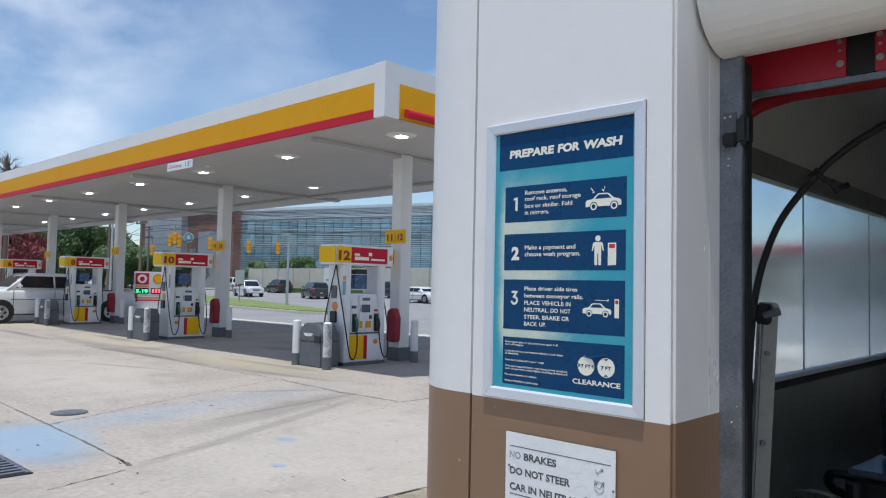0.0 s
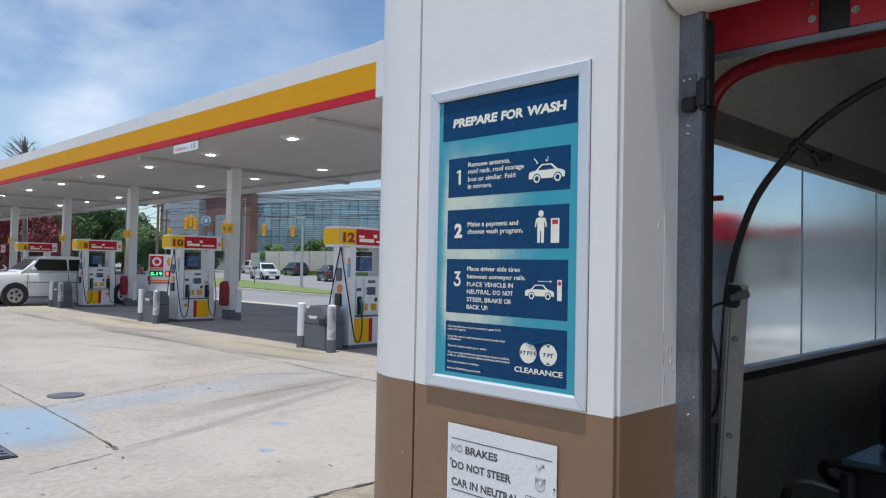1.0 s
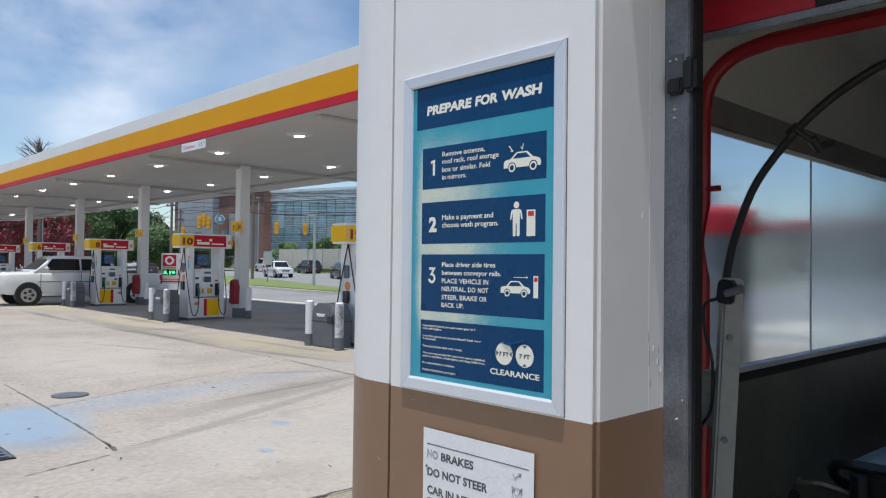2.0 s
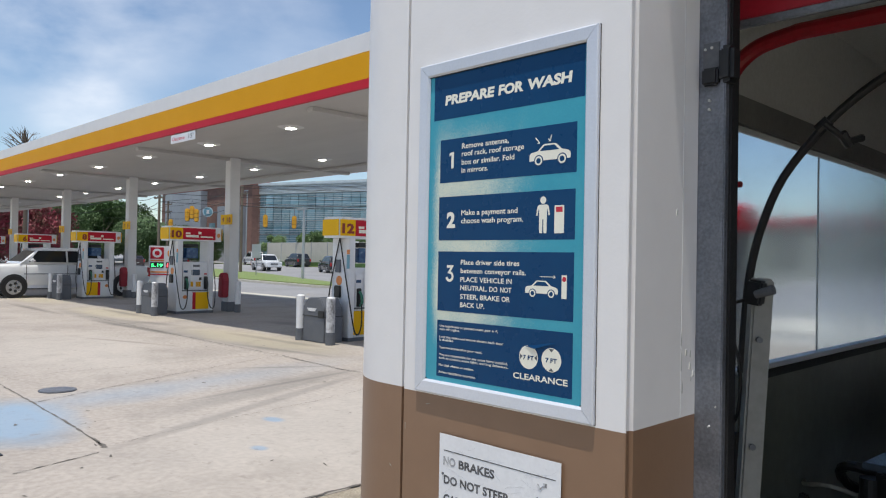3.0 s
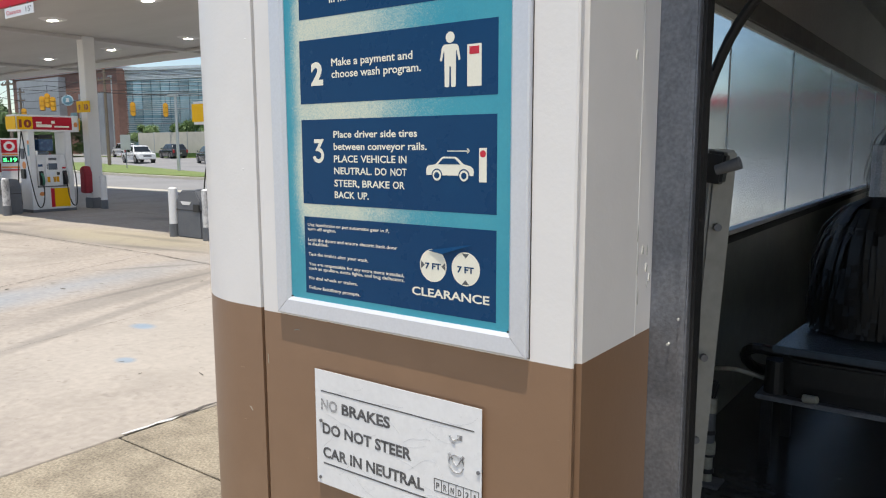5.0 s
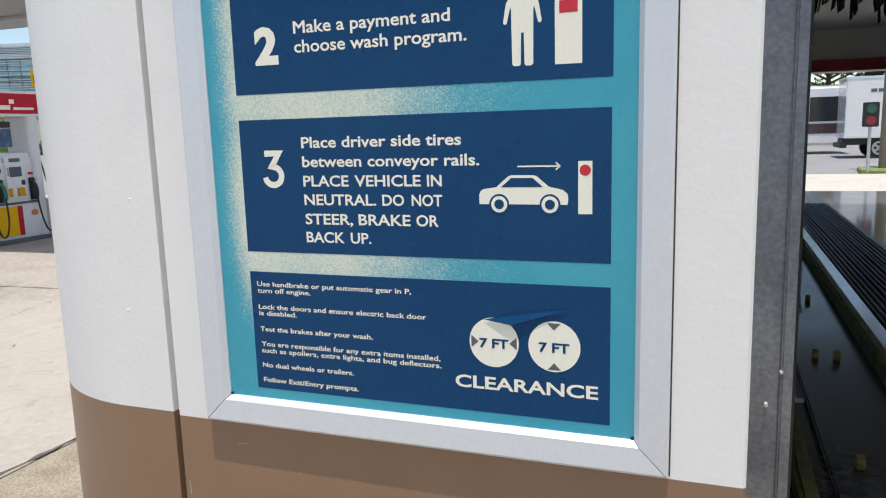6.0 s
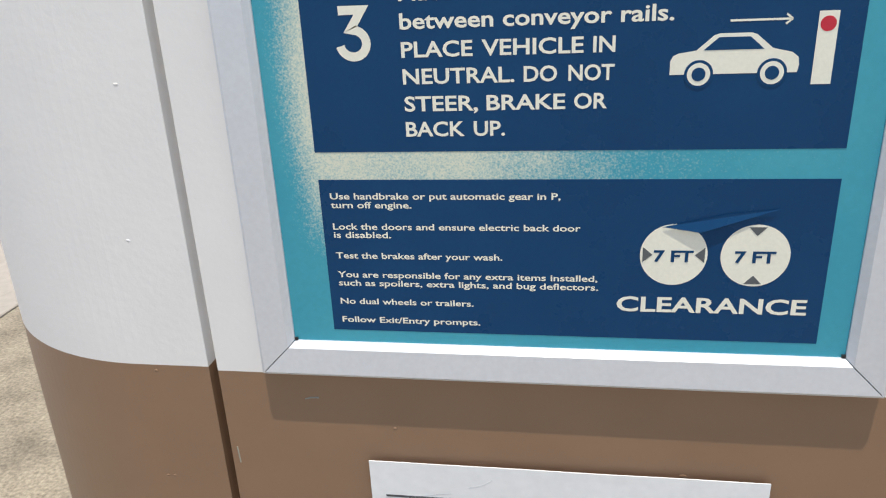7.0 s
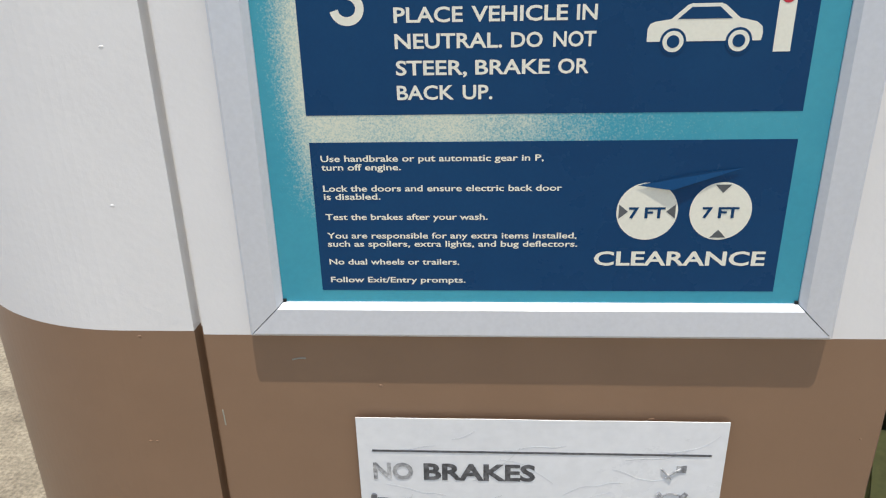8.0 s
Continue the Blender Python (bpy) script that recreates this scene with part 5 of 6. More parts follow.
def box_truck(m):
    ob = root("box_truck", m, "white box truck with dark chassis on the road", "truck")
    part("cargo_box", box(-3.6, 3.6, -1.22, 1.22, 0.98, 3.75, 0.03), CAR_WHITE, ob, "white ribbed cargo box")
    for z in (1.0, 3.72):
        part("box_rail", box(-3.62, 3.62, -1.24, 1.24, z - 0.05, z + 0.06, 0.01), ALU, ob)
    part("chassis", box(-3.6, 5.6, -0.75, 0.75, 0.62, 0.93, 0.03), BLACK, ob)
    part("cab", box(3.95, 5.85, -1.1, 1.1, 0.75, 2.75, 0.18, 3), CAR_WHITE, ob)
    part("cab_window", box(4.3, 5.88, -1.115, 1.115, 1.75, 2.45, 0.1), CAR_GLASS, ob)
    part("rear_bumper", box(-3.75, -3.45, -1.1, 1.1, 0.50, 0.72, 0.02), BLACK, ob)
    for x in (-2.1, 4.6):
        for s in (-1, 1):
            wheel_of(ob, x, s * 0.98, 0.48, 0.3, s)
    # unreadable company lettering as plain bars
    for a, b in ((-2.6, -2.35), (-2.3, -0.6)):
        part("lettering_bar", box(a, b, -1.232, -1.22, 3.05, 3.2), PRINT_GREY, ob)
    return ob


box_truck(pose(6.95, 36.0, -0.06, 0, 0, 0) @ Matrix.Scale(0.86, 4))
bus = root("bus", pose(-1.2, 40.5, -0.06), "white bus with dark windows and a maroon advertising band", "bus")
part("body", box(-6, 6, -1.25, 1.25, 0.4, 3.1, 0.12, 3), CAR_WHITE, bus)
for i in range(7):
    part("window", box(-5.7 + i * 1.65, -4.2 + i * 1.65, -1.27, -1.24, 1.5, 2.6, 0.02), CAR_GLASS, bus)
part("advert_band", box(-5.6, 5.6, -1.268, -1.24, 0.95, 1.4), CAR_BROWN, bus)
for x in (-4, 3.6):
    wheel_of(bus, x, -1.1, 0.45, 0.3, -1)
    wheel_of(bus, x, 1.1, 0.45, 0.3, 1)

# ---- canopy ----
CX0, CX1, CY0, CY1, CZ, CT = -62.0, -9.39, 8.38, 16.1, 4.57, 5.53
canopy = root("canopy", pose(0, 0, 0), "white forecourt canopy with yellow and red fascia bands", "canopy", kind="structure")
part("roof", box(CX0, CX1 - 0.06, CY0 + 0.06, CY1 - 0.06, CZ + 0.02, CT - 0.05), CANOPY_W, canopy)
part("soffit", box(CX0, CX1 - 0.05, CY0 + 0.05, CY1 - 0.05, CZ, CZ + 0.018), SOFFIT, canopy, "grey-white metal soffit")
part("fascia", box(CX0, CX1 - 0.28, CY0 + 0.004, CY0 + 0.05, 5.19, CT, 0.01), CANOPY_W, canopy, "white upper fascia")
part("fascia_band", box(CX0, CX1 - 0.28, CY0 - 0.012, CY0 + 0.05, 4.72, 5.188, 0.004), YELLOW, canopy, "yellow fascia band")
part("fascia_stripe", box(CX0, CX1 - 0.28, CY0 - 0.018, CY0 + 0.05, 4.565, 4.718, 0.004), RED, canopy, "red fascia stripe")
part("corner_panel", prism([(CX1 - 0.28, CY0 - 0.02), (CX1, CY0 - 0.02), (CX1, CY0 + 0.30), (CX1 - 0.04, CY0 + 0.30), (CX1 - 0.04, CY0 + 0.05), (CX1 - 0.28, CY0 + 0.05)], CZ - 0.005, CT, 'z'), CANOPY_W, canopy, "white corner panel")
part("fascia", box(CX1 - 0.05, CX1 - 0.004, CY0 + 0.30, CY1, CZ, CT, 0.004), CANOPY_W, canopy, "white end fascia")
part("fascia_band", prism([(CX1 - 0.05, 4.57), (CX1 - 0.0, 4.57), (CX1 + 0.03, 4.75), (CX1 + 0.0, 5.19), (CX1 - 0.05, 5.19)], CY0 + 0.33, CY1 - 0.3, 'y'), YELLOW, canopy, "yellow end band")
part("light_bar", tube([(CX1 + 0.06, CY0 + 0.44, 4.68), (CX1 + 0.06, CY1 - 0.5, 4.68)], 0.075, 14, None, 1), RED, canopy, "red rounded light bar")
part("fascia_stripe", box(CX0, CX1, CY1 - 0.05, CY1, CZ, 4.72), RED, canopy, "red stripe on the far side")
part("fascia", box(CX0, CX1, CY1 - 0.05, CY1, 4.722, CT), CANOPY_W, canopy)
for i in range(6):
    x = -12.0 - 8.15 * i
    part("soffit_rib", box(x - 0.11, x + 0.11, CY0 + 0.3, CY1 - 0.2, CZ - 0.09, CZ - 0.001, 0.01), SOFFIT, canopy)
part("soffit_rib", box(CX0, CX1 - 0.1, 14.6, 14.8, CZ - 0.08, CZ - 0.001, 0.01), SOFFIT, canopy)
lampx = root("canopy_light", pose(-10.38, 9.70, CZ), "round white led canopy light with square lit diffuser", "canopy light", "canopy lights")
part("housing", rod((0, 0, -0.034), (0, 0, 0.0), 0.20, 0.30, 24), CANOPY_W, lampx, "round white trim")
part("diffuser", box(-0.095, 0.095, -0.075, 0.075, -0.046, -0.0345, 0.004), GLOW_W, lampx, "glowing led diffuser")
for i in range(12):
    for y in (9.70, 13.3):
        if i or y > 10:
            copy_thing(lampx, pose(-10.38 - 3.83 * i, y, CZ))
cs = root("clearance_sign", pose(0, 0, 0), "small white clearance sign hanging under the canopy edge", "sign")
part("board", box(-17.35, -16.10, 8.36, 8.38, 4.325, 4.525, 0.004), PUMP_W, cs)
for x in (-17.1, -16.35):
    part("strap", box(x - 0.02, x + 0.02, 8.365, 8.375, 4.52, 4.60), GALV, cs)
part("text_line", letters("Clearance", -17.27, -16.62, 4.385, 0.09, 8.357, 0.01), PRINT_RED, cs)
part("text_line", letters("15'", -16.42, -16.18, 4.375, 0.11, 8.357, 0.01), PRINT_GREY, cs)

NUMS = [(11, 12), (9, 10), (7, 8), (5, 6), (3, 4), (1, 2)]


def canopy_column(x, y, pair):
    ob = root("canopy_column", pose(x, y, 0), "white square steel canopy column with yellow pump numbers", "column", "canopy columns")
    part("shaft", box(-0.16, 0.16, -0.16, 0.16, 0.28, CZ, 0.012), CANOPY_W, ob)
    part("base_cover", box(-0.19, 0.19, -0.19, 0.19, 0.0, 0.285, 0.01), GREY, ob, "dark grey painted base")
    for k, n in enumerate(pair):
        # two plates facing the end of the island
        px0 = -0.335 + 0.345 * k
        pl = part("number_plate", box(px0, px0 + 0.32, -0.185, -0.165, 2.58, 2.88, 0.006), PUMP_YELLOW, ob, "yellow number plate")
        w = 0.09 * len(str(n))
        part("numeral", letters(str(n), px0 + 0.16 - w / 2, px0 + 0.16 + w / 2, 2.65, 0.16, -0.19, 0.05), NUMERAL, pl)
    return ob


def dispenser(x, y, num):
    """A fuel dispenser whose customer side faces +x, with its end panel towards -y."""
    ob = root("fuel_pump", pose(x, y, 0), "white fuel pump with yellow and red panels, number %d" % num, "fuel pump", "fuel pumps")
    dx, ly = 0.265, 0.54
    part("plinth", box(-dx - 0.04, dx + 0.04, -ly - 0.02, ly + 0.02, 0.0, 0.07, 0.01), GREY, ob)
    part("lower_cabinet", box(-dx, dx, -ly + 0.17, ly - 0.17, 0.07, 0.64, 0.008), PUMP_W, ob)
    for s in (-1, 1):
        part("end_tower", prism([(-dx - 0.02, s * ly), (dx + 0.02, s * ly), (dx + 0.02, s * (ly - 0.14)), (dx - 0.03, s * (ly - 0.17)), (-dx + 0.03, s * (ly - 0.17)), (-dx - 0.02, s * (ly - 0.14))], 0.06, 2.05, 'z', None, 0.012), PUMP_W, ob, "white end tower")
    part("console", prism([(-dx, 0.66), (dx, 0.66), (dx, 1.30), (dx - 0.06, 1.46), (-dx + 0.06, 1.46), (-dx, 1.30)], -ly + 0.175, ly - 0.175, 'y', None, 0.01), PUMP_W, ob)
    part("shelf_strip", box(-dx - 0.02, dx + 0.03, -ly + 0.16, ly - 0.16, 0.635, 0.665, 0.008), GREY, ob)
    for s in (-1, 1):
        f = s * dx
        flip = lambda a, b: (min(f + s * a, f + s * b), max(f + s * a, f + s * b))
        a, b = flip(0.002, 0.012)
        k = -1 if num in (2, 10) else 1           # two pumps carry their panels the other way round
        side = lambda p, q: (min(k * p, k * q), max(k * p, k * q))
        part("yellow_panel", box(a, b, *side(-ly + 0.04, -0.02), 0.12, 0.60), PUMP_YELLOW, ob, "yellow lower panel")
        part("red_stripe", box(a, b, *side(-0.018, 0.075), 0.12, 0.60), RED, ob, "red stripe")
        part("white_panel", box(a, b, *side(0.077, ly - 0.04), 0.10, 0.61), PUMP_W, ob)
        a, b = flip(0.012, 0.02)
        sh = [(k * 0.30 + 0.065 * math.cos(t), 0.46 + 0.062 * math.sin(t) + (0.02 if t > 3.6 and t < 5.8 else 0)) for t in [q * math.pi / 9 for q in range(18)]]
        part("emblem", prism(sh, a, b, 'x'), ORANGE, ob, "round orange-yellow emblem")
        a, b = flip(0.004, 0.03)
        c = part("keypad_block", box(a, b, -0.17, 0.20, 0.72, 1.42, 0.01), PUMP_W, ob, "white raised keypad block")
        a, b = flip(0.03, 0.036)
        part("screen", box(a, b, -0.10, 0.12, 1.08, 1.24), SCREEN, c, "grey screen")
        part("readout", box(a, b, -0.09, 0.11, 1.32, 1.38), GREY, c)
        for k in range(4):
            part("button_row", box(a, b, -0.14 , -0.115, 1.10 + 0.035 * k, 1.12 + 0.035 * k), BLACK, c)
        part("card_slot", box(a, b, 0.10, 0.17, 0.94, 1.02), BLACK, c)
        part("keypad", box(a, b, -0.06, 0.05, 0.93, 1.03), ALU, c)
        for y0, mt in ((-0.15, YELLOW), (-0.05, PUMP_W), (0.0, YELLOW), (0.08, YELLOW)):
            part("grade_button", box(a, b, y0, y0 + 0.07, 0.76, 0.90), mt, c, "yellow grade button" if mt is YELLOW else "")
        a, b = flip(0.004, 0.02)
        part("warning_label", box(a, b, 0.26, 0.34, 1.10, 1.14), RED, ob)
        part("warning_label", box(a, b, -0.35, -0.24, 1.16, 1.22), BLUE_DISPLAY, ob)
        # nozzles and hoses
        for y0, mt in ((-0.28, GREEN), (0.31, BLACK)):
            bt = box(min(f, f + s * 0.03), max(f, f + s * 0.03), y0 - 0.055, y0 + 0.055, 0.68, 1.05, 0.01)
            h = part("nozzle_boot", bt, BLACK, ob, "black nozzle boot")
            part("nozzle", tube([(f + s * 0.04, y0 - 0.01, 0.98), (f + s * 0.09, y0, 0.92), (f + s * 0.10, y0 + 0.01, 0.78), (f + s * 0.06, y0 + 0.01, 0.70)], 0.028, 8), mt, h, "fuel nozzle")
            sw = -1 if y0 < 0 else 1
            part("hose", tube([(f + s * 0.10, y0, 0.76), (f + s * 0.14, y0 + sw * 0.02, 0.40), (f + s * 0.16, y0 + sw * 0.10, 0.16), (f + s * 0.15, y0 + sw * 0.21, 0.22), (f + s * 0.08, sw * (ly + 0.03), 0.8), (f * 0.6, sw * (ly + 0.04), 1.5), (0.0, sw * (ly + 0.03), 2.06)], 0.014, 6), RUBBER, h, "black fuel hose")
        a, b = flip(-0.10, -0.06)
        part("media_display", box(a, b, -0.25, 0.10, 1.56, 1.86, 0.01), BLUE_DISPLAY, ob, "dark blue advertising display")
        part("display_top", box(a, b, -0.25, 0.10, 1.87, 1.97, 0.01), BLACK, ob)
    # topper: a bowed box with yellow end and red front
    W, H0, H1, D = 0.80, 2.05, 2.46, 0.28
    ol = [(-D, -W + 0.05), (-D + 0.06, -W), (D - 0.06, -W), (D, -W + 0.05), (D, W - 0.06), (D - 0.06, W), (-D + 0.06, W), (-D, W - 0.06)]
    tp_ = part("topper", prism(ol, H0, H1, 'z'), PUMP_W, ob, "white illuminated topper box")
    for s in (-1, 1):
        a, b = (D + 0.001, D + 0.010) if s > 0 else (-D - 0.010, -D - 0.001)
        part("red_band", box(a, b, -0.405, W - 0.22, H0 + 0.045, H1 - 0.045), RED, tp_, "red brand band")
        part("yellow_band", box(a, b, -W + 0.02, -0.41, H0 + 0.045, H1 - 0.045), PUMP_YELLOW, tp_, "yellow number band")
        part("yellow_band", box(-D + 0.02, D - 0.02, s * (W + 0.006) - 0.005, s * (W + 0.006) + 0.005, H0 + 0.045, H1 - 0.045), PUMP_YELLOW, tp_, "yellow end band")
        a2, b2 = (D + 0.010, D + 0.014) if s > 0 else (-D - 0.014, -D - 0.010)
        for y0, y1, z0, z1 in ((-0.33, -0.19, 2.245, 2.29), (-0.32, 0.06, 2.155, 2.225), (0.12, 0.50, 2.155, 2.195), (0.05, 0.14, 2.25, 2.32)):
            part("lettering_bar", box(a2, b2, y0, y1, z0, z1), CREAM, tp_)
        sh = [(W - 0.12 + 0.048 * math.cos(k * math.pi / 9), 2.23 + 0.065 * math.sin(k * math.pi / 9)) for k in range(18)]
        part("emblem", prism(sh, a, b, 'x'), ORANGE, tp_, "round orange-yellow emblem")
    w = 0.14 * len(str(num)) + 0.02
    part("numeral", turned(letters(str(num), -0.44 - w, -0.44, 2.150, 0.21, 0, 0.05), pose(D + 0.013, 0, 0, 0, 0, 90)), NUMERAL, tp_, "dark red pump number")
    # end panel fittings
    yf = -ly - 0.001
    part("card_box", box(-0.15, 0.02, yf - 0.03, yf, 1.36, 1.62, 0.01), GREY, ob, "grey card box")
    part("round_sticker", disc(-0.04, 1.20, 0.095, yf - 0.004, yf, 24), ORANGE, ob, "orange round sticker")
    part("phone_box", box(-0.15, 0.04, yf - 0.05, yf, 0.86, 1.10, 0.012), BLACK, ob, "black intercom box")
    part("end_sticker", box(0.20, 0.29, yf - 0.004, yf, 1.44, 1.72), TEAL, ob, "teal instruction sticker")
    part("end_sticker", box(0.20, 0.29, yf - 0.004, yf, 1.73, 1.82), ORANGE, ob)
    return ob


def bollard(x, y, seed, scuffed=False):
    ob = root("bollard", pose(x, y, 0), "white painted steel bollard, dark grey foot, %s" % ("heavily scuffed" if scuffed else "lightly worn"), "bollard", "bollards")
    b = rod((0, 0, 0.235), (0, 0, 0.885), 0.085, seg=20)
    part("upper", b, PUMP_W if not scuffed else SCUFF, ob)
    part("cap", rod((0, 0, 0.885), (0, 0, 0.91), 0.085, 0.055, 20), PUMP_W, ob)
    part("foot", rod((0, 0, 0), (0, 0, 0.24), 0.092, seg=20), GREY, ob, "dark grey painted foot")
    return ob


SCUFF = surface("scuffed_white_paint", (0.62, 0.62, 0.63), 0.5, second=(0.04, 0.04, 0.045), var=1.0, big=7, fine=30, grain=0.1, bump=0.05, stretch=(1, 1, 0.5))


def waste_bin(x, y):
    ob = root("waste_bin", pose(x, y, 0), "dark grey plastic forecourt waste bin with service compartment", "waste bin", "waste bins")
    part("body", prism([(-0.37, 0.0), (0.37, 0.0), (0.35, 0.68), (0.22, 0.86), (-0.20, 0.86), (-0.35, 0.70)], -0.22, 0.22, 'y', None, 0.02), GREY, ob)
    part("opening", prism([(-0.22, 0.66), (0.10, 0.66), (0.04, 0.60), (-0.16, 0.60)], -0.228, -0.215, 'y'), CANOPY_W, ob, "pale liner at the opening")
    part("lid_line", box(-0.36, 0.36, -0.225, 0.225, 0.50, 0.515), BLACK, ob)
    part("towel_box", box(0.15, 0.34, -0.235, -0.21, 0.48, 0.62, 0.01), BLACK, ob)
    return ob


def extinguisher(x, y):
    ob = root("extinguisher_cover", pose(x, y, 0.0), "dark red fabric fire extinguisher cover hung on the column", "extinguisher cover", "extinguisher covers")
    part("cover", prism([(-0.12, 0.42), (0.14, 0.42), (0.16, 0.95), (0.06, 1.16), (-0.10, 1.10)], -0.11, 0.11, 'y', None, 0.03), CHERRY, ob)
    part("hanger", box(-0.03, 0.03, 0.09, 0.13, 0.9, 1.1), GALV, ob)
    return ob


for i, pair in enumerate(NUMS):
    x, dy = -12.0 - 8.15 * i, 0.30 * min(i, 3)
    canopy_column(x, 11.28 + dy, pair)
    dispenser(x + 0.02, 10.02 + dy, pair[1])
    bollard(x - 0.50, 8.90 + dy * 0.6, i)
    bollard(x + 0.56, 8.86 + dy * 0.6, i + 9, True)
    bollard(x + 0.55, 11.22 + dy, i + 20)
    waste_bin(x - 0.05, 9.12 + dy * 0.6)
    extinguisher(x + 0.12, 10.98 + dy)

# price sign by the road
ps = root("price_sign", pose(-37.65, 17.45, 0, 0, 0, 65), "white roadside price sign with red emblem and green price", "sign")
part("cabinet", box(-0.78, 0.78, -0.15, 0.15, 0.0, 2.1, 0.02), PUMP_W, ps)
part("red_square", box(-0.70, -0.05, -0.165, -0.15, 1.42, 2.02), RED, ps, "red brand square")
part("white_ring", disc(-0.375, 1.72, 0.23, -0.172, -0.165, 28), PUMP_W, ps)
part("red_core", disc(-0.375, 1.72, 0.12, -0.178, -0.172, 28), RED, ps)
part("emblem", disc(0.38, 1.72, 0.26, -0.165, -0.15, 24), ORANGE, ps, "round orange-yellow emblem")
part("display", box(-0.70, -0.05, -0.165, -0.15, 0.95, 1.25), BLACK, ps, "black price display")
part("digits", letters("5.19", -0.66, -0.09, 1.01, 0.18, -0.168, 0.03), GLOW_GREEN, ps, "green led price")
part("display", box(0.06, 0.70, -0.165, -0.15, 0.95, 1.25), BLACK, ps, "black price display")
for x in (0.11, 0.27, 0.43, 0.58):
    part("digit_bar", box(x, x + 0.10, -0.17, -0.165, 1.00, 1.20), GLOW_RED, ps, "red led figures")
part("emblem_core", prism([(0.38 + 0.21 * math.cos(a * math.pi / 8), 1.74 + 0.17 * math.sin(a * math.pi / 8)) for a in range(9)] + [(0.30, 1.52), (0.46, 1.52)], -0.172, -0.165, 'y'), PUMP_YELLOW, ps, "yellow emblem core")
part("stripe", box(-0.74, 0.74, -0.162, -0.15, 0.58, 0.64), RED, ps)
part("stripe", box(-0.74, 0.74, -0.163, -0.15, 0.70, 0.78), ORANGE, ps)
part("stripe", box(-0.70, -0.05, -0.163, -0.15, 1.30, 1.37), ORANGE, ps)


# ---- far surroundings ----
def lamp_post(x, y, h):
    ob = root("street_lamp", pose(x, y, 0), "light grey steel lamp post with a flat head", "street lamp", "lamp posts")
    part("pole", rod((0, 0, -0.1), (0, 0, h), 0.11, 0.08, 14), STEELPOLE, ob)
    part("head", box(-0.75, 0.15, -0.14, 0.14, h - 0.06, h + 0.08, 0.03), STEELPOLE, ob, "flat lamp head")
    return ob


lamp_post(-43.3, 29.9, 5.0)
road_sign = root("road_sign", pose(-52.0, 31.4, 0, 0, 0, 55), "grey back of a small road sign on a post", "road sign")
part("post", rod((0, 0, 0), (0, 0, 2.4), 0.035, seg=8), GALV, road_sign)
part("plate", box(-0.35, 0.35, -0.05, -0.03, 1.5, 2.6, 0.01), STEELPOLE, road_sign)


def signal_head(x, y, z, extra=False, label="yellow hanging traffic light with three lenses"):
    ob = root("traffic_signal", pose(x, y, z, 0, 0, 55), label, "traffic light", "overhead signals")
    def head(dx, dz):
        """Three rounded sections, each with its lens, visor and domed back."""
        h = None
        for k, mt in enumerate((LIGHT_RED, LIGHT_AMBER, GREEN)):
            z = dz + 0.36 - 0.36 * k
            if h is None:
                h = part("housing", prism([(dx + 0.19 * math.cos(a * math.pi / 8), z - 0.36 * q + 0.185 * math.sin(a * math.pi / 8)) for q, a0 in ((0, 0), (2, 8)) for a in range(a0, a0 + 9)], -0.13, 0.13, 'y', None, 0.03), SIGNAL_Y, ob)
            part("lens", disc(dx, z, 0.14, 0.13, 0.17, 16), mt, h)
            part("visor", disc(dx, z, 0.17, 0.10, 0.30, 14), SIGNAL_Y, h)
            part("back_boss", disc(dx, z, 0.15, -0.20, -0.13, 16), SIGNAL_Y, h)
            part("section_joint", box(dx - 0.196, dx + 0.196, -0.135, 0.135, z - 0.19, z - 0.175), SEAM, h)
    head(0, 0)
    part("hanger", rod((0, 0, 0.55), (0, 0, 1.15), 0.03, seg=6), GALV, ob)
    if extra:
        for dx, dz in ((-0.37, -0.22), (0.37, -0.25)):
            head(dx, dz)
            part("bracket", box(min(0, dx), max(0, dx), -0.03, 0.03, dz + 0.3, dz + 0.36), SIGNAL_Y, ob)
    return ob


SIG = [((-0.951, 0.473, 0.058), 62), ((-0.912, 0.504, 0.0515), 62), ((-0.879, 0.543, 0.048), 62), ((-0.850, 0.570, 0.047), 62), ((-0.974, 0.453, 0.041), 72)]
for d, k in SIG:
    signal_head(d[0] * k, d[1] * k, 1.652 + d[2] * k, d == SIG[0][0])
for x, y, h in ((-68, 30.5, 8.5), (-62.5, 36, 9.0), (-98, 45, 9), (-74, 30, 9.5), (-118, 42, 11), (-96, 29, 9)):
    utility_pole((x, y, 0), h, 0.15)
for x, y, h in ((-70.5, 20.0, 9.2), (-66, 27, 9.5), (-104, 60.5, 12)):
    lamp_post(x, y, h)
wires = root("overhead_wires", pose(0, 0, 0), "thin black overhead wires strung between the poles", "wires")
for (a, b) in (((-118, 42), (-98, 45)), ((-98, 45), (-62.5, 36)), ((-62.5, 36), (-20, 52)), ((-96, 29), (-74, 30)), ((-74, 30), (-68, 30.5)), ((-68, 30.5), (-30, 62)), ((-118, 42), (-96, 29))):
    for z in (6.6, 7.4, 8.3):
        A, B = Vector((*a, z)), Vector((*b, z))
        part("wire", tube([A.lerp(B, t / 6) - Vector((0, 0, 2.2 * (t / 6) * (1 - t / 6))) for t in range(7)], 0.022, 4, None, 2), RUBBER, wires)

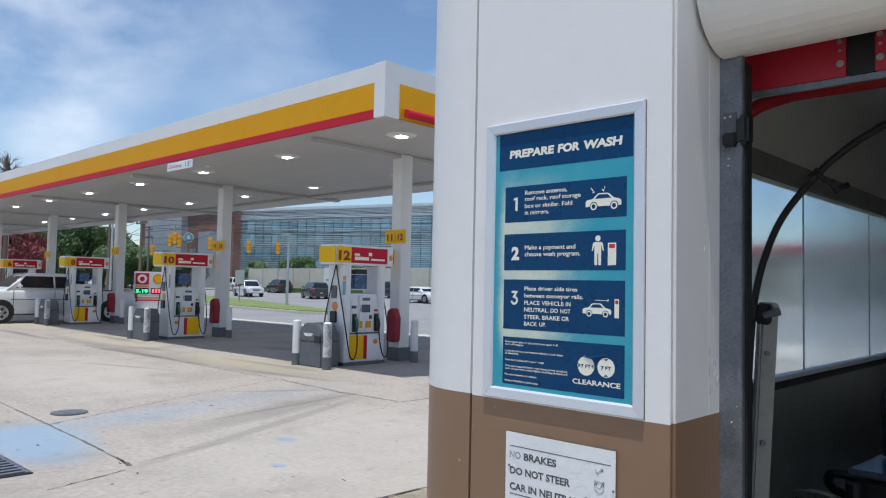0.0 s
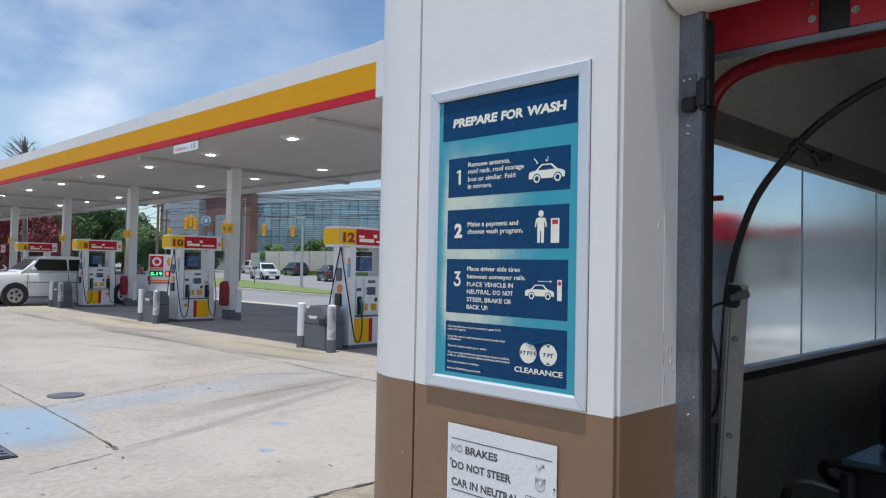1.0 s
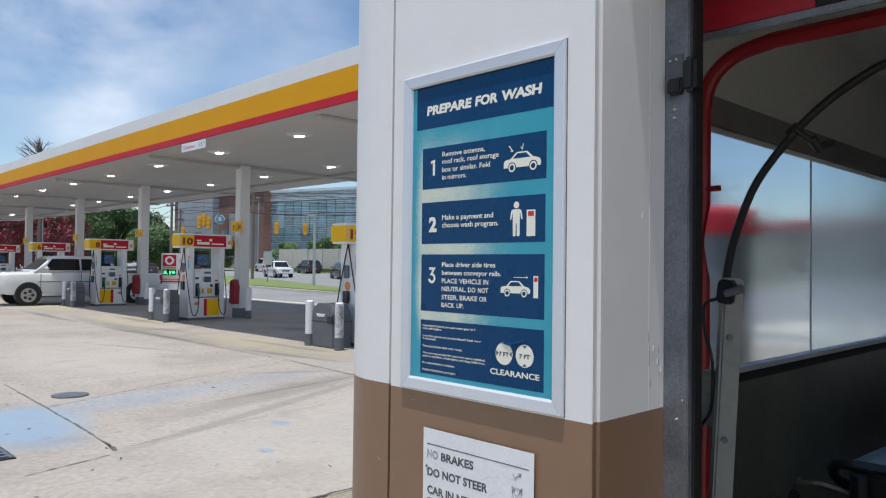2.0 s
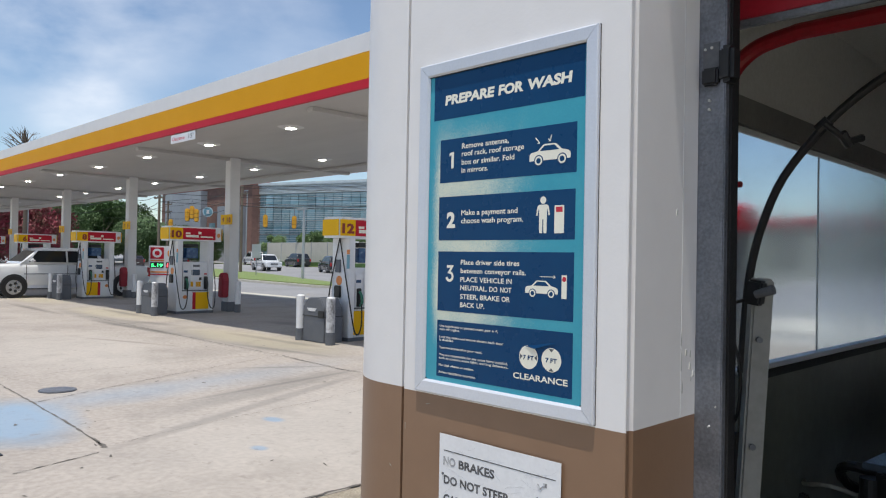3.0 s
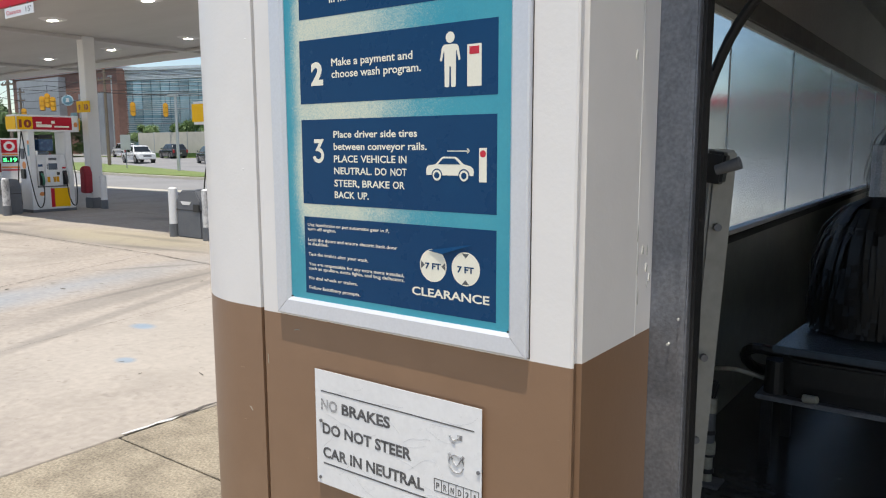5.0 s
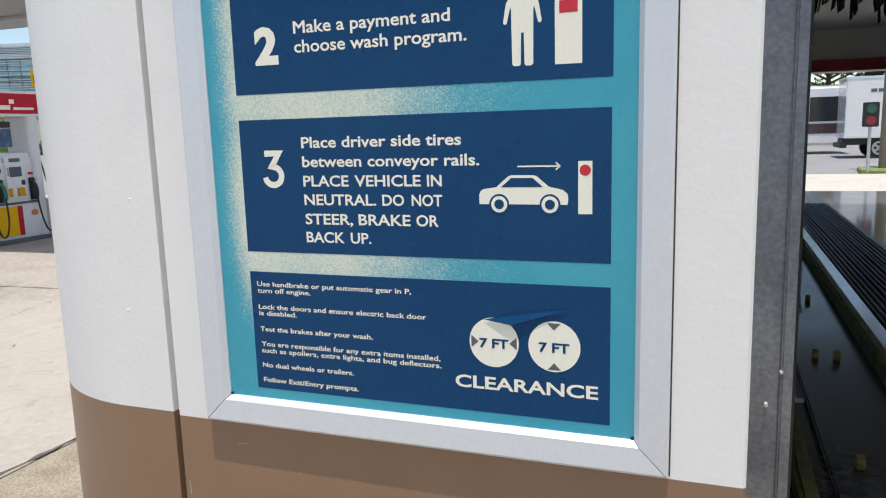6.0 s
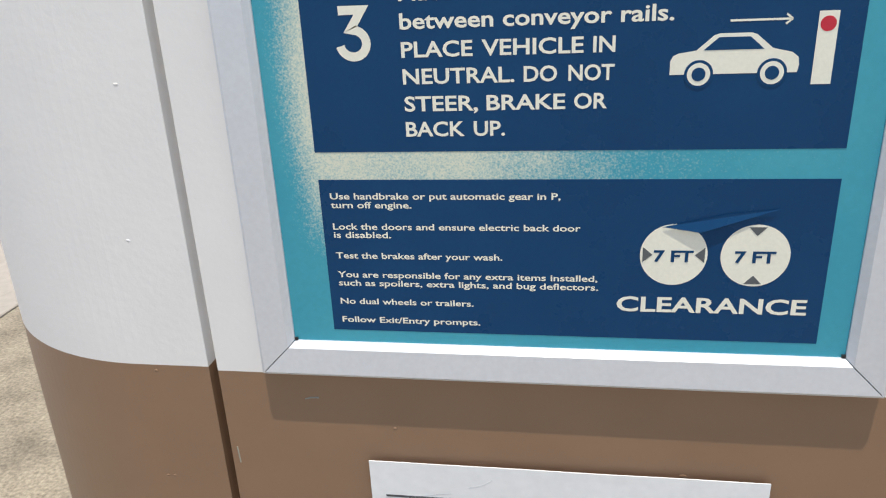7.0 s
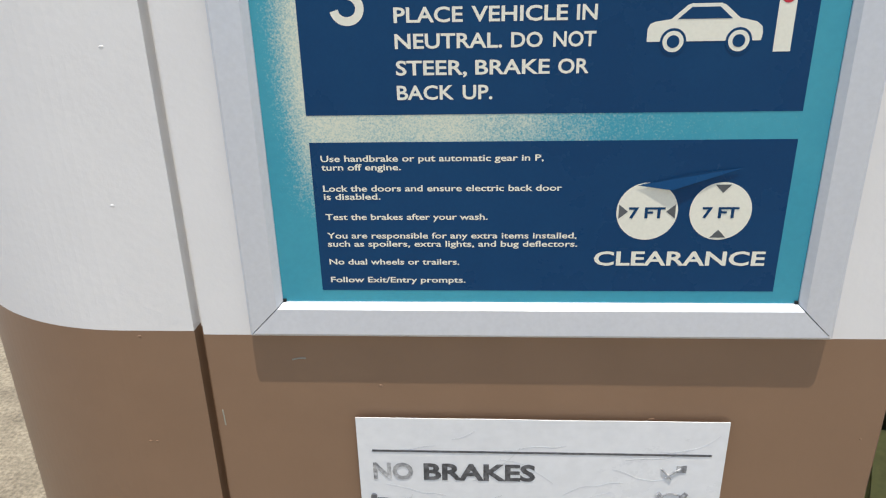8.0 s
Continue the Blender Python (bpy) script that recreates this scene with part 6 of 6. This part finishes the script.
spans = root("signal_span", pose(0, 0, 0), "black span wires carrying the traffic lights", "wires")
hp = [Vector((d[0] * k, d[1] * k, 1.652 + d[2] * k + 1.13)) for d, k in SIG]
for ch in ((Vector((-68, 30.5, 6.6)), hp[0], hp[1], hp[2], hp[3], Vector((-30, 62, 6.4))), (Vector((-74, 30, 6.6)), hp[4], Vector((-98, 45, 7.0)))):
    for a, b in zip(ch, ch[1:]):
        part("span_wire", tube([a, b], 0.02, 5, None, 1), RUBBER, spans)

# glass office building
office = root("office_building", pose(-105.5, 63.2, 0, 0, 0, 18) @ Matrix.Translation((106.0, -66.0, 0)), "long blue glass office building with pale horizontal fins", "office building")
BX0, BX1, BY, BH = -106.0, -40.0, 66.0, 13.3
part("core", box(BX0, BX1, BY + 0.35, BY + 22, 0, BH - 0.3), GREYWALL, office)
nb_, fl = 40, 5
pw, ph = (BX1 - BX0) / nb_, (BH - 2.6) / fl
pane_me = None
for f_ in range(fl):
    for c_ in range(nb_):
        if pane_me is None:
            ob = part("pane", box(0.05, pw - 0.05, 0, 0.2, 0.05, ph - 0.05), FACADE_GLASS, office)
            pane_me = ob.data
        else:
            ob = new("pane", pane_me)
            ob.parent = office
        ob.location = (BX0 + c_ * pw, BY + 0.1, 0.9 + f_ * ph)
part("plinth", box(BX0, BX1, BY + 0.05, BY + 0.36, 0, 0.9), GREYWALL, office)
rf = random.Random(3)
for k in range(38):
    z = 1.1 + k * 0.285
    x = BX0
    while x < BX1 - 2:
        ln = rf.choice((6, 9, 14, 22))
        if rf.random() < 0.82:
            part("fin", box(x, min(BX1, x + ln - 0.15), BY - 0.10, BY + 0.02, z - 0.028, z + 0.028), FIN, office)
        x += ln
for k in range(7):
    z = BH - 1.55 + k * 0.2
    part("roof_louvre", box(BX0, BX1, BY - 0.14, BY + 0.1, z - 0.06, z + 0.06), FIN, office, "pale roof louvre")
part("louvre_back", box(BX0, BX1, BY + 0.12, BY + 0.34, BH - 1.7, BH - 0.3), STEELPOLE, office)
part("roof_edge", box(BX0 - 0.3, BX1 + 0.3, BY - 0.3, BY + 22, BH - 0.3, BH + 0.1), FIN, office)
# brick and grey neighbour
brick = root("brick_building", pose(0, 0, 0), "brown brick building with grey cladding and a round projecting sign", "building")
part("wall", box(-138, -105.0, 62, 90, 0, 13.3), BRICKY, brick)
part("grey_block", box(-134, -120, 60.8, 62, 0, 12.8), GREYWALL, brick, "grey metal-clad block")
part("grey_block", box(-113.5, -106.5, 60.5, 62, 0, 9.8), GREYWALL, brick, "grey metal-clad block")
part("roof_edge", box(-138.3, -105.0, 61.6, 90, 13.3, 13.7), GREYWALL, brick)
# Round emblem reduced to plain shapes, hung on an added bracket.
SIGN_AT = pose(-116.6, 60.4, 9.0, 0, 0, 62)
emblem_disc = part("round_sign", turned(disc(0, 0, 0.85, -0.15, 0.15, 32), SIGN_AT), surface("pale_blue_disc", (0.55, 0.68, 0.74), 0.4, bump=0), brick, "round pale blue projecting sign")
part("round_sign_core", turned(disc(0, 0, 0.68, -0.20, -0.151, 28), SIGN_AT), surface("blue_disc", (0.16, 0.36, 0.46), 0.4, bump=0), emblem_disc)
part("round_sign_mark", turned(prism([(-0.30, -0.30), (0.30, -0.30), (0.16, 0.10), (0.28, 0.34), (-0.28, 0.34), (-0.16, 0.10)], -0.23, -0.201, 'y'), SIGN_AT), CANOPY_W, emblem_disc)
part("sign_bracket", rod((-116.6, 60.5, 9.0), (-116.6, 62.05, 9.0), 0.12, seg=8), GALV, emblem_disc)
for i in range(8):
    part("window", box(-137 + i * 3.6, -135 + i * 3.6, 61.95, 62.05, 5.2, 7.2), FACADE_GLASS, brick)
# low shop across the road and a vacuum station, both seen through the frosted panes
shop = root("shop", pose(0, 0, 0), "low beige shop with a red fascia band across the road", "shop")
part("wall", box(-30, -9, 60.0, 72, 0.3, 4.85), STRAW, shop, "beige rendered wall")
part("fascia_band", box(-30.2, -8.8, 59.8, 72.2, 4.86, 5.45, 0.03), RED, shop, "red fascia band")
for x in (-27.5, -22.3, -16.5, -12.0):
    part("window", box(x, x + 1.3, 59.94, 60.1, 1.4, 4.3), CAR_GLASS, shop, "dark shop window")
vac = root("vacuum_station", pose(-3.82, 8.6, 0.0), "grey vacuum station with a rounded red top beside the wash", "vacuum")
part("base", rod((0, 0, 0), (0, 0, 0.14), 0.42, 0.42, 28), KERB, vac, "concrete plinth")
part("canister", rod((0, 0, 0.14), (0, 0, 2.03), 0.36, 0.36, 28), GALV, vac, "galvanised canister")
vt = rod((0, 0, 2.031), (0, 0, 2.27), 0.43, 0.43, 32)
vt = rod((0, 0, 2.27), (0, 0, 2.33), 0.43, 0.36, 32, vt)
vt = rod((0, 0, 2.33), (0, 0, 2.36), 0.36, 0.18, 32, vt)
part("top_cover", vt, RED, vac, "rounded red cover")

# pale wall with a sign in front of the office
bw = root("boundary_wall", pose(0, 0, 0), "pale boundary wall with darker posts before the office building", "wall")
for i in range(12):
    part("wall_panel", box(-92 + i * 3.6, -88.55 + i * 3.6, 57.0, 57.25, 0.4, 3.6, 0.01), KERB, bw)
    part("wall_post", box(-92.12 + i * 3.6, -92.0 + i * 3.6, 56.98, 57.27, 0.4, 3.65), GREYWALL, bw)
part("sign_board", box(-74.5, -71.2, 56.85, 56.99, 0.9, 3.7, 0.02), CANOPY_W, bw, "white notice board")
part("sign_dot", disc(-72.85, 2.9, 0.35, 56.8, 56.85, 20), TEAL, bw)
part("lettering_bar", box(-74.0, -71.7, 56.82, 56.85, 2.05, 2.25), GREYWALL, bw)
part("hedge", box(-92, -48, 55.9, 56.9, 0.35, 1.0, 0.1), LEAF2, bw, "low clipped hedge")
tagged(link_mesh("far_verge", box(-140, -20, 54.8, 62, 0.2, 0.52), GRASS), "grass verge beyond the road", "grass", kind="structure")


def tree(name, m, h, crown, leafmat, seed, label, category="tree", leaves=2600, leaf=0.22, trunk=0.22, base=0.3):
    """Tapered trunk, forking limbs and a crown of many separate leaves in uneven clumps."""
    r = random.Random(seed)
    ob = root(name, m, label, category, "trees")
    bm = rod((0, 0, -0.1), (0, 0, h * 0.5), trunk, trunk * 0.6, 8)
    clumps = []
    for k in range(16):
        a, up = r.uniform(0, 6.28), r.uniform(base, 0.95)
        rad = crown * math.sqrt(max(0.05, 1 - ((up - 0.58) / 0.48) ** 2)) * r.uniform(0.45, 1.0)
        c = Vector((math.cos(a) * rad, math.sin(a) * rad, h * up))
        clumps.append((c, crown * r.uniform(0.28, 0.5)))
        bm = rod((0, 0, h * min(0.48, up * 0.7)), c, trunk * 0.35, 0.03, 5, bm)
    part("trunk", bm, BARK, ob, "brown trunk and limbs")
    V, F = [], []
    for k in range(leaves):
        c, s = clumps[k % len(clumps)]
        d = Vector((r.gauss(0, 1), r.gauss(0, 1), r.gauss(0, 0.8)))
        p = c + d.normalized() * s * r.uniform(0.35, 1.08)
        u = Vector((r.gauss(0, 1), r.gauss(0, 1), r.gauss(0, 1))).normalized()
        w = u.orthogonal().normalized()
        q = leaf * r.uniform(0.6, 1.4)
        i = len(V)
        V += [p - u * q, p + w * q * 0.5, p + u * q, p - w * q * 0.5]
        F.append((i, i + 1, i + 2, i + 3))
    me = bpy.data.meshes.new("crown")
    me.from_pydata([tuple(v) for v in V], [], F)
    me.materials.append(leafmat)
    cr_ = new("crown", me)
    cr_.parent = ob
    return ob


t1 = tree("tree", pose(-84, 59.6, 0.5), 4.7, 2.2, LEAF, 1, "round-crowned green street tree", leaves=9000, leaf=0.13)
t2 = tree("tree", pose(-110, 38, 0), 7.5, 3.8, LEAF2, 2, "dark green broadleaf tree", leaves=11000, leaf=0.18)
t3 = tree("crape_myrtle", pose(-78, 21.5, 0), 6.0, 3.4, BLOSSOM, 3, "crape myrtle tree in dark pink blossom", leaves=11000, leaf=0.15)
for x, y, s in ((-73.5, 59.8, 0.8), (-95, 59.8, 0.9), (-64, 59.8, 0.75), (-54, 59.8, 0.8)):
    copy_thing(t1, pose(x, y, 0.5, 0, 0, x * 37) @ Matrix.Scale(s, 4))
for x, y, s in ((-112, 54, 0.75), (-106, 50.5, 0.7), (-118, 55.5, 0.8), (-116, 43, 1.2), (-112, 34, 1.05), (-106, 29, 1.0), (-122, 38, 1.35), (-126, 31, 1.4), (-103, 53.5, 0.7), (-120, 48, 1.0), (-130, 40, 1.3), (-136, 44.5, 1.4), (-128, 35.5, 1.2), (-140, 37, 1.5), (-146, 46, 1.5), (-139, 52, 1.4), (-150, 60, 1.5), (-133, 27, 1.3), (-118, 24, 1.1), (-104, 46.5, 0.62), (-101, 49.5, 0.55), (-108, 44.5, 0.8), (-122, 52.5, 1.0), (-113, 49.5, 0.85)):
    copy_thing(t2, pose(x, y, 0, 0, 0, x * 53) @ Matrix.Scale(s, 4))
for x, y, s in ((-85, 24, 1.1), (-82, 18, 1.0), (-92, 20, 1.2), (-90, 27, 1.0)):
    copy_thing(t3, pose(x, y, 0, 0, 0, x * 29) @ Matrix.Scale(s, 4))
for x, y, s in ((-3, 62, 1.2), (7, 66, 1.3), (16, 63, 1.2), (24, 60, 1.2), (-12, 64, 1.2)):
    copy_thing(t2, pose(x, y, 0, 0, 0, x * 53) @ Matrix.Scale(s, 4))
tall = root("bare_tree", pose(-66, 18.6, 0), "tall dead tree with bare forked twigs behind the canopy", "tree")
bm = rod((0, 0, 0), (0, 0, 10.5), 0.22, 0.12, 8)
rt_ = random.Random(11)
for k in range(46):
    a, z = rt_.uniform(0, 6.28), rt_.uniform(9.2, 11.2)
    L = rt_.uniform(0.5, 1.6)
    p0 = Vector((0, 0, z - 0.6))
    p1 = p0 + Vector((math.cos(a) * L, math.sin(a) * L, rt_.uniform(0.2, 1.3)))
    bm = rod(p0, p1, 0.06, 0.015, 5, bm)
    for j in range(3):
        bm = rod(p0.lerp(p1, 0.6), p1 + Vector((rt_.uniform(-.4, .4), rt_.uniform(-.4, .4), rt_.uniform(-.1, .4))), 0.025, 0.008, 4, bm)
part("branch_crown", bm, BARK, tall)

# ---- forecourt slabs and fittings, last ----
XJ = [14, 6, 0.6, -4.3, -7.65, -11.0, -14.4, -17.8, -21.2, -24.6, -28, -31.4, -34.8, -38.2, -42, -46, -50, -54, -58, -62]
YJ = [-16, -11, -6, -1.3, 3.03, 7.26, 11.4, 16.75]
def slab(x0, x1, y0, y1, mat):
    sb = box(x0 + 0.008, x1 - 0.008, y0 + 0.008, y1 - 0.008, -0.034, random.uniform(-0.003, 0.003), 0.006, 1)
    part("slab", sb, mat, forecourt)


for j in range(len(YJ) - 1):
    y0, y1 = YJ[j], YJ[j + 1]
    cuts = [x for x in XJ[3:] if not (y0 > 3 and y1 < 8 and x in (-7.65, -14.4)) and not (y1 < 3.1 and x in (-7.65,))]
    for x1, x0 in zip(cuts, cuts[1:]):
        if not (-11.01 < x0 and -1.31 < y0 < 7.2):
            slab(x0, x1, y0, y1, CONCRETE)
for y0, y1 in zip(YJ[:4], YJ[1:5]):
    slab(-4.3, -2.42, y0, y1, APRON)
    slab(-2.42, 0.6, y0, min(y1, 2.29), APRON)
    slab(0.6, 6.0, y0, min(y1, 2.29), APRON)
    slab(6.0, 14.0, y0, y1, APRON)
slab(-11.0, -4.3, -1.3, 7.26, CONCRETE)
slab(-4.3, -2.42, 3.03, 7.26, APRON)
slab(-4.3, -2.42, 7.26, 16.75, APRON)
slab(-2.42, -1.74, 2.45, 16.75, APRON)


def crack(points, width, seed):
    """A ragged dark crack through the points on the concrete."""
    r = random.Random(seed)
    bm = bmesh.new()
    prev = None
    pts = [Vector((*p, 0.0045)) for p in points]
    for a, b in zip(pts, pts[1:]):
        n = max(2, int((b - a).length / 0.07))
        side = Vector((-(b - a).y, (b - a).x, 0)).normalized()
        for i in range(n):
            c = a.lerp(b, i / n) + side * r.uniform(-0.007, 0.007)
            w = width * r.choice((0.3, 0.5, 0.8, 1.0, 1.6))
            row = (bm.verts.new(c - side * w), bm.verts.new(c + side * w))
            if prev:
                bm.faces.new((prev[0], prev[1], row[1], row[0]))
            prev = row
    bmesh.ops.recalc_face_normals(bm, faces=bm.faces[:])
    part("crack", bm, CRACKM, forecourt)


crack([(-11.0, 3.12), (-8.98, 3.055), (-7.6, 3.0), (-6.62, 2.93)], 0.008, 1)
crack([(-6.95, 2.97), (-6.60, 2.93), (-6.52, 2.90)], 0.018, 2)
crack([(-8.98, 3.06), (-9.816, 4.894), (-10.75, 7.30)], 0.005, 3)
crack([(-6.60, 3.0), (-6.72, 3.37), (-6.93, 4.35), (-7.12, 5.53), (-7.5, 6.9)], 0.0025, 4)
crack([(-10.7, 7.33), (-8.92, 7.17), (-7.64, 7.26)], 0.012, 5)
crack([(-7.64, 7.26), (-7.62, 7.8), (-7.7, 9.0)], 0.010, 6)
crack([(-20.3, 7.61), (-14.34, 7.37), (-10.72, 7.33)], 0.010, 7)
crack([(-6.22, 2.13), (-6.45, 2.9)], 0.006, 8)
crack([(-4.30, 3.06), (-4.33, 3.7), (-4.28, 4.6)], 0.012, 9)
crack([(-12.0, 2.2), (-10.2, 2.0), (-8.9, 2.35), (-7.9, 2.15)], 0.006, 10)
chipr = random.Random(21)
for k in range(80):
    x, y = chipr.uniform(-14, -4.6), chipr.uniform(1.6, 7.8)
    a = chipr.uniform(0, 3.1)
    L = chipr.uniform(0.03, 0.16)
    crack([(x, y), (x + L * math.cos(a), y + L * math.sin(a))], chipr.uniform(0.004, 0.011), 30 + k)
bm = prism([(-4.325, 3.06), (-4.305, 3.07), (-4.295, 3.20), (-4.303, 3.27), (-4.280, 3.36), (-4.30, 3.42), (-4.325, 3.30), (-4.315, 3.22), (-4.325, 3.14)], 0.002, 0.0055, 'z')
part("paint_mark", bm, CANOPY_W, forecourt, "worn white paint mark at the joint")
mh = root("manhole_cover", pose(-9.6, 3.50, 0.002), "round dark steel manhole cover in the concrete", "manhole cover")
part("ring", rod((0, 0, 0), (0, 0, 0.010), 0.21, seg=36), GREY, mh)
part("lid", rod((0, 0, 0.010), (0, 0, 0.014), 0.185, seg=36), GALV, mh, "weathered steel lid")
dr = root("drain_grate", pose(-7.30, 1.92, 0.002), "dark rectangular drain grate set in the concrete", "drain grate")
part("frame", box(-0.48, 0.48, -0.30, 0.30, 0.0, 0.008), BLACK, dr)
for i in range(9):
    part("bar", box(-0.46 + i * 0.105, -0.41 + i * 0.105, -0.28, 0.28, 0.008, 0.018), GALV, dr)
for z in (-0.28, -0.01, 0.25):
    part("cross_bar", box(-0.46, 0.46, z, z + 0.03, 0.008, 0.016), GALV, dr)
